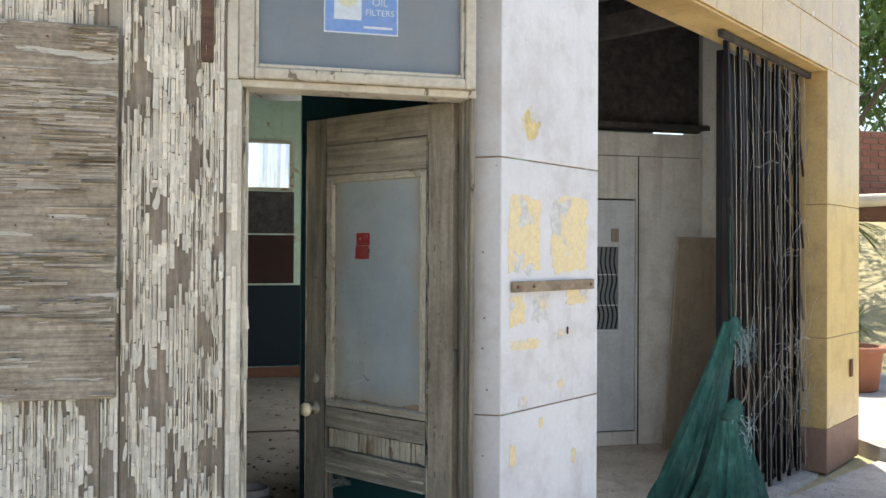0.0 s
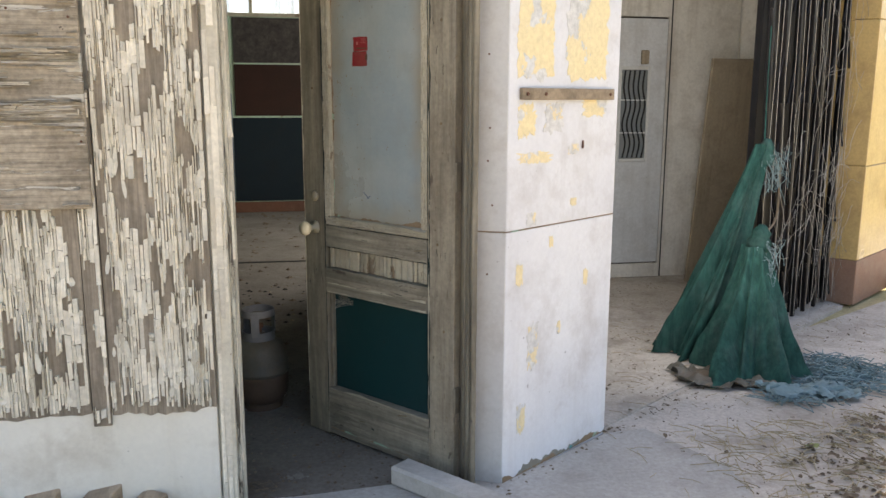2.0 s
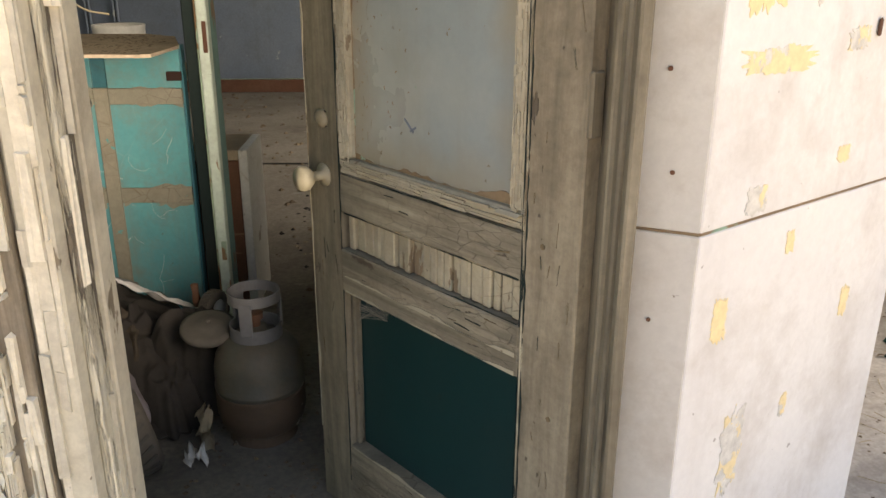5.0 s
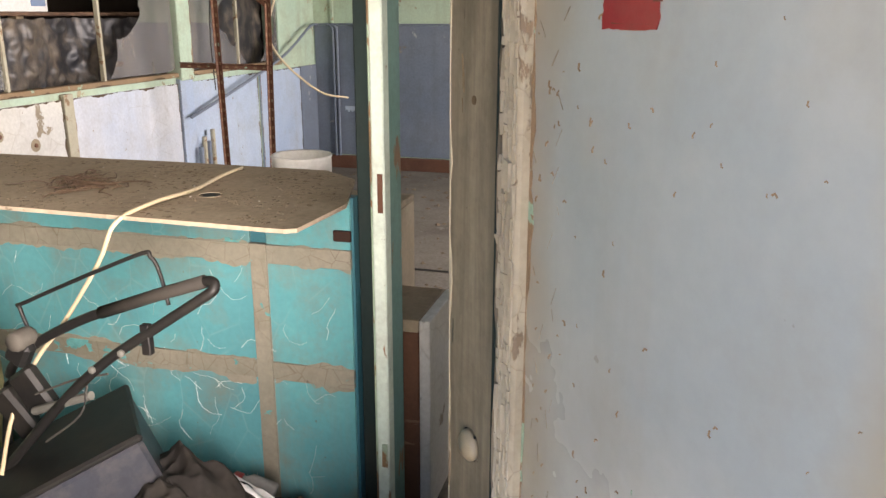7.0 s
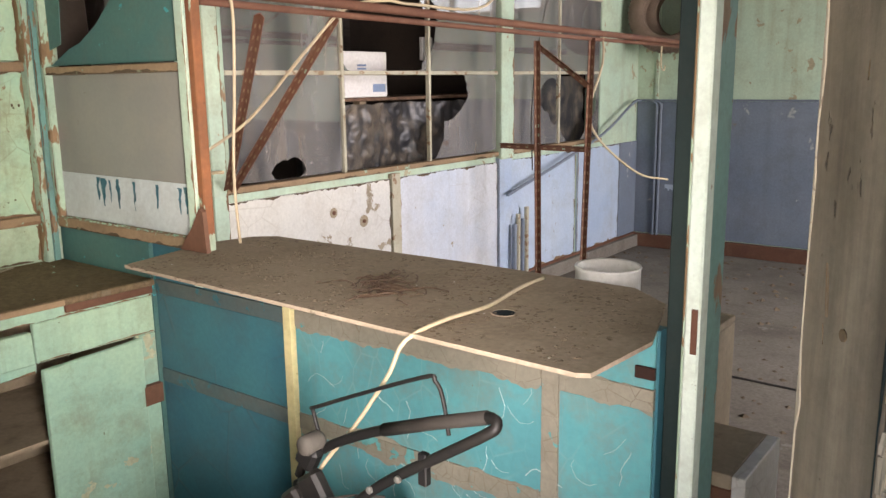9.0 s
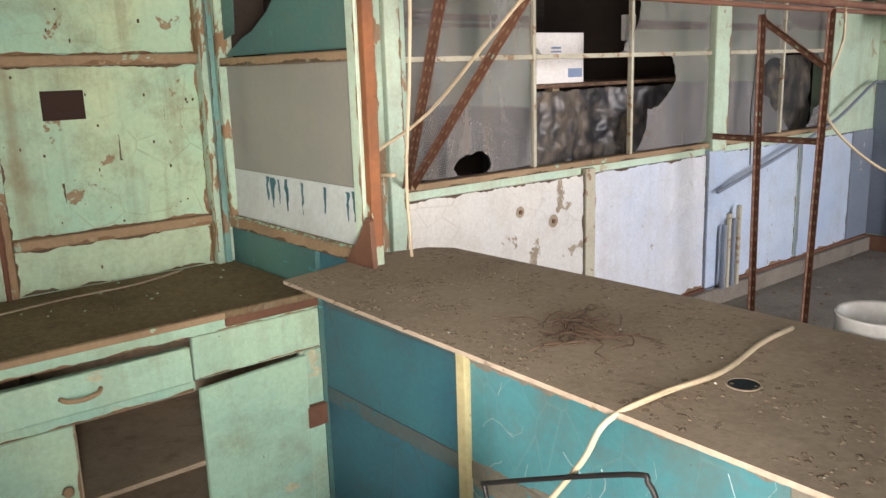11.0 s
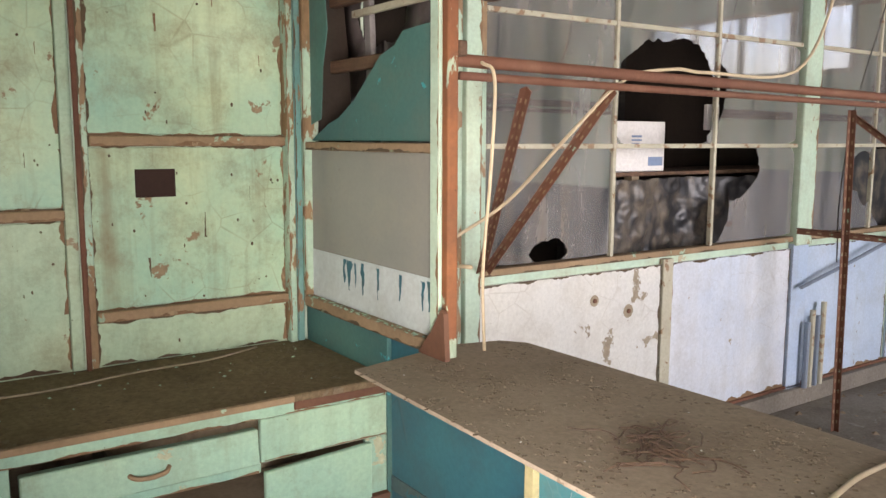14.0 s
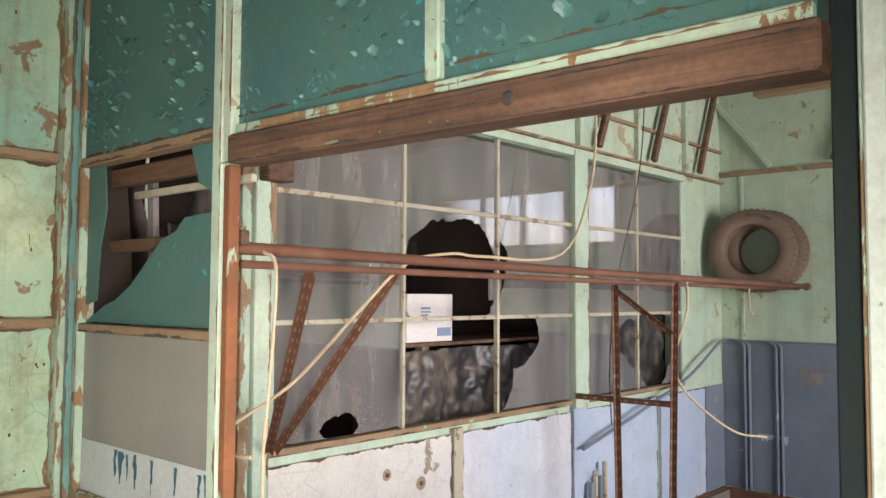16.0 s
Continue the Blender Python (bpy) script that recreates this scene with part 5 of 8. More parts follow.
# The tag's red is taken down to brown-black for the shadow it hangs in.
part("red_tag", boxes((-0.455, -0.405, 4.588, 4.597, 0.925, 0.955, 0.002)), m_brownboard, ct, "red tag, coloured dark for the shadow on it")

# the loose board on top of the counter
outline = [(-2.03, 4.285), (-0.42, 4.235), (-0.395, 4.25), (-0.378, 4.50), (-0.47, 4.80), (-0.60, 4.905), (-1.13, 4.915), (-2.0, 4.885), (-2.07, 4.83), (-2.112, 4.66)]
flap = solid("counter_board", prism(bmesh.new(), outline, 1.040, 1.050), m_dusttop, "thin counter board thick with brown dust", "counter top")

# workshop: window wall
ww = structure("window_2", boxes((-3.05, -2.985, 5.42, 9.52, 1.062, 1.095, 0.004)), m_ledge, "long row of dusty old workshop windows", "window")
ROWS_Z = (1.096, 1.655, 2.255, 2.70)
COLS = ((5.475, 6.275), (6.295, 7.065), (7.085, 7.855), (8.05, 8.745), (8.765, 9.47))
part("frame_post", boxes((-3.08, -2.985, 5.285, 5.34, 0.0, 2.76, 0.004)), m_green_trim, ww)
part("frame_post", boxes((-3.08, -2.965, 5.345, 5.43, 0.0, 2.76, 0.004)), m_upper, ww)
part("frame_post", boxes((-3.03, -2.99, 5.43, 5.474, 1.096, 2.72, 0.004)), m_green_trim, ww)
part("frame_post", boxes((-3.08, -2.96, 7.87, 8.035, 1.04, 2.76, 0.005)), m_upper, ww)
part("frame_post", boxes((-3.08, -2.99, 9.48, 9.52, 1.096, 2.72, 0.004)), m_upper, ww)
part("head", boxes((-3.08, -2.97, 5.345, 9.52, 2.722, 2.775, 0.004)), m_upper, ww)
for y in (6.285, 7.075, 8.755):
    part("glazing_bar", boxes((-3.015, -2.985, y - 0.011, y + 0.011, 1.096, 2.72, 0.003)), m_winbar, ww)
for z in ROWS_Z[1:3]:
    for y0, y1 in ((5.475, 6.273), (6.297, 7.063), (7.087, 7.868), (8.037, 8.743), (8.767, 9.478)):
        part("glazing_bar", boxes((-3.012, -2.988, y0, y1, z - 0.012, z + 0.012, 0.003)), m_winbar, ww)


def px(a, b, d):
    return (-3.0 - d, a, b)


BROKEN = {(0, 0): ((5.86, 1.14), (0.13, 0.10, 0.06, 0.08, 0.12, 0.05, 0.03, 0.05)),
          (1, 1): ((6.66, 1.92), (0.42, 0.37, 0.27, 0.32, 0.40, 0.42, 0.42, 0.42)),
          (2, 1): ((7.085, 1.95), (0.07, 0.13, 0.16, 0.1, 0.1, 0.1, 0.18, 0.09)),
          (2, 0): ((7.085, 1.5), (0.42, 0.40, 0.2, 0.2, 0.2, 0.2, 0.45, 0.22)),
          (3, 0): ((8.70, 1.45), (0.1, 0.14, 0.16, 0.20, 0.25, 0.14, 0.2, 0.1)),
          (4, 0): ((9.1, 1.38), (0.33, 0.30, 0.26, 0.40, 0.36, 0.35, 0.3, 0.2))}
for i, (y0, y1) in enumerate(COLS):
    for j in range(3):
        z0, z1 = ROWS_Z[j] + 0.010, ROWS_Z[j + 1] - 0.010
        if (i, j) == (1, 0):
            continue
        if (i, j) in BROKEN:
            bm = holed_pane(px, y0, y1, z0, z1, 0.003, *BROKEN[(i, j)])
        else:
            bm = boxes((-3.003, -3.0, y0, y1, z0, z1))
        pn = part("pane", bm, m_pane, ww)
# Second to fourth panels take the bluish daylight into their white.
for y0, y1, mat in ((5.44, 6.67, m_panel_white), (6.76, 7.86, m_panel_mix), (8.04, 9.05, m_panel_blue), (9.10, 9.9, m_panel_blue), (9.92, 10.28, m_dado)):
    part("dado_panel", boxes((-3.011, -2.992, y0, y1, 0.14, 1.02, 0.003)), mat, wl)
part("dado_batten", boxes((-3.011, -2.978, 6.675, 6.755, 0.10, 1.05, 0.003)), m_winbar, wl)
part("dado_batten", boxes((-3.011, -2.975, 7.865, 8.03, 0.10, 1.05, 0.003)), m_panel_blue, wl)
part("skirting", boxes((-3.011, -2.94, 5.44, 10.28, 0.007, 0.12, 0.004)), m_floor, wl)
part("dado_batten", boxes((-3.011, -2.975, 5.44, 10.28, 0.121, 0.139, 0.003)), m_rust, wl)
for y, z, r in ((6.175, 0.876, 0.03), (6.425, 0.795, 0.036)):
    part("stain_spot", lathe(bmesh.new(), [(r, 0.0), (r, 0.001)], 24, pose(-2.9918, y, z, 0, 90)), m_plyboard, wl)
    part("screw", lathe(bmesh.new(), [(0.012, 0.0), (0.012, 0.006), (0.004, 0.008)], 12, pose(-2.990, y, z, 0, 90)), m_rust, wl)
for i, (y0, y1) in enumerate(((5.44, 6.67), (6.76, 7.86), (8.04, 9.05), (9.10, 9.9))):
    ragged(wl, (-2.992, y1, 1.02), (0, -1, 0), (0, 0, -1), y1 - y0, 0.035, 110 + i, m_grime)
    ragged(wl, (-2.992, y0, 0.14), Y, Z, y1 - y0, 0.05, 120 + i, m_bare)
    ragged(wl, (-2.992, y0, 1.02), (0, 0, -1), Y, 0.88, 0.022, 130 + i, m_bare)
    ragged(wl, (-2.992, y1, 0.14), Z, (0, -1, 0), 0.88, 0.026, 140 + i, m_grime)
ragged(wl, (-2.975, 7.866, 0.12), Z, Y, 0.9, 0.05, 150, m_bare)
ragged(ww, (-2.985, 5.43, 1.064), Y, Z, 4.05, 0.026, 151, m_grime)
ragged(ww, (-2.96, 8.03, 1.05), Z, (0, -1, 0), 1.65, 0.04, 152, m_bare)
ragged(ww, (-2.965, 5.428, 0.1), Z, (0, -1, 0), 2.6, 0.03, 153, m_bare)
ragged(wl, (-2.965, 5.41, 2.779), Y, Z, 4.8, 0.022, 154, m_grime)
# upper truss of the workshop's long wall
for y in (7.95, 8.75, 9.55):
    part("upper_stud", boxes((-3.011, -2.97, y, y + 0.045, 2.80, 3.60, 0.003)), m_upper, wl)
part("upper_rail", boxes((-3.011, -2.975, 5.4, 10.28, 3.05, 3.075, 0.003)), m_ledge, wl)
part("upper_rail", boxes((-3.011, -2.965, 5.4, 10.28, 2.778, 2.80, 0.003)), m_ledge, wl)
for y in (8.15, 8.95, 9.75):
    bm = bmesh.new()
    box(bm, -0.02, 0.02, -0.025, 0.025, 0, 0.78, 0.003, pose(-2.95, y, 2.82, -24))
    part("brace", bm, m_beam, wl)

# workshop: back wall
wb = structure("wall_north", boxes((-3.2, -1.95, 10.3, 10.42, 0.0, 3.75), (0.40, 3.2, 10.3, 10.42, 0.0, 3.75), (-1.95, 0.40, 10.3, 10.42, 0.0, 2.30), (-1.95, 0.40, 10.3, 10.42, 2.88, 3.75)), m_upper, "workshop back wall, pale green over slate blue", "wall")
part("dado", boxes((-3.0, -0.5, 10.288, 10.2995, 0.14, 1.39)), m_dado, wb, "slate blue lower wall")
# This half of the dado is darkened to carry the room's gloom.
part("dado", boxes((-0.495, 3.0, 10.288, 10.2995, 0.14, 1.126)), m_dado_dark, wb, "teal lower wall, darkened for the dim room")
part("dado_rail", boxes((-3.0, -0.5, 10.28, 10.2995, 1.392, 1.41, 0.003)), m_dado, wb)
part("skirting", boxes((-3.0, 3.0, 10.25, 10.2995, 0.007, 0.13, 0.004)), m_rust, wb)
part("rail", boxes((-3.0, -1.98, 10.27, 10.2995, 2.84, 2.88, 0.004)), m_ledge, wb)
part("batten", boxes((-2.83, -2.80, 10.285, 10.2995, 1.41, 2.84, 0.003)), m_upper, wb)
for x in (-2.80, -2.76, -2.53, -2.49):
    part("conduit", tube(bmesh.new(), smooth_line([(x, 10.27, 0.1), (x, 10.27, 1.25), (x, 10.26, 1.36), (x - 0.06, 10.27, 1.40)], 4), 0.014), m_dado, wb)
for i, (x, z, l, w) in enumerate(((-2.36, 1.20, 0.30, 0.36), (-2.30, 1.16, 0.20, 0.25), (-2.70, 0.62, 0.25, 0.2))):
    ragged(wb, (x, 10.2875, z), (1, 0, 0), (0, 0, -1), l, w, 190 + i, m_rag_grey if i < 2 else m_panel_blue, "worn_patch", -0.0016 - 0.0004 * i)
# Panel colours are kept near-black to stand for the dim far wall.
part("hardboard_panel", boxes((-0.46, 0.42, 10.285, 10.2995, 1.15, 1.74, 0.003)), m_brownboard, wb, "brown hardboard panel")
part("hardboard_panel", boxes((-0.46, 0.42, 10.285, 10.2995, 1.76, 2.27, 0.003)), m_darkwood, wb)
for ang, x in ((38, -2.55), (-20, -2.05)):
    bm = bmesh.new()
    box(bm, -0.02, 0.02, -0.02, 0.02, 0, 0.75, 0.003, pose(x, 10.26, 2.9, 0, -ang))
    part("brace", bm, m_upper if ang > 0 else m_beam, wb)
w3 = structure("window_3", boxes((-1.95, 0.40, 10.27, 10.36, 2.28, 2.32, 0.004), (-1.95, 0.40, 10.27, 10.36, 2.865, 2.90, 0.004), (-1.97, -1.93, 10.27, 10.36, 2.321, 2.864, 0.004), (0.365, 0.42, 10.27, 10.36, 2.321, 2.864, 0.004)), m_winbar, "long bright strip of windows high in the back wall", "window")
for x in (-1.36, -0.80, -0.245):
    part("mullion", boxes((x - 0.018, x + 0.018, 10.275, 10.355, 2.321, 2.864, 0.003)), m_winbar, w3)
for x0, x1 in ((-1.929, -1.379), (-1.341, -0.819), (-0.781, -0.264), (-0.226, 0.364)):
    pn = part("pane", boxes((x0, x1, 10.33, 10.333, 2.322, 2.863)), m_bright, w3)
    pn.visible_shadow = False
structure("beam_1", boxes((-2.32, 0.9, 9.3, 9.42, 3.28, 3.42, 0.005)), m_ledge, "dusty cross beam with shreds of lining", "beam")
structure("beam_2", boxes((-3.0, 2.9, 6.9, 7.0, 3.42, 3.58, 0.005)), m_beam, "brown roof tie beam", "beam")
bm = sheet(24, 8, lambda u, v: (-0.6 + 1.5 * u, 6.6 + 0.5 * v, 3.02 - 0.22 * math.sin(math.pi * u) * (0.4 + 0.6 * v) + 0.02 * noise.noise(Vector((6 * u, 5 * v, 0)))))
solid("sagging_ceiling_sheet", bm, m_panel_white, "sagging off-white ceiling sheet over the workshop", "ceiling sheet", smooth=True)
structure("wall_east", boxes((3.0, 3.12, 6.6, 6.75, 0.0, 3.75), (3.0, 3.12, 9.7, 10.4, 0.0, 3.75), (3.0, 3.12, 6.75, 9.7, 2.95, 3.75)), m_upper, "workshop side wall with an open vehicle doorway", "wall")
structure("wall_garage_inner", boxes((0.86, 3.1, 6.201, 6.3, 0.0, 3.75)), m_upper, "pale green wall behind the garage", "wall")

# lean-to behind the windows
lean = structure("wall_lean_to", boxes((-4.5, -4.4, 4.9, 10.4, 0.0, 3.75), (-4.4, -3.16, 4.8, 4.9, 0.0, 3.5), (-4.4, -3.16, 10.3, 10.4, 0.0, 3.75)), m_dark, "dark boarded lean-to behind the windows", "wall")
for y in (6.2, 6.75, 7.2, 7.7):
    part("stud", boxes((-4.4, -4.33, y, y + 0.08, 0.0, 3.4, 0.004)), m_darkwood, lean)
sh = thing("shelf", "rough timber shelf behind the broken window", "shelf")
part("board", boxes((-3.75, -3.24, 6.0, 8.6, 1.485, 1.507, 0.003)), m_beam, sh)
for y in (6.72, 8.3):
    part("bracket", boxes((-3.33, -3.27, y, y + 0.06, 0.0, 1.484, 0.003)), m_timber, sh)
cb = thing("carton", "white cardboard carton standing on the shelf", "box")
part("body", boxes((-3.56, -3.28, 6.60, 7.0, 1.508, 1.79, 0.005)), m_carton, cb)
part("flap_line", boxes((-3.279, -3.2775, 6.60, 7.0, 1.645, 1.65)), m_ledge, cb)
for y0, y1, z0, z1 in ((6.72, 6.80, 1.70, 1.712), (6.72, 6.80, 1.68, 1.69), (6.72, 6.78, 1.66, 1.67), (6.86, 6.98, 1.54, 1.59)):
    part("print_bar", boxes((-3.2795, -3.2775, y0, y1, z0, z1)), m_print, cb)


def plastic_at(u, v):
    y = 6.2 + 1.7 * u
    crease = 0.035 * noise.noise(Vector((y * 7, v * 3.2, 1.0))) + 0.02 * noise.noise(Vector((y * 17, v * 9, 4.0)))
    return (-3.19 + crease + 0.05 * math.sin(9 * u), y, 1.47 - 0.5 * v + 0.015 * noise.noise(Vector((y * 9, 0, 2))))


solid("plastic_sheet", sheet(110, 40, plastic_at), m_plastic, "crumpled black plastic sheet hanging from the shelf", "plastic sheet", smooth=True)
for y, z in ((7.55, 1.75), ):
    solid("light_switch_plate", boxes((-3.45, -3.42, y, y + 0.12, z, z + 0.16, 0.004)), m_carton, "small white plate behind the glass", "plate")
solid("dark_sheet", sheet(30, 20, lambda u, v: (-3.14 + 0.03 * noise.noise(Vector((5 * u, 6 * v, 7))), 8.3 + 1.15 * u, 1.08 + 0.55 * v)), m_plastic, "dark plastic behind the far broken pane", "plastic sheet", smooth=True)


# ---- things: the entrance door ----
DM = pose(0.612, 2.992, 0.012, 0, 0, 129.1)        # x runs from the hinges to the free edge; y points to the hidden side


def dbox(*spec):
    bm = bmesh.new()
    box(bm, spec[0], spec[1], -spec[3], -spec[2], *spec[4:])
    bmesh.ops.transform(bm, matrix=DM, verts=bm.verts)
    return bm


DW, DT = 0.775, 0.042
door = thing("entrance_door", "grey weathered half-glazed entrance door standing open", "door")


def dpart(name, x0, x1, z0, z1, mat, y0=0.0, y1=DT, bev=0.003, label="", parent=None):
    bm = bmesh.new()
    box(bm, x0, x1, -y1, -y0, z0, z1, bev, DM)
    return part(name, bm, mat, parent or door, label)


dpart("stile", 0.0, 0.118, 0.0, 2.06, m_door_tan)
dpart("stile", 0.655, DW, 0.0, 2.06, m_door)
dpart("top_rail", 0.1185, 0.6545, 1.945, 2.06, m_door_rail)
dpart("frieze_rail", 0.1185, 0.6545, 1.822, 1.943, m_door_rail, 0.004, 0.038)
dpart("lock_rail", 0.1185, 0.6545, 0.785, 0.872, m_door_rail)
dpart("mid_rail", 0.1185, 0.6545, 0.602, 0.702, m_door_rail, -0.004)
dpart("bottom_rail", 0.1185, 0.6545, 0.005, 0.20, m_door_rail)
bm = bmesh.new()
rnd = random.Random(12)
x = 0.125
while x < 0.640:
    w = rnd.uniform(0.016, 0.034)
    box(bm, x, min(0.652, x + w), -0.034, -0.012 + rnd.uniform(-0.004, 0.006), 0.704, 0.783, 0.003)
    x += w + 0.003
bmesh.ops.transform(bm, matrix=DM, verts=bm.verts)
part("split_panel", bm, m_bead, door, "narrow panel split into curling strips")
dpart("glass_pane", 0.155, 0.618, 0.905, 1.79, m_frost, 0.020, 0.026, 0.0, "frosted glass filmed with dust")
for z0, z1, x0, x1 in ((0.873, 0.905, 0.1185, 0.6545), (1.79, 1.821, 0.1185, 0.6545)):
    dpart("bead", x0, x1, z0, z1, m_bead, 0.003, 0.03, 0.006)
dpart("bead", 0.1185, 0.155, 0.906, 1.789, m_bead, 0.003, 0.03, 0.006)
dpart("bead", 0.618, 0.6545, 0.906, 1.789, m_bead, 0.003, 0.03, 0.006)
m_crackle = surf("crackled_cream_bead_paint", (0.55, 0.50, 0.385), (0.45, 0.40, 0.30), (0.20, 0.15, 0.10), 0.5, rough=0.6, bump=0.4, mottle=0.3)
island_tone(m_crackle, 0.86, 1.05)
for x0, x1, sd in ((0.1195, 0.154, 71), (0.619, 0.6535, 72)):
    split_skin(lambda u, v, d: DM @ Vector((u, -0.003 + d, v)), x0, x1, 0.885, 1.81, sd, 0.34, (0.006, 0.012), (0.008, 0.03), m_crackle, door, "crackled cream paint on the bead", 0.55)
for z0, z1, sd in ((0.875, 0.903, 73), (1.792, 1.819, 74)):
    split_skin(lambda u, v, d: DM @ Vector((v, -0.003 + d, u)), z0, z1, 0.125, 0.65, sd, 0.22, (0.006, 0.012), (0.015, 0.07), m_crackle, door, "crackled cream paint on the bead", 0.9)
dpart("lower_panel", 0.119, 0.654, 0.201, 0.601, m_teal_glass, 0.036, 0.041, 0.0, "dark teal lower panel")
for x0, x1, z0, z1 in ((0.119, 0.135, 0.201, 0.60), (0.638, 0.654, 0.201, 0.60)):
    dpart("inner_bead", x0, x1, z0, z1, m_door, 0.015, 0.0355, 0.003)
lock = dpart("escutcheon", 0.692, 0.722, 0.965, 1.0, m_darkmetal, -0.004, -0.0005, 0.002)
bm = bmesh.new()
lathe(bm, [(0.0, 0.0), (0.026, 0.0), (0.026, 0.004), (0.011, 0.008), (0.010, 0.030), (0.018, 0.036), (0.026, 0.046), (0.028, 0.056), (0.024, 0.066), (0.0, 0.069)], 28, DM @ pose(0.710, 0.0005, 0.858, -90))
part("knob", bm, m_porcelain, door, "cream porcelain knob", True)
bm = bmesh.new()
lathe(bm, [(0.0, 0.0), (0.020, 0.0), (0.020, 0.006), (0.014, 0.012), (0.0, 0.013)], 24, DM @ pose(0.707, 0.0005, 0.982, -90))
part("lock_cylinder", bm, m_porcelain, door, "worn lock cylinder", True)
for z in (0.25, 1.05, 1.80):
    dpart("hinge", -0.006, 0.004, z, z + 0.1, m_door, 0.001, 0.03)


def dragged(x, z, along, across, length, width, depth, seed, material, name="dirt_edge"):
    rot = DM.to_3x3()
    return ragged(door, DM @ Vector((x, depth, z)), rot @ Vector(along), rot @ Vector(across), length, width, seed, material, name)


dragged(0.617, 0.907, (-1, 0, 0), (0, 0, 1), 0.46, 0.035, -0.0195, 201, m_ledge)
dragged(0.618, 1.788, (0, 0, -1), (-1, 0, 0), 0.88, 0.018, -0.0195, 202, m_ledge)
dragged(0.156, 0.907, (0, 0, 1), (1, 0, 0), 0.88, 0.012, -0.0195, 203, m_ledge)
for i, (x, z0, l, w, mat) in enumerate(((0.121, 0.25, 1.7, 0.012, m_post_dark), (0.117, 0.3, 1.4, 0.014, m_bead), (0.655, 0.1, 1.9, 0.010, m_post_dark), (0.772, 0.2, 1.7, 0.014, m_bead))):
    dragged(x, z0 + l, (0, 0, -1), (-1, 0, 0), l, w, 0.0005, 210 + i, mat, "split" if mat is m_post_dark else "paint_rag")
for i, (z, mat) in enumerate(((0.872, m_post_dark), (0.785, m_post_dark), (0.702, m_post_dark), (0.604, m_bead), (0.20, m_bead), (1.945, m_post_dark), (0.03, m_ledge), (0.64, m_bead))):
    dragged(0.64, z, (-1, 0, 0), (0, 0, 1), 0.515, 0.008 if mat is m_post_dark else 0.018, 0.0048 if z < 0.7 and z > 0.59 else 0.0008, 220 + i, mat, "split" if mat is m_post_dark else "paint_rag")
for x, z in ((0.06, 1.28), (0.075, 0.86), (0.06, 1.62), (0.71, 1.4), (0.045, 0.55)):
    part("knot", lathe(bmesh.new(), [(0.005, 0.0), (0.005, 0.001), (0.003, 0.0012)], 12, DM @ pose(x, 0.0005, z, -90)), m_benchtop, door)
rnd = random.Random(88)
for i in range(46):
    x, z = rnd.choice((rnd.uniform(0.012, 0.105), rnd.uniform(0.012, 0.105), rnd.uniform(0.665, 0.765))), rnd.uniform(0.1, 2.0)
    dragged(x, z, Vector((rnd.uniform(-0.25, 0.25), 0, 1)).normalized(), (-1, 0, 0), rnd.uniform(0.012, 0.05), rnd.uniform(0.004, 0.011), 0.0008, 400 + i, m_post_dark if i % 3 == 0 else m_benchtop, "gouge")
for i in range(26):
    x, z = rnd.uniform(0.15, 0.62), rnd.choice((rnd.uniform(0.61, 0.69), rnd.uniform(0.79, 0.865), rnd.uniform(0.02, 0.19), rnd.uniform(1.83, 2.05)))
    dragged(x, z, Vector((-1, 0, rnd.uniform(-0.2, 0.2))).normalized(), (0, 0, 1), rnd.uniform(0.012, 0.05), rnd.uniform(0.003, 0.008), 0.0052 if 0.6 < z < 0.705 else 0.0008, 450 + i, m_post_dark if i % 2 == 0 else m_benchtop, "gouge")
dragged(0.112, 1.92, (0, 0, -1), (-1, 0, 0), 1.75, 0.010, 0.0009, 480, m_post_dark, "split")
rs = thing("red_sticker", "torn faded red sticker on the door glass", "sticker")
for z0, z1, x0, x1, sd in ((1.478, 1.532, 0.430, 0.504, 2), (1.533, 1.584, 0.426, 0.498, 5)):
    bm = bmesh.new()
    ring = []
    for k in range(48):
        w = 2 * math.pi * k / 48
        cw, sw = math.cos(w), math.sin(w)
        q = (1 / max(abs(cw), abs(sw))) ** 0.93 * (1 + 0.07 * noise.noise(Vector((3 * cw, 3 * sw, sd))) + 0.05 * noise.noise(Vector((9 * cw, 9 * sw, sd))))
        ring.append((0.5 * (x0 + x1) + 0.5 * (x1 - x0) * cw * q, 0.5 * (z0 + z1) + 0.5 * (z1 - z0) * sw * min(q, 1.0 / max(abs(sw), 0.05))))
    fa, fb = [bm.verts.new(DM @ Vector((x, -0.0185, z))) for x, z in ring], [bm.verts.new(DM @ Vector((x, -0.0195, z))) for x, z in ring]
    bm.faces.new(fa)
    for k in range(48):
        bm.faces.new((fa[k], fb[k], fb[(k + 1) % 48], fa[(k + 1) % 48]))
    part("sheet", bm, m_red, rs)
for k in range(5):
    bm = bmesh.new()
    box(bm, 0.434, 0.458 + 0.003 * (k % 2), -0.0184, -0.0178, 1.560 + 0.004 * k, 1.561 + 0.004 * k, 0.0, DM)
    part("print_bar", bm, m_pink, rs)
bm = bmesh.new()
box(bm, 0.474, 0.482, -0.0184, -0.0178, 1.556, 1.566, 0.0, DM @ Matrix.Translation((0, 0, 0)))
part("print_mark", bm, m_pink, rs, "small pale printed mark")
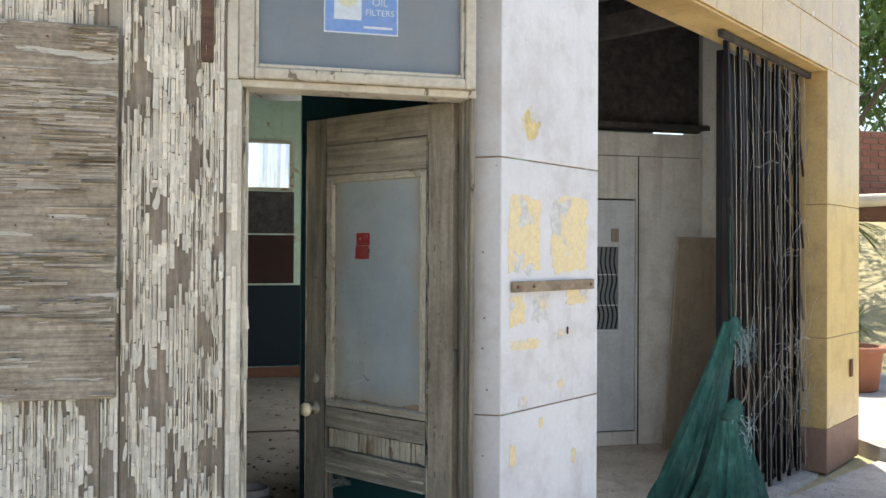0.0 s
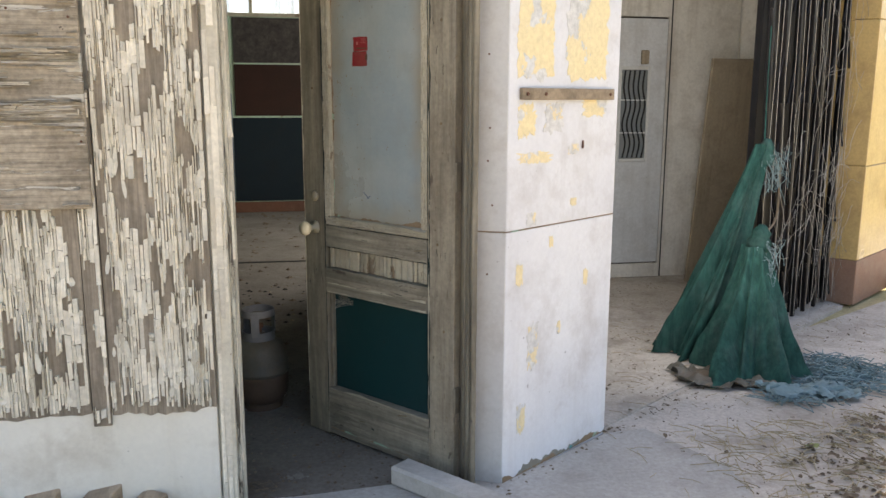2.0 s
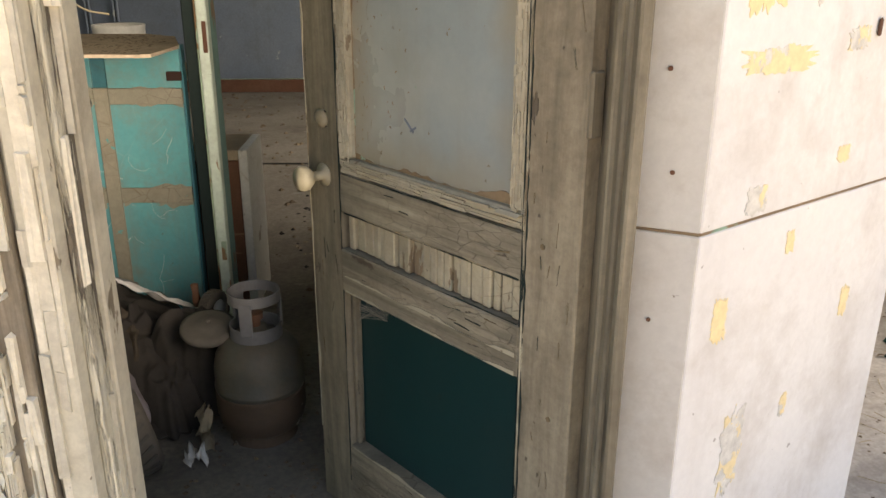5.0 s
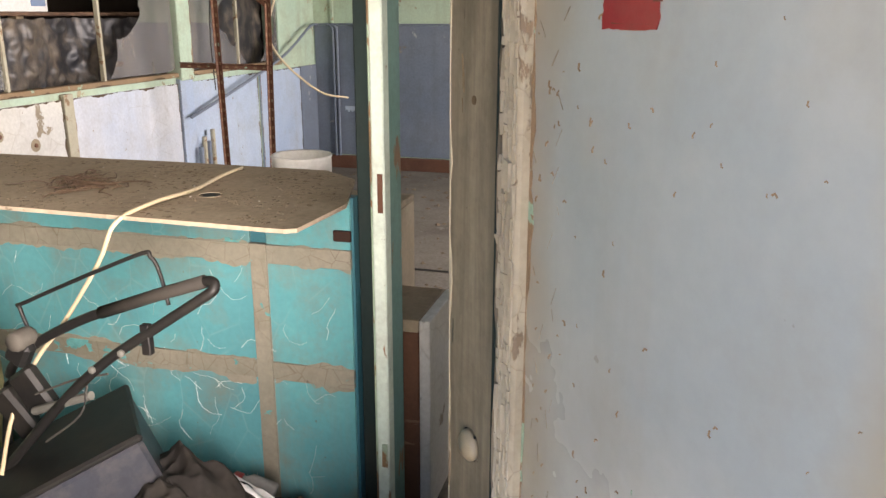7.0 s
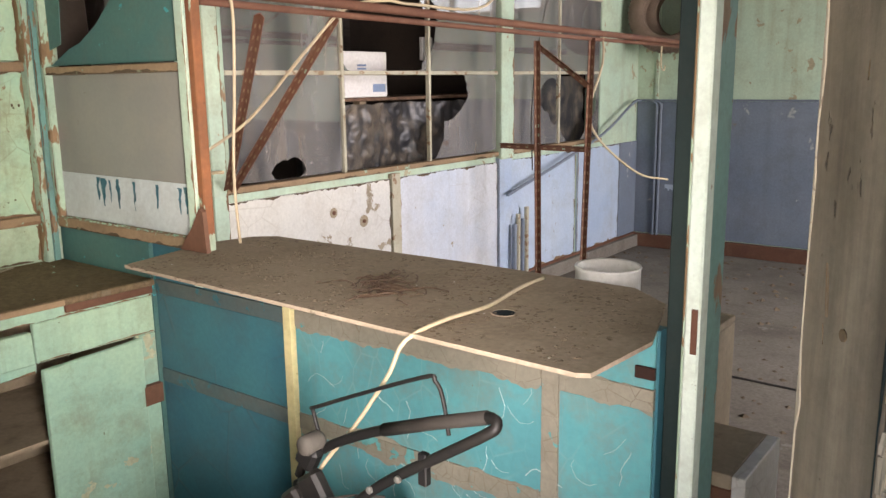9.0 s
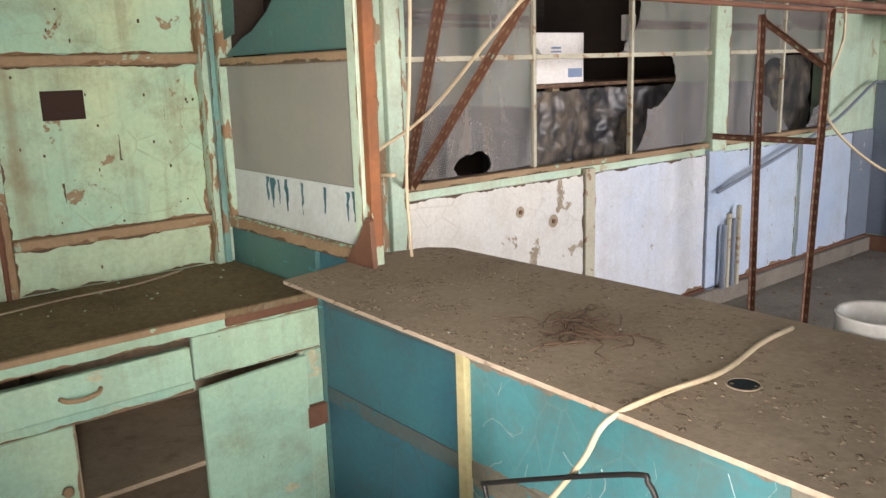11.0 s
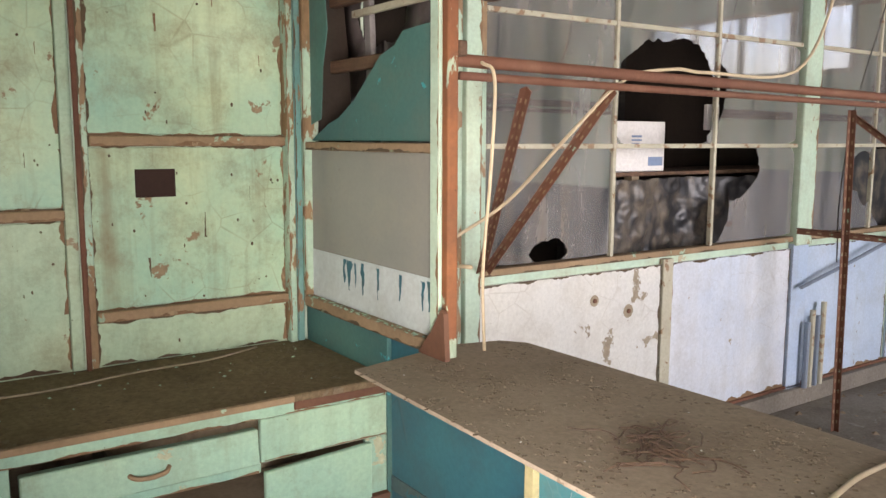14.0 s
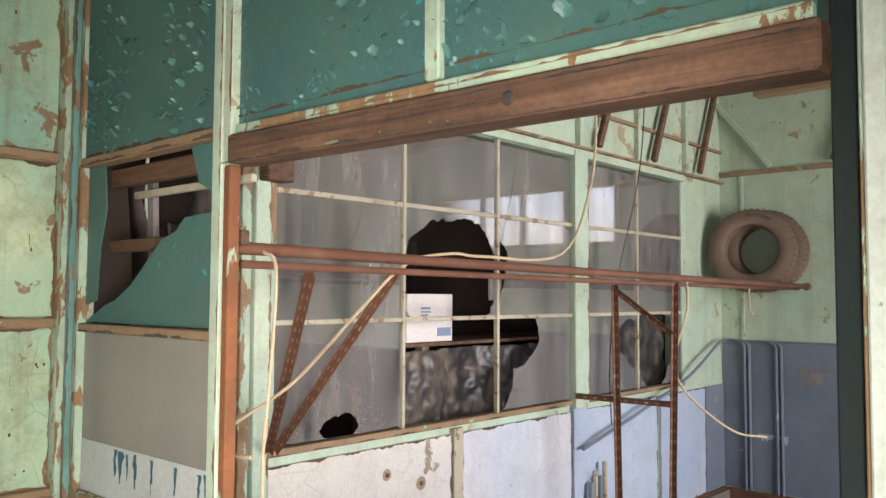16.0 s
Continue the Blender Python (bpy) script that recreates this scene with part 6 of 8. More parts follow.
for i, (x, z, l, w) in enumerate(((0.500, 1.530, 0.07, 0.012), (0.480, 1.540, 0.05, 0.010), (0.437, 1.50, 0.012, 0.05), (0.436, 1.57, 0.012, 0.03), (0.49, 1.483, 0.05, 0.008))):
    rot = DM.to_3x3()
    ragged(rs, DM @ Vector((x, -0.0183, z)), rot @ Vector((-1, 0, 0)), rot @ Vector((0, 0, 1)), l, w, 500 + i, m_redwood, "worn_spot", 0.0006)
for i in range(30):
    z = 0.93 + 0.028 * i + 0.01 * math.sin(5 * i)
    dragged(0.612 - 0.05 * abs(math.sin(2.3 * i)), z, Vector((math.sin(3.1 * i), 0, 1)).normalized(), (-1, 0, 0), 0.008 + 0.014 * abs(math.sin(1.7 * i)), 0.003, -0.0195, 520 + i, m_plyboard, "dirt_mark")
bm = bmesh.new()
rnd = random.Random(77)
for _ in range(110):
    x, z, s = rnd.uniform(0.16, 0.61), rnd.uniform(0.92, 1.78), rnd.uniform(0.0004, 0.0011)
    if rnd.random() < 0.5:
        x = rnd.choice((rnd.gauss(0.60, 0.02), rnd.gauss(0.50, 0.05)))
    w = rnd.uniform(0, 3.14)
    tube(bm, [DM @ Vector((x, -0.0195, z)), DM @ Vector((x + 3 * s * math.cos(w), -0.0195, z + 3 * s * math.sin(w))), DM @ Vector((x + 5 * s * math.cos(w + 0.7), -0.0195, z + 7 * s * math.sin(w + 0.7)))], s, 4)
tagged(part("dirt_fleck", bm, m_ledge, door, "brown flecks of dirt on the glass"), kind="stuff")
for x, z, a, l in ((0.43, 0.99, 40, 0.035), (0.42, 1.0, -30, 0.02)):
    bm = bmesh.new()
    box(bm, 0, l, -0.0198, -0.0188, 0, 0.004, 0.0, DM @ pose(x, 0, z, 0, -a, 0))
    part("smear", bm, m_dado, door)
dcw = bmesh.new()
rnd = random.Random(5)
for _ in range(26):
    x, z = rnd.uniform(0.13, 0.2), rnd.uniform(0.53, 0.6)
    tube(dcw, [DM @ Vector((0.58 + rnd.uniform(0, 0.07), -0.03, 0.6)), DM @ Vector((0.60 - rnd.uniform(0, 0.08), -0.02, 0.57 + rnd.uniform(-0.01, 0.01))), DM @ Vector((0.64, -0.03, 0.52 + rnd.uniform(0, 0.05)))], 0.0006, 3)
tagged(part("cobweb", dcw, m_web, door, "grey cobweb in the corner of the panel"), kind="stuff")

# ---- garage gate and its cloth ----
gate = thing("folding_gate", "black folding steel gate pushed aside, dry tendrils in it", "gate")
rnd = random.Random(21)
GS = [2.40 + 0.092 * i for i in range(14)]
bar_meshes = []
for i, s in enumerate(GS):
    lean = 0.10 * (1 - i / 13)
    bm = bmesh.new()
    top, low = fac(s - lean, 0.14 + 0.05 * (i % 2), 2.80), fac(s + lean * 0.6, 0.14 + 0.05 * (i % 2), 0.03)
    d = (top - low).normalized()
    box(bm, -0.014, 0.014, -0.012, 0.012, 0, (top - low).length, 0.003, Matrix.Translation(low) @ Vector((0, 0, 1)).rotation_difference(d).to_matrix().to_4x4() @ pose(0, 0, 0, 0, 0, 34.5))
    part("gate_bar", bm, m_black, gate)
    if i < 13:
        for z in (0.35, 0.85, 1.35, 1.85, 2.35):
            a, b = fac(s - lean * z / 2.8, 0.135, z), fac(s + 0.088 - lean * z / 2.8, 0.135, z + (0.28 if i % 2 else -0.28))
            part("lattice_strap", tube(bmesh.new(), [a, b], 0.008, 5), m_black, gate)
bm = bmesh.new()
box(bm, 2.15, 3.64, 0.10, 0.13, 2.76, 2.80, 0.003, FM)
part("top_track", bm, m_darkwood, gate)
# Added black sheet stands in for the dark seen between the gate bars.
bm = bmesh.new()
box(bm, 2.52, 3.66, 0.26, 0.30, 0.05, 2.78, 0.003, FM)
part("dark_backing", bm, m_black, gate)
bm = bmesh.new()
for _ in range(120):
    s, z = rnd.choice((rnd.uniform(2.45, 3.58), rnd.uniform(3.0, 3.62))), rnd.choice((rnd.uniform(0.0, 0.9), rnd.uniform(0.3, 2.7)))
    p = fac(s, 0.10 - rnd.uniform(0.0, 0.04), z)
    line = [p]
    a = rnd.choice((math.pi / 2, -math.pi / 2, 0.8, 2.3)) + rnd.uniform(-0.5, 0.5)
    for _ in range(5):
        a += rnd.uniform(-0.5, 0.5)
        p = p + (math.cos(a) * FU + Vector((0, 0, math.sin(a))) - FN * rnd.uniform(-0.2, 0.25)) * rnd.uniform(0.03, 0.10)
        if p.z < 0.01 or p.z > 2.75:
            break
        line.append(p)
    if len(line) > 2:
        tube(bm, smooth_line(line, 3), rnd.uniform(0.0008, 0.0017), 4)
# Straight pale threads down the bars imitate the sunlight glints on their edges.
for i, s in enumerate(GS):
    for k in range(1):
        q = [fac(s + rnd.uniform(-0.02, 0.03) - 0.06 * z / 2.8, 0.115, z) for z in (0.05 + 0.3 * k, 0.8, 1.5, 2.2, 2.78)]
        tube(bm, q, 0.0017, 3)
tagged(part("dry_creeper", bm, m_web, gate, "dry grey creeper tendrils and pale glint lines on the bars"), kind="stuff")


def cloth_at(top, top_w, base, spread, seed, folds):
    """A length of cloth gathered at the top and falling in deep folds; spread: its half widths at the foot."""
    def at(u, v):
        w = 2 * math.pi * u
        c = Vector(top).lerp(Vector(base), v ** 0.9)
        k = v ** 1.15
        rx, ry = top_w + (spread[0] - top_w) * k, top_w + (spread[1] - top_w) * k
        wave = w + 0.5 * noise.noise(Vector((1.5 * math.cos(w), 1.5 * math.sin(w), 1.2 * v + seed)))
        fold = 0.62 * math.sin(folds * wave + seed) + 0.30 * math.sin((2 * folds + 1) * wave + 2 * seed + 0.8 * v) + 0.12 * math.sin(23 * w + 3 * seed)
        q = 1 + (0.24 + 0.24 * v) * fold + 0.22 * v * noise.noise(Vector((2 * math.cos(w), 2 * math.sin(w), 2.0 * v + seed))) + 0.03 * noise.noise(Vector((7 * math.cos(w), 7 * math.sin(w), 9 * v + seed)))
        z = c.z + 0.03 * noise.noise(Vector((3 * math.cos(w), 3 * math.sin(w), seed))) * math.sin(math.pi * v)
        return (c.x + rx * q * math.cos(w), c.y + ry * q * math.sin(w), max(0.014, z))
    return at


sc = thing("shade_cloth", "torn green shade cloth hanging bunched from the gate", "cloth")
top = fac(2.19, 0.06, 1.12)
part("hanging_cloth", sheet(150, 60, cloth_at((top.x, top.y, 1.14), 0.040, (2.24, 4.26, 0.01), (0.19, 0.15), 1.0, 6)), m_cloth, sc, "", True)
part("bunched_cloth", sheet(150, 56, cloth_at((2.40, 4.0, 0.64), 0.060, (2.33, 3.87, 0.01), (0.24, 0.20), 3.0, 5)), m_cloth, sc, "", True)
part("tie", tube(bmesh.new(), smooth_line([fac(2.26, 0.10, 1.75), fac(2.22, 0.08, 1.45), (top.x, top.y, 1.12)], 5), 0.0035, 6), m_cloth, sc)
part("tie", tube(bmesh.new(), smooth_line([(2.42, 4.0, 0.68), fac(2.32, 0.02, 0.74), fac(2.52, 0.1, 1.0)], 5), 0.006, 6), m_debris, sc, "dry stick through the knot")
for kx, ky, kz, kr in ((2.41, 4.0, 0.60, 0.062), (top.x, top.y, 1.02, 0.050)):
    part("knot", lathe(bmesh.new(), [(0.3 * kr, 0.0), (0.9 * kr, 0.02), (kr, 0.06), (0.7 * kr, 0.09), (0.8 * kr, 0.11), (0.25 * kr, 0.15)], 18, pose(kx, ky, kz, 6, 5, 0)), m_cloth, sc, "", True)
bm = bmesh.new()
for cx, cy, cz, n in ((top.x + 0.04, top.y - 0.03, 1.02, 60), (2.44, 3.95, 0.58, 40)):
    for _ in range(n):
        p = Vector((cx + rnd.uniform(-0.05, 0.05), cy + rnd.uniform(-0.03, 0.02), cz + rnd.uniform(-0.1, 0.1)))
        tube(bm, smooth_line([p, p + Vector((rnd.uniform(-0.03, 0.04), rnd.uniform(-0.03, 0), rnd.uniform(-0.04, 0.02))), p + Vector((rnd.uniform(-0.03, 0.05), rnd.uniform(-0.03, 0), rnd.uniform(-0.10, -0.02)))], 3), 0.0014, 3)
tagged(part("frayed_threads", bm, m_cloth_pale, sc, "pale frayed threads round the knots"), kind="stuff")
bm = bmesh.new()
for _ in range(520):
    a, r = rnd.uniform(-1.9, 0.9), rnd.uniform(0.24, 0.56)
    p = Vector((2.38 + r * math.cos(a) * 1.15, 3.80 + r * math.sin(a) * 0.62, 0.012))
    line = [p]
    b = rnd.uniform(0, 2 * math.pi)
    for _ in range(3):
        b += rnd.uniform(-0.8, 0.8)
        p = p + Vector((0.05 * math.cos(b), 0.05 * math.sin(b), 0))
        line.append(Vector((p.x, p.y, 0.012 + rnd.uniform(0, 0.02))))
    tube(bm, line, 0.0030, 3)
tagged(part("frayed_threads", bm, m_cloth_pale, sc, "pale frayed threads on the ground"), kind="stuff")
hem = lambda x0, y0, wx, wy, sd: sheet(50, 24, lambda u, v: (x0 + wx * u + 0.07 * noise.noise(Vector((3 * u, 4 * v, sd))), y0 + wy * v - 0.10 * u + 0.06 * noise.noise(Vector((4 * u, 3 * v, sd + 3))), 0.016 + 0.05 * abs(noise.noise(Vector((5 * u + 2 * v, 4 * v, sd)))) + 0.02 * abs(noise.noise(Vector((13 * u, 11 * v, sd))))))
part("trailing_hem", hem(2.25, 3.52, 0.40, 0.16, 1), m_cloth_pale, sc, "pale trailing hem", True)
solid("flat_rag", hem(1.93, 3.72, 0.42, 0.26, 7), m_gas, "grey flat rag lying beside the shade cloth", "rags", smooth=True)



# ---- ground litter ----
def litter(count, x0, x1, y0, y1, seed, length=(0.02, 0.10), rad=0.0016, keep=None):
    bm = bmesh.new()
    r = random.Random(seed)
    for _ in range(count):
        x, y, a, l = r.uniform(x0, x1), r.uniform(y0, y1), r.uniform(0, math.pi), r.uniform(*length)
        if keep and not keep(x, y):
            continue
        d = Vector((math.cos(a), math.sin(a), 0)) * l
        p = Vector((x, y, 0.014 + rad))
        tube(bm, [p, p + 0.5 * d + Vector((0.01 * r.uniform(-1, 1), 0.01 * r.uniform(-1, 1), 0.004)), p + d], rad, 3)
    return bm


def crumbs(count, x0, x1, y0, y1, z, seed, size=(0.003, 0.012), keep=None, tall=1.0):
    bm = bmesh.new()
    r = random.Random(seed)
    for _ in range(count):
        x, y, s = r.uniform(x0, x1), r.uniform(y0, y1), r.uniform(*size)
        if keep and not keep(x, y):
            continue
        v = [bm.verts.new((x + s * math.cos(w) * r.uniform(0.6, 1.2), y + s * math.sin(w) * r.uniform(0.6, 1.2), z)) for w in (0, 1.6, 3.1, 4.7)]
        t = bm.verts.new((x, y, z + tall * s * r.uniform(0.3, 0.8)))
        for i in range(4):
            bm.faces.new((v[i], v[(i + 1) % 4], t))
    return bm


def outside(x, y):
    return (y - 2.935) * 0.824 - (x - 0.78) * 0.566 < -0.02 or x > 1.35


tagged(solid("straw_litter", litter(330, 1.3, 3.8, 2.3, 5.0, 1, (0.02, 0.11), 0.0011, outside), m_straw, "dry straw scattered over the yard", "straw"), kind="stuff")
tagged(solid("straw_heap", litter(620, 1.62, 2.8, 2.3, 3.25, 2, (0.03, 0.14), 0.0018), m_straw, "heap of dry grass in the yard", "straw"), kind="stuff")
tagged(solid("leaf_litter", crumbs(3000, 1.2, 3.8, 2.4, 5.9, 0.008, 3, (0.0015, 0.007), lambda x, y: outside(x, y) and noise.noise(Vector((x * 3, y * 3, 6))) > -0.05), m_debris, "brown leaf crumbs over the concrete", "litter"), kind="stuff")
tagged(solid("floor_dirt", crumbs(700, -0.25, 0.6, 2.9, 4.4, 0.006, 4, (0.002, 0.010)), m_debris, "dirt and crumbs inside the doorway", "litter"), kind="stuff")
tagged(solid("workshop_dirt", crumbs(900, -2.9, 1.5, 4.8, 10.1, 0.006, 8, (0.006, 0.03)), m_debris, "dirt and crumbs on the workshop floor", "litter"), kind="stuff")
tagged(solid("pier_foot_litter", crumbs(300, 0.66, 1.4, 2.8, 3.35, 0.012, 5, (0.003, 0.012), lambda x, y: -0.07 < (y - 2.935) * 0.824 - (x - 0.78) * 0.566 < 0.0), m_debris, "dirt gathered along the pier's foot", "litter"), kind="stuff")
tagged(solid("jamb_foot_litter", litter(160, -0.2, -0.02, 2.84, 3.1, 6, (0.01, 0.05), 0.001), m_debris, "dry grass and dirt at the jamb's foot", "litter"), kind="stuff")

tagged(solid("joint_litter", litter(260, 1.3, 2.5, 3.2, 4.2, 23, (0.01, 0.06), 0.0016, lambda x, y: abs((y - 3.30) - 0.62 * (x - 1.33)) < 0.035 + 0.02 * math.sin(9 * x)), m_debris, "dry stalks along the concrete joint", "litter"), kind="stuff")
tagged(solid("joint_dirt", crumbs(500, 1.3, 2.5, 3.2, 4.2, 0.008, 24, (0.003, 0.010), lambda x, y: abs((y - 3.30) - 0.62 * (x - 1.33)) < 0.03), m_debris, "dirt along the concrete joint", "litter"), kind="stuff")
def leaves(count, x0, x1, y0, y1, seed, size=(0.012, 0.032), keep=None):
    """Dry curled leaves lying about."""
    bm = bmesh.new()
    r = random.Random(seed)
    for _ in range(count):
        x, y, s, a = r.uniform(x0, x1), r.uniform(y0, y1), r.uniform(*size), r.uniform(0, 6.28)
        if keep and not keep(x, y):
            continue
        u, w = Vector((math.cos(a), math.sin(a), 0)), Vector((-math.sin(a), math.cos(a), 0))
        rows = []
        for j in range(4):
            t = j / 3
            k = s * (0.08 + 0.5 * math.sin(math.pi * (0.06 + 0.88 * t)))
            p = Vector((x, y, 0.016)) + u * s * 2 * (t - 0.5) + Vector((0, 0, s * r.uniform(0.05, 0.5)))
            rows.append([bm.verts.new(p - w * k + Vector((0, 0, 0.5 * k * r.random()))), bm.verts.new(p), bm.verts.new(p + w * k + Vector((0, 0, 0.6 * k * r.random())))])
        for m, n in zip(rows, rows[1:]):
            for i in range(2):
                bm.faces.new((m[i], m[i + 1], n[i + 1], n[i]))
    return bm


def weedy(x, y):
    return x > 1.72 + 0.35 * math.sin(5 * y) * 0.4 and (x - 1.7) * 0.5 + (3.0 - y) > 0.15


tagged(solid("dry_leaves", leaves(230, 1.70, 3.4, 2.3, 3.5, 41, keep=weedy), m_debris, "curled brown leaves on the yard's edge", "leaves"), kind="stuff")
tagged(solid("yellowed_leaves", leaves(26, 1.75, 3.2, 2.4, 3.4, 42, (0.015, 0.035), weedy), m_spike, "yellow-green fallen leaves", "leaves"), kind="stuff")
tagged(solid("scattered_leaves", leaves(60, 1.4, 3.4, 3.0, 4.6, 43, (0.008, 0.018), outside), m_debris, "small brown leaves over the concrete", "leaves"), kind="stuff")
tagged(solid("weed_dirt", crumbs(1100, 1.66, 3.4, 2.3, 3.4, 0.004, 44, (0.004, 0.016), weedy), m_debris, "brown soil and leaf crumbs at the yard's edge", "litter"), kind="stuff")
bm = bmesh.new()
box(bm, 0, 0.62, -0.05, 0.05, 0.012, 0.085, 0.010, pose(0.42, 3.03, 0, 0, 0, -51))
solid("concrete_bar", bm, m_concrete_bar, "pale cast concrete bar lying before the door", "concrete block")
bm = bmesh.new()
box(bm, 0, 0.12, -0.04, 0.04, 0.0, 0.06, 0.006, pose(-0.20, 2.78, 0, 0, 0, 20))
solid("concrete_lump", bm, m_concrete_bar, "small pale concrete lump by the wall", "concrete block")
for i, (x, y, l, w, h, a, tilt) in enumerate(((-0.80, 2.70, 0.34, 0.10, 0.07, 68, -24), (-0.69, 2.62, 0.36, 0.09, 0.06, 60, -18), (-0.57, 2.60, 0.34, 0.09, 0.055, 55, -14), (-0.47, 2.60, 0.30, 0.09, 0.05, 57, -9), (-0.98, 2.62, 0.36, 0.11, 0.07, 75, -22))):
    bm = bmesh.new()
    box(bm, 0, l, -w / 2, w / 2, 0, h, 0.004, pose(x, y, 0.0, 0, tilt, a))
    tagged(solid("timber_offcut", bm, m_timber, "grey-brown timber offcut leaning on the wall's foot", "timber"), group="timber offcuts by the wall")
solid("twig", tube(bmesh.new(), smooth_line([(-0.42, 2.80, 0.015), (-0.30, 2.83, 0.03), (-0.18, 2.80, 0.015)], 5), 0.006, 6), m_bark, "dry twig at the wall's foot", "twig")

# ---- office: gas bottle, rags, mower ----
m_collar = surf("dull_grey_collar_paint", (0.16, 0.16, 0.165), (0.12, 0.12, 0.125), (0.10, 0.08, 0.06), 0.4, rough=0.5)
gas = thing("gas_bottle", "small grey gas bottle with flaking paint", "gas bottle")
GX, GY = -0.085, 3.90
part("body", lathe(bmesh.new(), [(0.085, 0.02), (0.112, 0.045), (0.124, 0.09), (0.1245, 0.165), (0.127, 0.168), (0.127, 0.172), (0.1245, 0.175), (0.1245, 0.225), (0.118, 0.262), (0.100, 0.292), (0.068, 0.314), (0.030, 0.322), (0.028, 0.34)], 44, pose(GX, GY, 0.006)), m_gas, gas, "", True)
part("rust_band", lathe(bmesh.new(), [(0.0865, 0.022), (0.1135, 0.045), (0.1252, 0.09), (0.1256, 0.150), (0.1250, 0.158)], 44, pose(GX, GY, 0.006)), m_gas_rust, gas, "rusted flaking lower band", True)
part("foot_ring", lathe(bmesh.new(), [(0.092, 0.0), (0.097, 0.0), (0.094, 0.04), (0.088, 0.04)], 32, pose(GX, GY, 0.006)), m_gas_rust, gas)
bm = bmesh.new()
n = 40
for z0, z1, skip in ((0.310, 0.350, ()), (0.418, 0.448, ())):
    lathe(bm, [(0.068, z0), (0.072, z0), (0.072, z1), (0.068, z1), (0.068, z0)], n, pose(GX, GY, 0.006))
for w in (20, 140, 260):
    box(bm, 0.066, 0.0735, -0.018, 0.018, 0.335, 0.43, 0.002, pose(GX, GY, 0.006, 0, 0, w))
part("collar", bm, m_collar, gas, "cut-out steel collar")
part("valve", lathe(bmesh.new(), [(0.014, 0.32), (0.014, 0.36), (0.022, 0.362), (0.022, 0.378), (0.008, 0.38)], 16, pose(GX, GY, 0.006)), m_redwood, gas, "rust-red valve")


def heap(cx, cy, rx, ry, h, seed, rough=0.5, z0=0.006, rise=0.0):
    """A folded heap of cloth: a mound with creases."""
    def at(u, v):
        w, r = 2 * math.pi * u, v
        x, y = cx + rx * r * math.cos(w), cy + ry * r * math.sin(w)
        q = Vector((x, y, seed))
        flow = noise.noise(Vector((x * 3, y * 3, seed + 2))) * 5
        sharp = sum(k * (0.5 - 1.6 * abs(noise.noise(Vector((x * f + 0.3 * flow, y * f * 1.6, seed + f))))) for f, k in ((5, 0.8), (11, 0.55), (24, 0.3)))
        ridge = sharp + 0.2 * math.sin(80 * (x * math.cos(seed + 2) + y * math.sin(seed + 2)) + 2.6 * flow) + 0.4 * math.sin(26 * (x * math.cos(seed) + y * math.sin(seed)) + flow)
        z = z0 + h * (1 - r ** 3.2) * (1 + 0.10 * ridge * rough) + 0.020 * ridge * rough * (1 - r ** 3) + 0.006 * noise.noise(q * 60)
        return (x + 0.02 * ridge * r * math.cos(w + seed), y + 0.02 * ridge * r * math.sin(2 * w + seed), max(z0, z))
    return sheet(130, 54, at)


m_rag_brown = surf("brown_dirty_fabric", (0.050, 0.040, 0.031), (0.075, 0.060, 0.046), (0.035, 0.028, 0.022), 0.5, rough=0.95, spec=0.1, bump=0.6)
m_rag_mauve = surf("mauve_grey_dirty_fabric", (0.24, 0.21, 0.22), (0.17, 0.15, 0.16), (0.08, 0.065, 0.055), 0.5, rough=0.95, spec=0.1)


def mound(x, y):
    return 0.31 * math.exp(-((x + 0.76) / 0.42) ** 2 - ((y - 4.25) / 0.34) ** 2)


def garment(cx, cy, rx, ry, turn, lift, seed, folds=26.0, deep=0.040):
    """A garment thrown on the heap: a ragged sheet that follows the mound and falls in sharp folds."""
    ct0, st0 = math.cos(turn), math.sin(turn)

    def at(u, v):
        w = 2 * math.pi * u
        edge = 1 + 0.28 * noise.noise(Vector((1.6 * math.cos(w), 1.6 * math.sin(w), seed))) + 0.10 * noise.noise(Vector((5 * math.cos(w), 5 * math.sin(w), seed)))
        p, q = rx * v * edge * math.cos(w), ry * v * edge * math.sin(w)
        x, y = cx + p * ct0 - q * st0, cy + p * st0 + q * ct0
        warp = 2.2 * noise.noise(Vector((x * 4, y * 4, seed))) + 0.8 * noise.noise(Vector((x * 11, y * 11, seed + 1)))
        r1 = (1 - abs(math.sin(0.5 * folds * q + warp))) ** 2
        r2 = (1 - abs(math.sin(0.9 * folds * (0.5 * p + 0.7 * q) + 1.7 * warp + seed))) ** 2
        crumple = 0.5 - abs(noise.noise(Vector((x * 16, y * 16, seed + 3))))
        fall = 1 - v ** 6
        z = mound(x, y) + lift * (1 - v ** 4) + deep * (r1 + 0.5 * r2) * fall + 0.045 * crumple * fall + 0.006 * noise.noise(Vector((x * 50, y * 50, seed)))
        return (x, y, max(0.008, z))
    return sheet(120, 44, at)


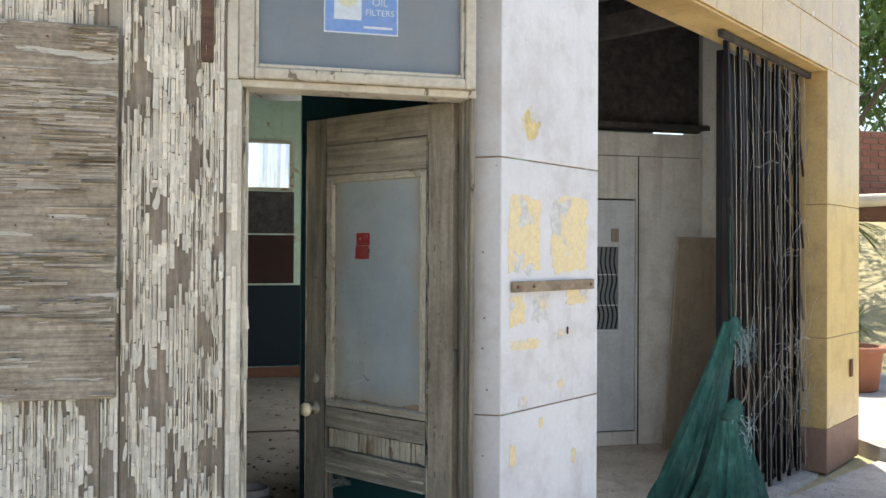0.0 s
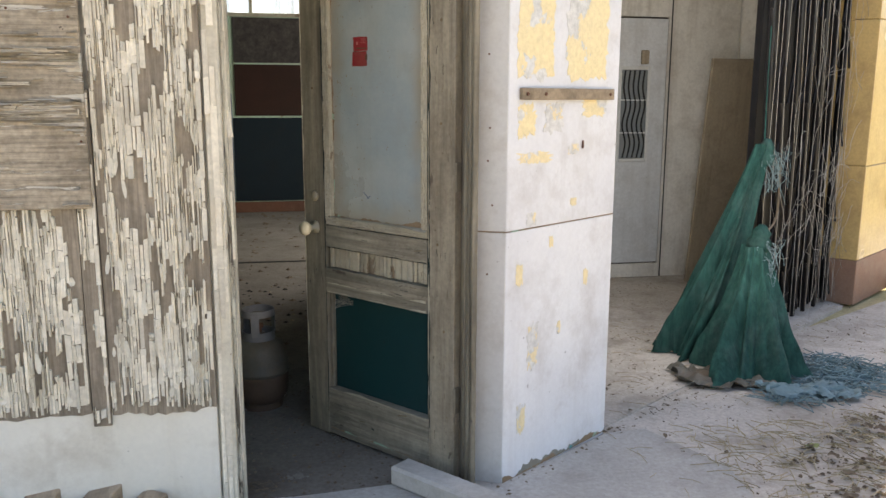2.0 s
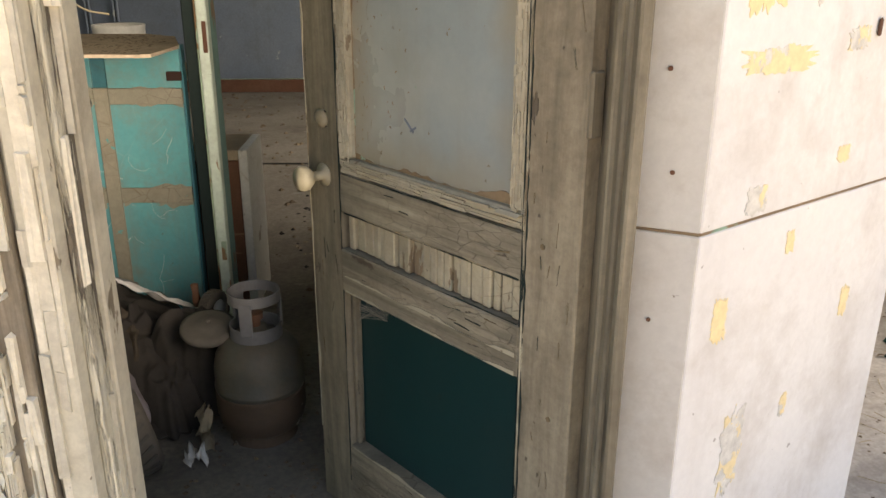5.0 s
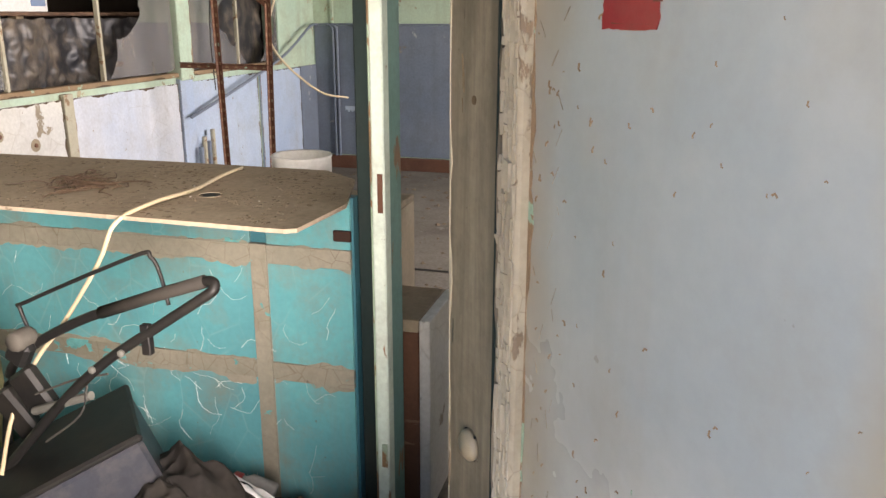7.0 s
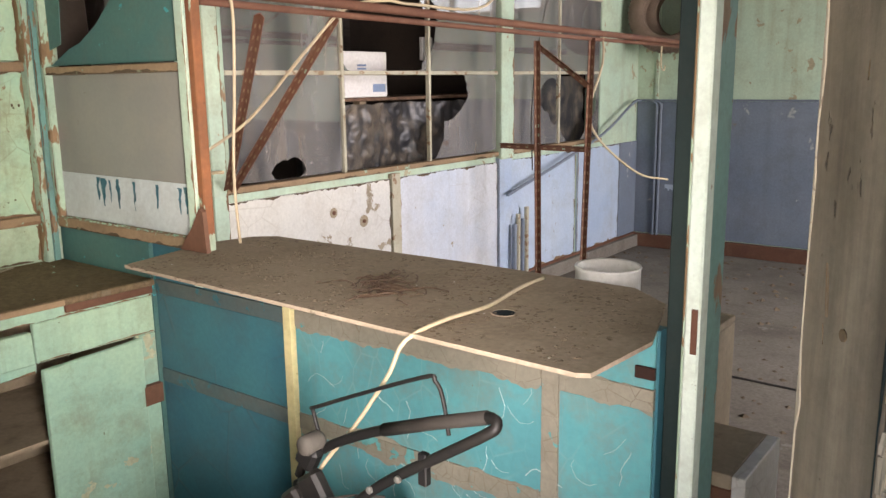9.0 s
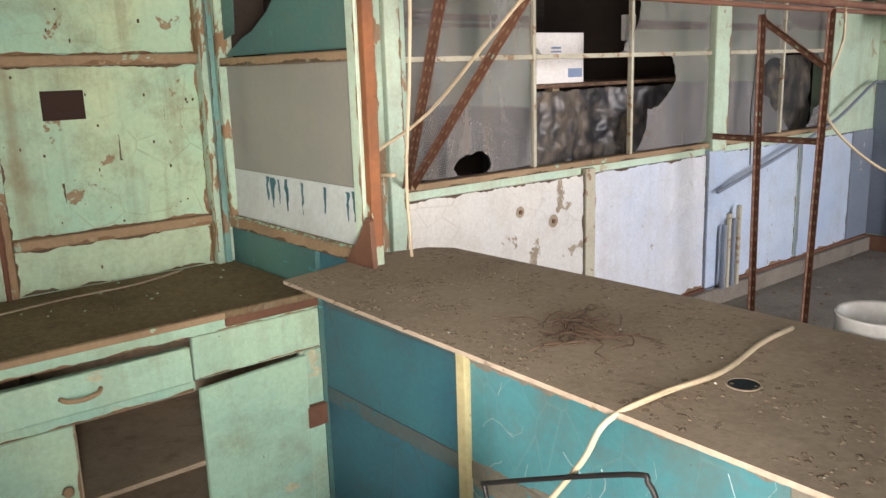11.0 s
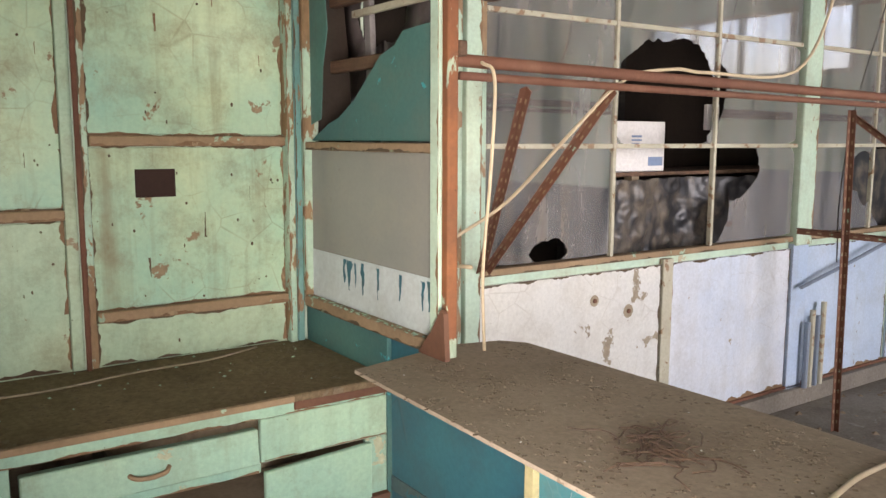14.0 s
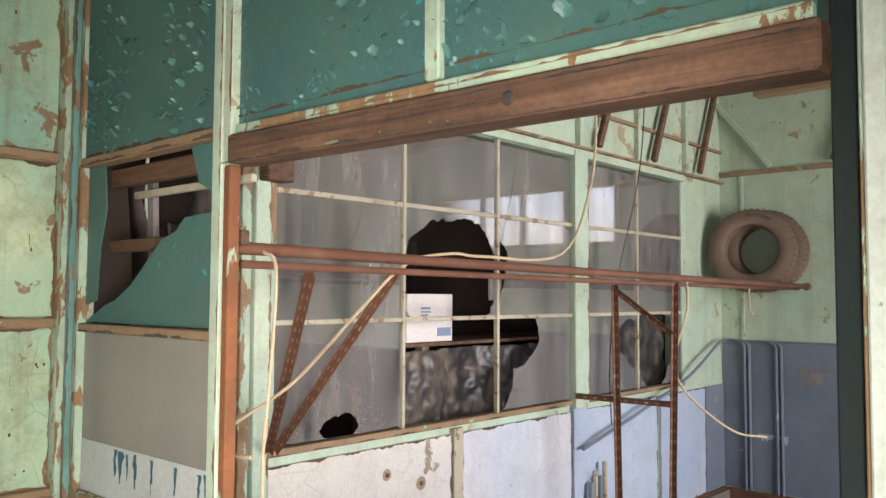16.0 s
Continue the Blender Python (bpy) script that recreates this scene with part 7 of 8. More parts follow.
for name, spec, mt, lb in (
        ("black_cloth", (-0.66, 4.16, 0.44, 0.36, 0.0, 0.01, 1.3, 20.0), m_rag, "black dirty cloth spread over the floor heap"),
        ("black_jacket", (-0.74, 4.08, 0.20, 0.17, 0.5, 0.06, 2.7, 34.0), m_rag, "black crumpled jacket on the heap"),
        ("brown_shirt", (-0.55, 4.06, 0.20, 0.11, -0.5, 0.065, 5.1, 30.0), m_rag_brown, "brown crumpled shirt on the heap"),
        ("black_trousers", (-0.42, 4.02, 0.22, 0.10, -0.9, 0.10, 6.4, 30.0), m_rag, "black trousers hanging off the heap"),
        ("dark_coat", (-0.29, 4.06, 0.13, 0.15, 1.4, 0.20, 7.9, 24.0), m_rag, "dark bunched coat beside the gas bottle"),
        ("grey_rag", (-0.53, 3.92, 0.12, 0.075, -0.3, 0.09, 8.8, 36.0), m_rag_mauve, "mauve-grey crumpled rag on the black heap"),
        ("black_coat", (-0.80, 4.30, 0.22, 0.16, -0.2, 0.06, 9.5, 22.0), m_rag, "black coat piled against the counter"),
        ("brown_rag", (-0.66, 3.86, 0.13, 0.08, 0.7, 0.07, 3.6, 34.0), m_rag_brown, "brown rag at the heap's foot")):
    tagged(solid(name, garment(*spec), mt, lb, "clothes", smooth=True), group="clothes on the heap")
bm = sheet(30, 8, lambda u, v: (-0.72 + 0.40 * u, 4.36 - 0.10 * u + 0.05 * v, 0.335 - 0.11 * u - 0.02 * v + 0.025 * noise.noise(Vector((6 * u, 4 * v, 2)))))
solid("pale_cloth", bm, m_carton, "dirty white cloth lying along the back of the heap", "clothes", smooth=True)
def scrap(x, y, z, w, h, turn, lean, seed):
    """A torn, crumpled piece of card."""
    m = pose(x, y, z, lean, 0, turn)
    return sheet(10, 12, lambda u, v: m @ Vector((w * (u - 0.5) * (1 - 0.45 * v + 0.3 * noise.noise(Vector((3 * v, seed, 0)))), 0.05 * noise.noise(Vector((3 * u, 3 * v, seed))) + 0.02 * noise.noise(Vector((9 * u, 9 * v, seed))), h * v * (1 + 0.3 * noise.noise(Vector((4 * u, seed, 1)))))))


solid("white_scrap", scrap(-0.25, 3.76, 0.008, 0.07, 0.07, 20, 40, 9.1), m_carton, "torn white paper scrap by the gas bottle", "paper", smooth=True)
solid("tan_scrap", scrap(-0.225, 3.82, 0.008, 0.07, 0.13, -15, 12, 3.3), m_plyboard, "torn tan cardboard scrap", "paper", smooth=True)
lid = thing("rubber_lid", "round dusty rubber lid lying on the rags", "lid")
LM = pose(-0.226, 3.935, 0.31, 12, 4, 0) @ Matrix.Scale(0.74, 4)
part("disc", lathe(bmesh.new(), [(0.0, 0.0), (0.10, 0.0), (0.108, 0.012), (0.106, 0.03), (0.085, 0.038), (0.055, 0.034), (0.045, 0.044), (0.02, 0.046), (0.0, 0.046)], 36, LM), m_rubber, lid, "", True)
part("pin", lathe(bmesh.new(), [(0.010, 0.045), (0.010, 0.058), (0.0, 0.06)], 12, LM), m_rubber, lid)
jar = thing("plastic_jar", "dusty clear plastic jar with a red lid", "jar")
part("body", lathe(bmesh.new(), [(0.036, 0.0), (0.042, 0.006), (0.042, 0.075), (0.030, 0.092), (0.030, 0.10), (0.0, 0.10)], 26, pose(-0.60, 4.45, 0.215, 0, -70, 10)), m_rag_grey, jar, "", True)
part("lid", lathe(bmesh.new(), [(0.0, 0.10), (0.034, 0.10), (0.034, 0.122), (0.030, 0.126), (0.0, 0.126)], 26, pose(-0.60, 4.45, 0.215, 0, -70, 10)), m_red, jar, "red screw lid", True)
solid("floor_bundle", heap(-0.56, 4.46, 0.16, 0.11, 0.18, 2.4, 1.0), m_rag_brown, "brown bundle between the heap and the counter", "rags", smooth=True)
solid("pink_handle", lathe(bmesh.new(), [(0.012, 0.0), (0.013, 0.02), (0.010, 0.05), (0.013, 0.075), (0.0, 0.08)], 14, pose(-0.33, 4.22, 0.27, 8)), m_redwood, "pinkish tool handle sticking up", "handle", smooth=True)


def wheel(name, m, r, w, label, group="", rim=m_alu):
    ob = thing(name, label, "wheel", group)
    prof = [(r * 0.62, -w / 2), (r * 0.9, -w / 2), (r, -w * 0.34), (r, w * 0.34), (r * 0.9, w / 2), (r * 0.62, w / 2), (r * 0.62, -w / 2)]
    part("tyre", lathe(bmesh.new(), prof, 36, m), m_rubber, ob, "", True)
    part("rim", lathe(bmesh.new(), [(0.0, -w * 0.3), (r * 0.6, -w * 0.35), (r * 0.615, 0), (r * 0.6, w * 0.35), (0.0, w * 0.3)], 30, m), rim, ob, "", True)
    bm = bmesh.new()
    for k in range(24):
        a = 15 * k
        box(bm, r - 0.002, r + 0.004, -w * 0.32, w * 0.32, -0.004, 0.004, 0.0, m @ pose(0, 0, 0, 0, 0, a) @ pose(0, 0, 0, 90 + 25, 0, 0))
    part("tread", bm, m_rubber, ob)
    return ob


wheel("barrow_wheel", pose(-0.39, 3.72, 0.125, 0, 78, 30), 0.118, 0.075, "small dusty rubber-tyred wheel beside the rags")

wheel("small_wheel", pose(-0.275, 4.20, 0.262, 0, 90, -22), 0.062, 0.045, "small black-tyred wheel with a white rim on the coat", rim=m_can)
m_grip = surf("dusty_black_foam_grip", (0.022, 0.019, 0.017), (0.04, 0.034, 0.028), (0.10, 0.075, 0.055), 0.4, rough=0.8)
mower = thing("lawn_mower", "old lawn mower with a black tube handle, against the counter", "lawn mower")
part("deck", lathe(bmesh.new(), [(0.26, 0.08), (0.28, 0.085), (0.275, 0.15), (0.22, 0.19), (0.0, 0.20)], 36, pose(-1.30, 4.05, 0.0)), m_darkmetal, mower, "", True)
eng = part("engine", lathe(bmesh.new(), [(0.12, 0.18), (0.13, 0.24), (0.13, 0.33), (0.12, 0.37), (0.085, 0.40), (0.0, 0.41)], 32, pose(-1.44, 4.12, 0.0)), m_alu, mower, "dusty cast engine cowl", True)
bm = bmesh.new()
for k in range(9):
    bm = bmesh.new()
    box(bm, -0.09 + 0.02 * k, -0.082 + 0.02 * k, -0.07, 0.02, 0.385 - 0.0, 0.412, 0.001, pose(-1.44, 4.12, 0.0, 0, 0, 20))
    part("cooling_fin", bm, m_darkmetal, eng)
part("fuel_cap", lathe(bmesh.new(), [(0.025, 0.36), (0.028, 0.365), (0.028, 0.39), (0.0, 0.394)], 18, pose(-1.31, 4.16, 0.0)), m_alu, mower)
for x, y in ((-1.10, 3.85), (-1.10, 4.30), (-1.52, 3.85), (-1.52, 4.30)):
    wm = part("mower_wheel", lathe(bmesh.new(), [(0.05, -0.02), (0.085, -0.022), (0.092, -0.012), (0.092, 0.012), (0.085, 0.022), (0.05, 0.02), (0.0, 0.02)], 28, pose(x, y, 0.10, 90)), m_rubber, mower, "", True)
A, B, E = Vector((-1.17, 4.22, 0.66)), Vector((-1.14, 4.16, 0.50)), Vector((-0.575, 4.19, 0.923))
part("handle", tube(bmesh.new(), smooth_line([(-1.28, 4.22, 0.20), (-1.22, 4.22, 0.52), A, (-0.98, 4.22, 0.78), (-0.74, 4.21, 0.875), (-0.60, 4.20, 0.926), (-0.572, 4.19, 0.916), (-0.60, 4.18, 0.892), (-0.70, 4.17, 0.825), (-0.86, 4.16, 0.715), (-1.0, 4.15, 0.585), (-1.2, 4.12, 0.36)], 5), 0.0125, 10), m_darkmetal, mower, "bent black tube handle", True)
part("grip", tube(bmesh.new(), [(-0.60, 4.20, 0.926), (-0.74, 4.21, 0.876), (-0.90, 4.218, 0.815)], 0.0155, 10), m_grip, mower, "", True)
part("bail_wire", tube(bmesh.new(), smooth_line([(-1.10, 4.22, 0.70), (-1.135, 4.22, 0.80), (-1.11, 4.22, 0.823), (-0.79, 4.22, 0.965), (-0.75, 4.22, 0.965), (-0.73, 4.22, 0.93), (-0.70, 4.20, 0.86)], 5), 0.005, 8), m_darkmetal, mower, "thin wire bail", True)
part("stay", tube(bmesh.new(), [(-1.08, 4.16, 0.56), (-0.90, 4.15, 0.63)], 0.011, 8), m_alu, mower)
for cx, cz, hx, hz, tilt in ((-1.125, 0.70, 0.030, 0.035, 30), (-1.10, 0.60, 0.040, 0.060, -35), (-1.16, 0.53, 0.035, 0.070, -40)):
    bm = bmesh.new()
    box(bm, -hx, hx, -0.02, 0.02, -hz, hz, 0.010, pose(cx, 4.19, cz, 0, tilt, 0))
    part("control_bracket", bm, m_darkmetal, mower)
part("pivot", lathe(bmesh.new(), [(0.0, -0.03), (0.022, -0.03), (0.026, -0.02), (0.026, 0.02), (0.022, 0.03), (0.0, 0.03)], 18, pose(-1.115, 4.19, 0.735, 90)), m_rubber, mower, "", True)
part("control_cable", tube(bmesh.new(), smooth_line([(-1.08, 4.17, 0.60), (-0.95, 4.16, 0.66), (-0.85, 4.155, 0.69)], 4), 0.003, 6), m_cord_dark, mower)
part("control_cable", tube(bmesh.new(), smooth_line([(-0.90, 4.14, 0.66), (-0.93, 4.14, 0.58), (-1.03, 4.13, 0.50)], 4), 0.003, 6), m_cord_dark, mower)
for sx in (-0.885, -0.80):
    part("bolt", lathe(bmesh.new(), [(0.009, 0.0), (0.009, 0.006), (0.004, 0.008)], 10, pose(sx, 4.148, 0.715 + 0.6 * (sx + 0.86), 90)), m_alu, mower)
bm = bmesh.new()
box(bm, -0.012, 0.012, -0.01, 0.01, -0.045, 0.03, 0.003, pose(-0.745, 4.17, 0.79))
part("cable_clip", bm, m_darkmetal, mower)
GB = pose(-0.815, 4.19, 0.52, 0, 0, -139) @ pose(0, 0, 0, 0, 20, 0)      # x runs along the near upper edge, y to the hidden side
catcher = thing("grass_catcher", "black plastic grass box with a dusty blue-black side", "grass box")
bm = bmesh.new()
box(bm, 0.0, 0.46, -0.30, 0.0, -0.30, -0.022, 0.012, GB)
part("body", bm, m_plastic_blue, catcher, "dusty blue-black moulded side")
bm = bmesh.new()
box(bm, -0.006, 0.47, -0.31, 0.008, -0.021, 0.0, 0.006, GB)
part("lid", bm, m_darkmetal, catcher, "black lid with a rolled edge")
lettering("WARNING", 0.034, GB @ pose(0.20, 0.0012, -0.15, 90, 0, 180), m_carton, catcher)

# ---- office: bench cabinet ----
cab = thing("bench_cabinet", "pale green painted bench cabinet, door and drawer ajar", "cabinet")
CX = -2.37
for spec in ((-3.0, CX - 0.02, 3.345, 3.365, 0.006, 0.87), (-3.0, CX - 0.02, 4.57, 4.588, 0.006, 0.87), (-2.998, -2.985, 3.366, 4.569, 0.02, 0.87), (-2.984, CX - 0.02, 3.366, 4.569, 0.08, 0.10), (-2.984, CX - 0.03, 3.366, 4.569, 0.395, 0.41), (-2.984, CX - 0.02, 3.77, 3.785, 0.411, 0.68)):
    part("carcass_board", boxes(spec), m_plyboard, cab)
part("apron", boxes((CX - 0.02, CX, 3.345, 4.588, 0.835, 0.875, 0.003)), m_cabgreen, cab)
part("stile", boxes((CX - 0.02, CX, 3.345, 3.455, 0.006, 0.834, 0.003)), m_cabgreen, cab)
part("stile", boxes((CX - 0.02, CX, 4.14, 4.588, 0.695, 0.834, 0.003)), m_cabgreen, cab)
part("stile", boxes((CX - 0.02, CX, 4.505, 4.588, 0.006, 0.694, 0.003)), m_cabgreen, cab)
part("rail", boxes((CX - 0.02, CX, 3.456, 4.139, 0.665, 0.697, 0.003)), m_cabgreen, cab)
bm = bmesh.new()
box(bm, -0.02, 0.02, 3.475, 4.125, -0.055, 0.055, 0.004, pose(CX + 0.006, 0, 0.757, 0, -5, 0))
dr = part("drawer", bm, m_cabgreen, cab, "drawer front hanging slightly open")
bm = bmesh.new()
tube(bm, smooth_line([(CX + 0.025, 3.745, 0.757), (CX + 0.045, 3.76, 0.752), (CX + 0.048, 3.80, 0.748), (CX + 0.045, 3.84, 0.754), (CX + 0.025, 3.855, 0.761)], 4), 0.007, 6)
part("pull", bm, m_ledge, dr, "curved wooden pull", True)
ld = part("door", boxes((CX - 0.018, CX + 0.002, 3.458, 3.775, 0.03, 0.663, 0.003)), m_cabgreen, cab)
part("knob", lathe(bmesh.new(), [(0.008, 0.0), (0.008, 0.012), (0.016, 0.018), (0.014, 0.028), (0.0, 0.03)], 16, pose(CX + 0.002, 3.735, 0.48, 0, 90)), m_ledge, ld, "brown wooden knob", True)
part("knob", lathe(bmesh.new(), [(0.006, 0.0), (0.006, 0.012), (0.012, 0.018), (0.0, 0.026)], 16, pose(CX + 0.002, 3.745, 0.40, 0, 90)), m_rust, ld)
bm = bmesh.new()
box(bm, 0, 0.02, -0.39, 0.0, 0.02, 0.688, 0.003, pose(CX + 0.004, 4.515, 0.0, 0, 0, 6))
rd = part("door", bm, m_cabgreen, cab, "loose cabinet door standing ajar")
part("hinge_block", boxes((CX - 0.001, CX + 0.026, 4.508, 4.586, 0.425, 0.50, 0.002)), m_redwood, cab, "bare red-brown block")
part("bare_edge", boxes((CX + 0.001, CX + 0.012, 4.25, 4.585, 0.846, 0.9, 0.003)), m_redwood, cab, "bare red-brown front edge")
for i, (y0, y1, z, w) in enumerate(((3.35, 4.58, 0.837, 0.02), (3.46, 4.13, 0.667, 0.018), (3.46, 3.77, 0.04, 0.03), (4.15, 4.58, 0.70, 0.02))):
    ragged(cab, (CX + 0.0025, y0, z), Y, Z, y1 - y0, w, 160 + i, m_bare)
ragged(cab, (CX + 0.003, 3.774, 0.06), Z, (0, -1, 0), 0.58, 0.02, 166, m_bare)
ragged(cab, (CX + 0.001, 3.347, 0.82), (0, 0, -1), Y, 0.8, 0.02, 167, m_grime)
bench = solid("work_top", boxes((-2.998, CX + 0.03, 3.325, 4.586, 0.878, 0.902, 0.005)), m_benchtop, "brown dirt-caked bench top on the cabinet", "counter top")
part("front_edge", boxes((CX + 0.0305, CX + 0.036, 3.33, 4.24, 0.880, 0.900, 0.002)), m_ledge, bench, "worn bare front edge")
part("end_edge", boxes((-2.99, CX + 0.028, 3.319, 3.3245, 0.880, 0.900, 0.002)), m_redwood, bench)
tagged(solid("bench_crumbs", crumbs(520, -2.98, -2.38, 3.35, 4.57, 0.903, 11, (0.002, 0.009), None, 0.5), m_debris, "crumbs of dirt on the bench top", "litter"), kind="stuff")
tagged(solid("bench_paint_chips", crumbs(24, -2.98, -2.40, 3.4, 4.57, 0.903, 12, (0.003, 0.009)), m_cabgreen, "fallen chips of green paint", "litter"), kind="stuff")
tagged(solid("sill_chips", crumbs(90, -2.93, -2.13, 4.566, 4.59, 1.083, 13, (0.003, 0.009)), m_cabgreen, "fallen paint chips on the sill", "litter"), kind="stuff")
solid("dusty_cord", tube(bmesh.new(), smooth_line([(-2.80, 3.34, 0.91), (-2.78, 3.6, 0.91), (-2.84, 3.9, 0.91), (-2.86, 4.15, 0.91), (-2.92, 4.35, 0.915)], 6), 0.004, 6), m_plyboard, "dusty cord lying on the bench", "cable", smooth=True)
low = thing("low_bench", "low brown dirt-covered bench beside the cabinet", "bench")
part("top", boxes((-3.0, -2.30, 3.0, 3.31, 0.60, 0.63, 0.006)), m_benchtop, low)
for x, y in ((-2.96, 3.03), (-2.96, 3.25), (-2.38, 3.03), (-2.38, 3.25)):
    part("leg", boxes((x, x + 0.05, y, y + 0.05, 0.006, 0.599, 0.003)), m_redwood, low)
br = bmesh.new()
ring = [(-2.09, 1.052), (-1.945, 1.052), (-1.955, 1.19), (-1.972, 1.20), (-2.02, 1.13)]
fa, fb = [br.verts.new((x, 4.533, z)) for x, z in ring], [br.verts.new((x, 4.550, z)) for x, z in ring]
br.faces.new(fa), br.faces.new(fb[::-1])
for i in range(len(ring)):
    br.faces.new((fa[i], fb[i], fb[(i + 1) % len(ring)], fa[(i + 1) % len(ring)]))
solid("foot_block", br, m_redwood, "bare red-brown gusset at the foot of the post", "gusset")

# ---- things on the counter board ----
tin = thing("open_tin", "open white enamel tin standing behind the counter board", "tin")
part("body", lathe(bmesh.new(), [(0.09, 0.0), (0.094, 0.004), (0.094, 0.16), (0.097, 0.165), (0.094, 0.17), (0.088, 0.165), (0.088, 0.01), (0.0, 0.008)], 40, pose(-0.735, 5.02, 0.905)), m_can, tin, "", True)
st2 = thing("tin_stand", "plain timber box behind the counter", "box")
part("top", boxes((-1.0, -0.45, 4.92, 5.3, 0.885, 0.905, 0.003)), m_plyboard, st2)
part("side", boxes((-1.0, -0.98, 4.92, 5.3, 0.006, 0.884, 0.003)), m_plyboard, st2)
part("side", boxes((-0.47, -0.45, 4.92, 5.3, 0.006, 0.884, 0.003)), m_plyboard, st2)
solid("board_hole_rim", lathe(bmesh.new(), [(0.028, 0.0), (0.032, 0.0), (0.031, 0.002), (0.028, 0.002), (0.028, 0.0)], 28, pose(-0.755, 4.50, 1.0505)), m_dusttop, "teal rimmed hole in the counter board", "hole")
# Flat disc coloured dark in place of the shade inside the hole.
solid("hole_disc", lathe(bmesh.new(), [(0.0275, 0.0), (0.0275, 0.0008)], 28, pose(-0.755, 4.50, 1.0505)), m_dado_dark, "dark disc for the shade in the counter board's hole", "hole")
rnd = random.Random(31)
bm = bmesh.new()
for _ in range(30):
    a = rnd.uniform(0, 6.28)
    p = Vector((-1.15 + rnd.uniform(-0.10, 0.10), 4.52 + rnd.uniform(-0.05, 0.05), 1.054))
    line = [p]
    for _ in range(5):
        a += rnd.uniform(-1.0, 1.0)
        p = p + Vector((0.03 * math.cos(a), 0.03 * math.sin(a), 0))
        line.append(Vector((p.x, p.y, 1.053 + rnd.uniform(0, 0.012))))
    tube(bm, smooth_line(line, 3), 0.0019, 4)
tagged(solid("wire_scraps", bm, m_gas_rust, "tangle of old wire scraps on the counter board", "wire"), kind="stuff")
tagged(solid("board_crumbs", crumbs(2400, -2.0, -0.45, 4.26, 4.86, 1.0505, 14, (0.002, 0.009), lambda x, y: noise.noise(Vector((x * 7, y * 7, 3))) > -0.1, 0.45), m_clod, "clods of dust on the counter board", "litter"), kind="stuff")
tagged(solid("board_chips", crumbs(14, -2.0, -0.45, 4.27, 4.86, 1.0505, 15, (0.0015, 0.004)), m_panel_white, "pale chips on the counter board", "litter"), kind="stuff")
solid("counter_cable", tube(bmesh.new(), smooth_line([(-0.84, 4.83, 1.060), (-0.835, 4.7, 1.060), (-0.80, 4.5, 1.062), (-0.815, 4.34, 1.062), (-0.845, 4.235, 1.035), (-0.90, 4.235, 0.94), (-1.02, 4.24, 0.78), (-1.13, 4.235, 0.65), (-1.16, 4.17, 0.53), (-1.13, 4.08, 0.42)], 6), 0.0055, 8), m_cord, "thick cream cable hanging over the counter board", "cable", smooth=True)

# ---- workshop: pipe rack, brackets, tyres, cables ----
rack = thing("pipe_rack", "pair of brown rusty pipes on angle-iron brackets", "pipe rack")
part("pipe", tube(bmesh.new(), [(-2.13, 4.66, 1.925), (-2.19, 7.4, 1.895), (-2.25, 10.2, 1.868)], 0.020, 12), m_rust, rack, "", True)
part("pipe", tube(bmesh.new(), [(-2.06, 4.66, 1.872), (-2.19, 7.4, 1.855), (-2.30, 10.15, 1.85)], 0.013, 10), m_rust, rack, "", True)
part("pipe_cap", lathe(bmesh.new(), [(0.02, 0.0), (0.032, 0.005), (0.032, 0.03), (0.0, 0.034)], 16, pose(-2.25, 10.19, 1.868, -90)), m_tyre, rack)


def angle_iron(a, b, parent, w=0.030, name="angle_iron"):
    """A slotted angle iron from a to b, with its row of holes as inset dark discs."""
    a, b = Vector(a), Vector(b)
    d = (b - a)
    m = Matrix.Translation(a) @ Vector((0, 0, 1)).rotation_difference(d.normalized()).to_matrix().to_4x4()
    bm = bmesh.new()
    box(bm, 0, w, -0.0015, 0.0015, 0, d.length, 0.0, m)
    box(bm, -0.0015, 0.0015, -w, -0.0015, 0, d.length, 0.0, m)
    ob = part(name, bm, m_rust, parent)
    bm = bmesh.new()
    k = 0.05
    while k < d.length - 0.03:
        box(bm, 0.36 * w, 0.66 * w, -0.0022, 0.0022, k, k + 0.022, 0.0, m)
        box(bm, -0.0022, 0.0022, -0.66 * w, -0.36 * w, k, k + 0.022, 0.0, m)
        k += 0.062
    tagged(part("slot", bm, m_ledge, ob), kind="stuff")
    return ob


angle_iron((-2.96, 5.43, 1.10), (-2.17, 5.01, 1.86), rack, 0.027)
angle_iron((-2.96, 5.46, 1.10), (-2.17, 5.41, 1.87), rack, 0.027)
frame2 = thing("angle_frame", "rusty slotted angle-iron frame standing on the floor", "rack")
angle_iron((-2.56, 7.72, 0.006), (-2.52, 7.60, 1.85), frame2)
angle_iron((-2.26, 7.78, 0.006), (-2.20, 7.74, 1.86), frame2)
angle_iron((-2.52, 7.62, 1.83), (-2.20, 7.74, 1.56), frame2, 0.028)
angle_iron((-2.78, 7.58, 1.18), (-2.20, 7.76, 1.16), frame2, 0.03)
pipes = thing("stub_pipes", "short cut-off pipes standing by the wall", "pipes")
for i, (y, h) in enumerate(((8.0, 0.55), (8.05, 0.62), (8.11, 0.58), (8.17, 0.66))):
    part("pipe", tube(bmesh.new(), [(-2.93, y, 0.121), (-2.93, y, h)], 0.018, 8), m_winbar if i % 2 else m_dado, pipes)


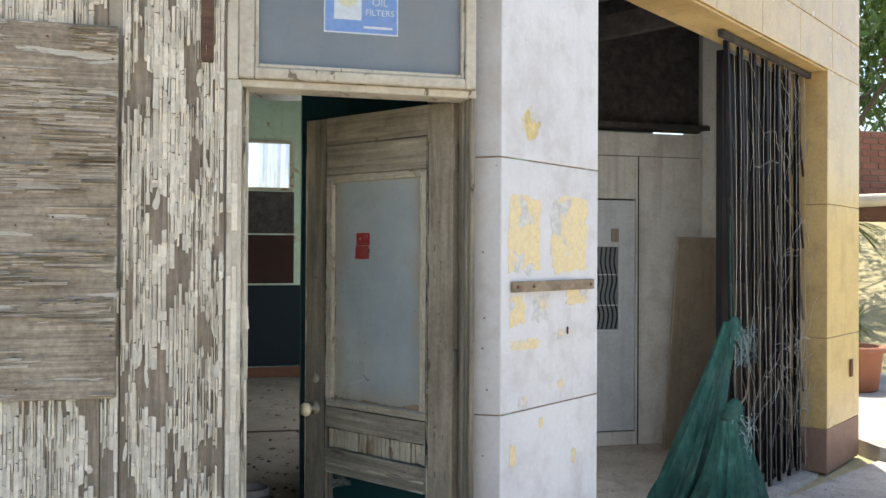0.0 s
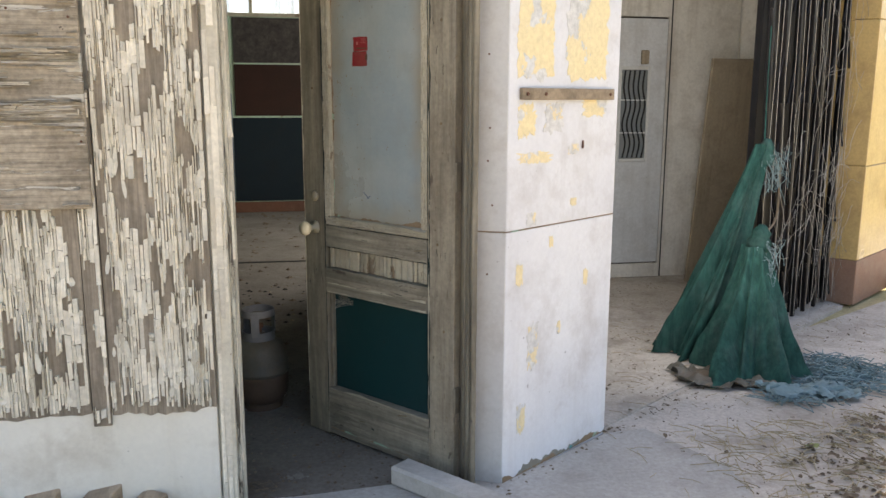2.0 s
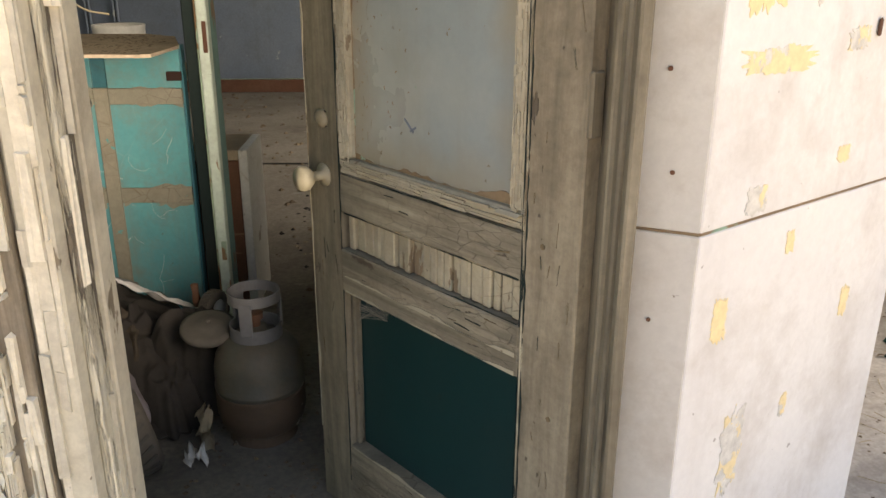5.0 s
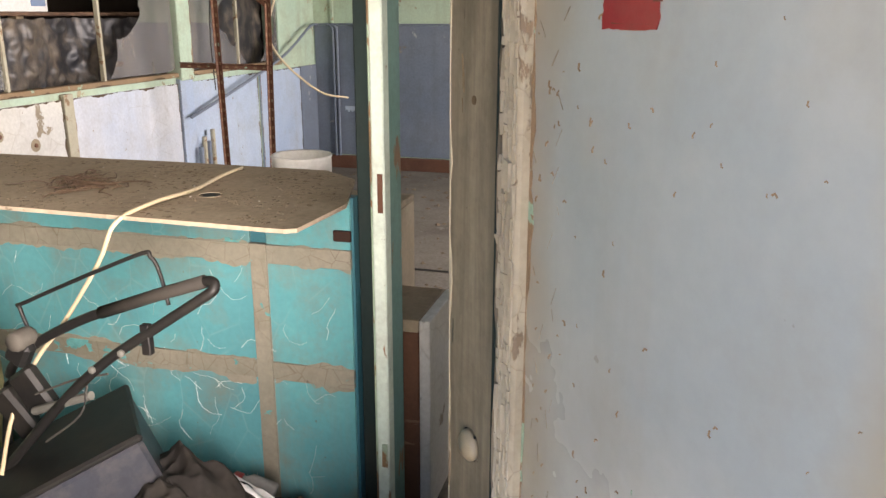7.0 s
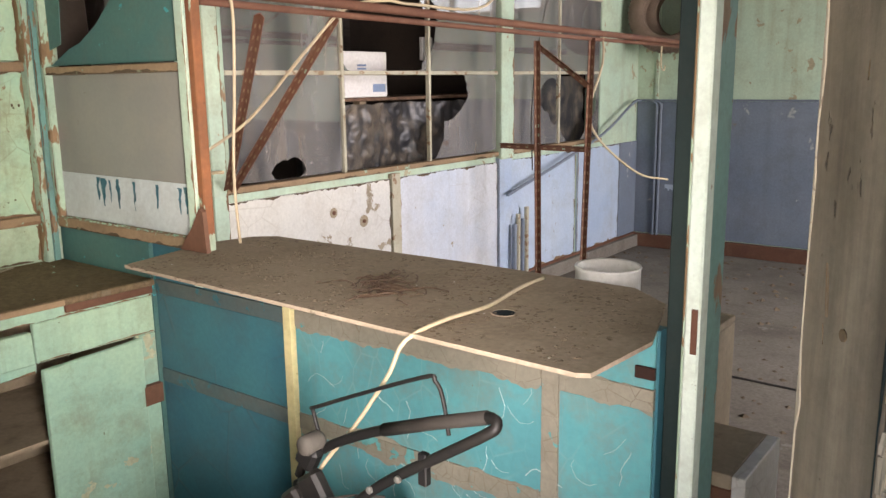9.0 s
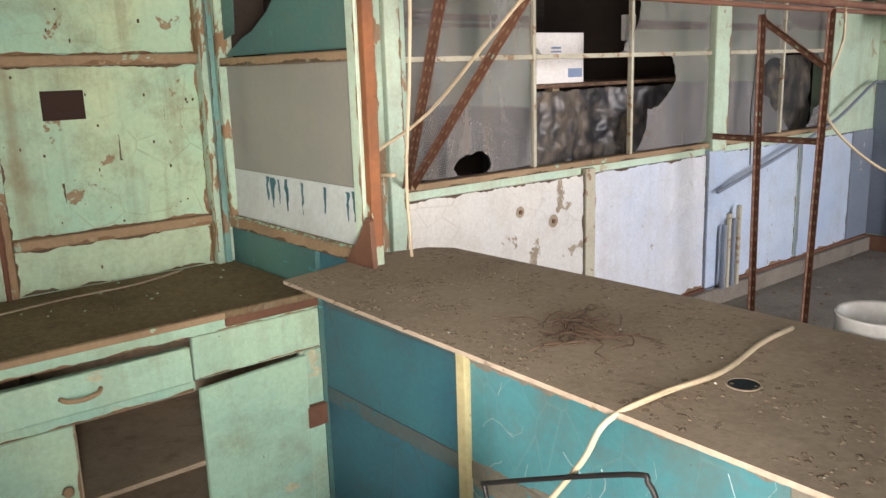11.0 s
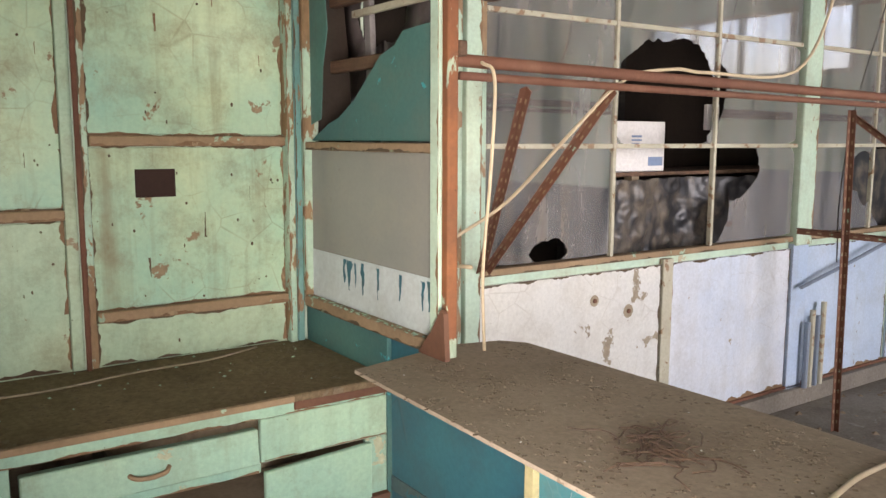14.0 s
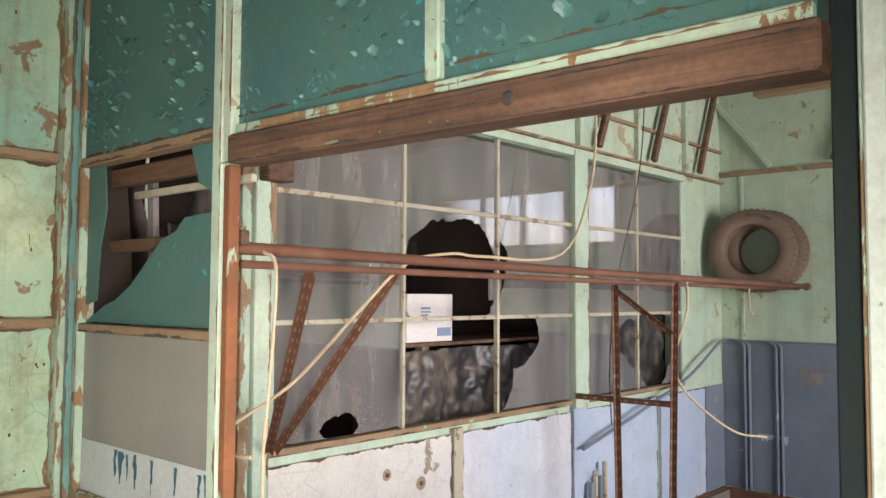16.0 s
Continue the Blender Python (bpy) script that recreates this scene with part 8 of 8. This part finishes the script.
def tyre(name, m, r, w, label, group):
    ob = thing(name, label, "tyre", group)
    prof = [(0.60 * r, -0.36 * w), (0.64 * r, -0.46 * w), (0.78 * r, -0.50 * w), (0.92 * r, -0.44 * w), (0.985 * r, -0.34 * w), (r, -0.2 * w), (r, 0.2 * w), (0.985 * r, 0.34 * w), (0.92 * r, 0.44 * w), (0.78 * r, 0.50 * w), (0.64 * r, 0.46 * w), (0.60 * r, 0.36 * w), (0.66 * r, 0.30 * w), (0.90 * r, 0.1 * w), (0.90 * r, -0.1 * w), (0.66 * r, -0.30 * w), (0.60 * r, -0.36 * w)]
    part("casing", lathe(bmesh.new(), prof, 56, m), m_tyre, ob, "", True)
    bm = bmesh.new()
    for k in range(44):
        box(bm, 0.93 * r, 1.003 * r, -0.006, 0.006, 0.22 * w, 0.42 * w, 0.0, m @ pose(0, 0, 0, 0, 0, 360 / 44 * k))
        box(bm, 0.93 * r, 1.003 * r, -0.006, 0.006, -0.42 * w, -0.22 * w, 0.0, m @ pose(0, 0, 0, 0, 0, 360 / 44 * k + 4))
    tagged(part("tread", bm, m_tyre, ob), kind="stuff")
    bm = bmesh.new()
    for k in range(9):
        box(bm, 0.80 * r, 0.87 * r, -0.008, 0.008, 0.492 * w, 0.51 * w, 0.001, m @ pose(0, 0, 0, 0, 0, 60 + 4.5 * k))
    part("raised_mark", bm, m_rubber, ob, "raised bars on the sidewall")
    return ob


tyre("tyre", pose(-2.62, 10.02, 2.165, 83, 0, 14), 0.345, 0.17, "dust-brown worn tyre hung on the pipe ends", "tyres on the wall")
tyre("tyre", pose(-2.58, 10.20, 2.17, 84, 0, 10), 0.345, 0.16, "dust-brown worn tyre behind another on the wall", "tyres on the wall")
solid("hanging_cord", tube(bmesh.new(), smooth_line([(-2.10, 6.6, 3.3), (-2.12, 6.75, 2.7), (-2.16, 6.75, 2.3), (-2.16, 6.5, 1.98), (-2.15, 5.9, 1.945), (-2.16, 5.72, 1.95), (-2.15, 5.45, 1.90), (-2.25, 5.3, 1.72), (-2.5, 5.2, 1.45), (-2.55, 4.95, 1.30), (-2.3, 4.75, 1.28), (-2.05, 4.70, 1.30)], 6), 0.007, 6), m_cord, "cream cable draped over the pipes", "cable", smooth=True)
solid("hanging_cord", tube(bmesh.new(), smooth_line([(-2.02, 4.71, 1.91), (-1.97, 4.72, 1.86), (-1.97, 4.71, 1.6), (-1.99, 4.70, 1.3), (-1.98, 4.70, 1.056)], 6), 0.0055, 6), m_cord, "cream cable hanging down the post", "cable", smooth=True)
solid("loop_cord", tube(bmesh.new(), smooth_line([(-2.20, 7.9, 1.90), (-2.22, 7.95, 1.7), (-2.23, 7.8, 1.4), (-2.20, 7.9, 1.2), (-2.1, 8.3, 0.95), (-2.0, 8.6, 0.88)], 6), 0.008, 6), m_cord, "cream cable hanging in a loop from the pipe", "cable", smooth=True)
solid("thin_cord", tube(bmesh.new(), smooth_line([(-2.5, 8.0, 3.4), (-2.5, 7.9, 2.6), (-2.52, 7.65, 1.9), (-2.55, 7.6, 1.4), (-2.6, 7.7, 1.0)], 6), 0.004, 5), m_cord_dark, "thin dark cord hanging from the roof", "cable", smooth=True)
solid("wall_pipe", tube(bmesh.new(), smooth_line([(-2.93, 7.9, 0.78), (-2.90, 8.6, 0.95), (-2.9, 9.4, 1.15), (-2.92, 10.0, 1.38), (-2.93, 10.2, 1.40)], 6), 0.012, 6), m_dado, "slate grey pipe climbing along the wall", "pipe", smooth=True)
solid("hook", tube(bmesh.new(), smooth_line([(-2.25, 9.0, 1.86), (-2.25, 9.0, 1.70), (-2.25, 9.06, 1.66), (-2.25, 9.08, 1.70)], 4), 0.006, 6), m_cord, "bent wire hook on the pipe", "hook")
solid("wall_block", boxes((-2.985, -2.90, 5.36, 5.50, 2.28, 2.42, 0.006)), m_beam, "brown timber block on the window post", "block")
wbx = thing("white_box", "white painted timber box standing behind the door post", "box")
part("body", boxes((-0.49, -0.285, 4.80, 5.10, 0.006, 0.60, 0.004)), m_redwood, wbx, "bare red-brown side")
part("side_board", boxes((-0.284, -0.250, 4.80, 5.10, 0.006, 0.64, 0.003)), m_panel_white, wbx)
part("top", boxes((-0.49, -0.285, 4.80, 5.10, 0.601, 0.64, 0.003)), m_plyboard, wbx)
tagged(solid("rubbish", crumbs(16, -0.25, 0.1, 5.2, 6.3, 0.006, 17, (0.008, 0.02)), m_plyboard, "scraps of rubbish on the workshop floor", "litter"), kind="stuff")
tagged(solid("dark_rubbish", crumbs(30, -0.3, 0.2, 5.2, 6.4, 0.006, 18, (0.008, 0.02)), m_rag, "dark scraps of rubbish on the workshop floor", "litter"), kind="stuff")
solid("floor_seam", tube(bmesh.new(), [(-1.5, 7.2, 0.008), (0.0, 7.16, 0.008), (2.0, 7.1, 0.008)], 0.008, 4), m_cord_dark, "dark cable lying across the workshop floor", "cable")

# ---- outside, to the right ----
structure("kerb_platform", prism(bmesh.new(), [(4.45, 5.25), (4.75, 4.75), (9.0, 7.6), (9.0, 12.0), (5.6, 9.5), (4.6, 6.3)], -0.1, 0.10), m_apron, "raised concrete platform beside the yellow pillar", "pavement")
pot = thing("planter", "terracotta planter on the platform", "planter")
part("tub", lathe(bmesh.new(), [(0.20, 0.0), (0.24, 0.02), (0.28, 0.40), (0.31, 0.41), (0.31, 0.47), (0.27, 0.47), (0.26, 0.40), (0.0, 0.40)], 28, pose(6.15, 7.55, 0.10)), m_terracotta, pot, "", True)
part("soil", lathe(bmesh.new(), [(0.255, 0.401), (0.255, 0.43), (0.0, 0.44)], 20, pose(6.15, 7.55, 0.10)), m_debris, pot)


def spiky(name, x, y, z, r, count, seed, label):
    ob = thing(name, label, "plant")
    q = random.Random(seed)
    part("stem", tube(bmesh.new(), [(x, y, 0.2), (x + 0.05, y, z)], 0.05, 8), m_bark, ob)
    bm = bmesh.new()
    for _ in range(count):
        a, e = q.uniform(0, 2 * math.pi), q.uniform(-0.5, 1.3)
        d = Vector((math.cos(a) * math.cos(e), math.sin(a) * math.cos(e), math.sin(e)))
        side = d.cross(Vector((0, 0, 1))).normalized() * 0.022
        rows = []
        for j in range(4):
            t = j / 3
            p = Vector((x, y, z)) + d * r * t * q.uniform(0.9, 1.0) - Vector((0, 0, 0.25 * r * t * t))
            k = 1 - 0.9 * t
            rows.append((bm.verts.new(p - side * k), bm.verts.new(p + side * k)))
        for s, t in zip(rows, rows[1:]):
            bm.faces.new((s[0], s[1], t[1], t[0]))
    part("crown", bm, m_spike, ob)
    return ob


spiky("spiky_plant", 7.3, 9.0, 1.95, 0.75, 170, 1, "sunlit spiky-leaved plant on the slope")
spiky("spiky_plant", 6.9, 9.3, 1.3, 0.6, 120, 2, "sunlit spiky-leaved plant on the slope")
spiky("spiky_plant", 6.6, 8.1, 0.75, 0.35, 80, 4, "small yellow-green plant beside the planter")


def leafy_tree(name, x, y, h, r, count, seed, label):
    ob = thing(name, label, "tree")
    q = random.Random(seed)
    bm = tube(bmesh.new(), smooth_line([(x, y, 0.5), (x + 0.1, y + 0.1, h * 0.4), (x - 0.1, y, h * 0.75), (x, y, h)], 5), 0.16, 9, 0.3)
    for _ in range(7):
        a = q.uniform(0, 6.28)
        tube(bm, smooth_line([(x, y, h * q.uniform(0.45, 0.8)), (x + 0.5 * r * math.cos(a), y + 0.5 * r * math.sin(a), h * 0.9), (x + 0.9 * r * math.cos(a), y + 0.9 * r * math.sin(a), h * q.uniform(0.85, 1.1))], 4), 0.05, 6, 0.3)
    part("trunk", bm, m_bark, ob)
    vs, fs = [], []
    clumps = [Vector((x + q.gauss(0, 0.5) * r, y + q.gauss(0, 0.5) * r, h + q.gauss(0, 0.33) * r)) for _ in range(26)]
    for i in range(count):
        c = q.choice(clumps)
        p = c + Vector((q.gauss(0, 1), q.gauss(0, 1), q.gauss(0, 0.8))) * 0.2 * r
        e = Euler((q.uniform(0, 6.28), q.uniform(0, 6.28), q.uniform(0, 6.28))).to_matrix()
        s = q.uniform(0.05, 0.11)
        k = len(vs)
        vs += [p + e @ Vector(w) * s for w in ((-1, 0, 0), (0, -0.4, 0.1), (1, 0, 0), (0, 0.4, 0.1))]
        fs.append((k, k + 1, k + 2, k + 3))
    me = bpy.data.meshes.new("crown")
    me.from_pydata([tuple(v) for v in vs], [], fs)
    me.materials.append(m_leaf)
    cr = new("crown", me)
    cr.parent = ob
    return ob


leafy_tree("tree", 8.6, 11.0, 4.6, 1.7, 5200, 3, "leafy green tree on the slope behind the building")
leafy_tree("tree", 11.5, 12.5, 5.6, 2.4, 5200, 5, "leafy green tree on the slope behind the building")
bw = structure("wall_brick", boxes((6.35, 9.0, 8.60, 8.85, 2.2, 3.05)), m_batten, "weathered brick parapet above a timber lintel", "wall")
bm0 = mesh_of("brick", boxes((0, 0.215, -0.012, 0.1, 0, 0.066, 0.004)), m_brick)
for j in range(11):
    for i in range(8):
        b = new("brick", bm0)
        b.location = (6.35 + 0.228 * i + (0.114 if j % 2 else 0), 8.60, 2.2 + 0.077 * j)
        b.parent = bw
part("lintel", boxes((6.3, 9.0, 8.5, 8.85, 1.95, 2.19, 0.01)), m_redwood, bw)
part("support", boxes((6.9, 7.1, 8.62, 8.82, 0.0, 1.94, 0.01)), m_bark, bw)
pp = thing("drain_pipe", "cream painted pipe on brackets before the brick wall", "pipe")
part("pipe", tube(bmesh.new(), [(6.1, 8.2, 2.12), (9.0, 8.35, 2.3)], 0.075, 16), m_pipe, pp, "", True)
part("bracket", boxes((6.55, 6.6, 8.2, 8.62, 2.02, 2.06)), m_rust, pp)
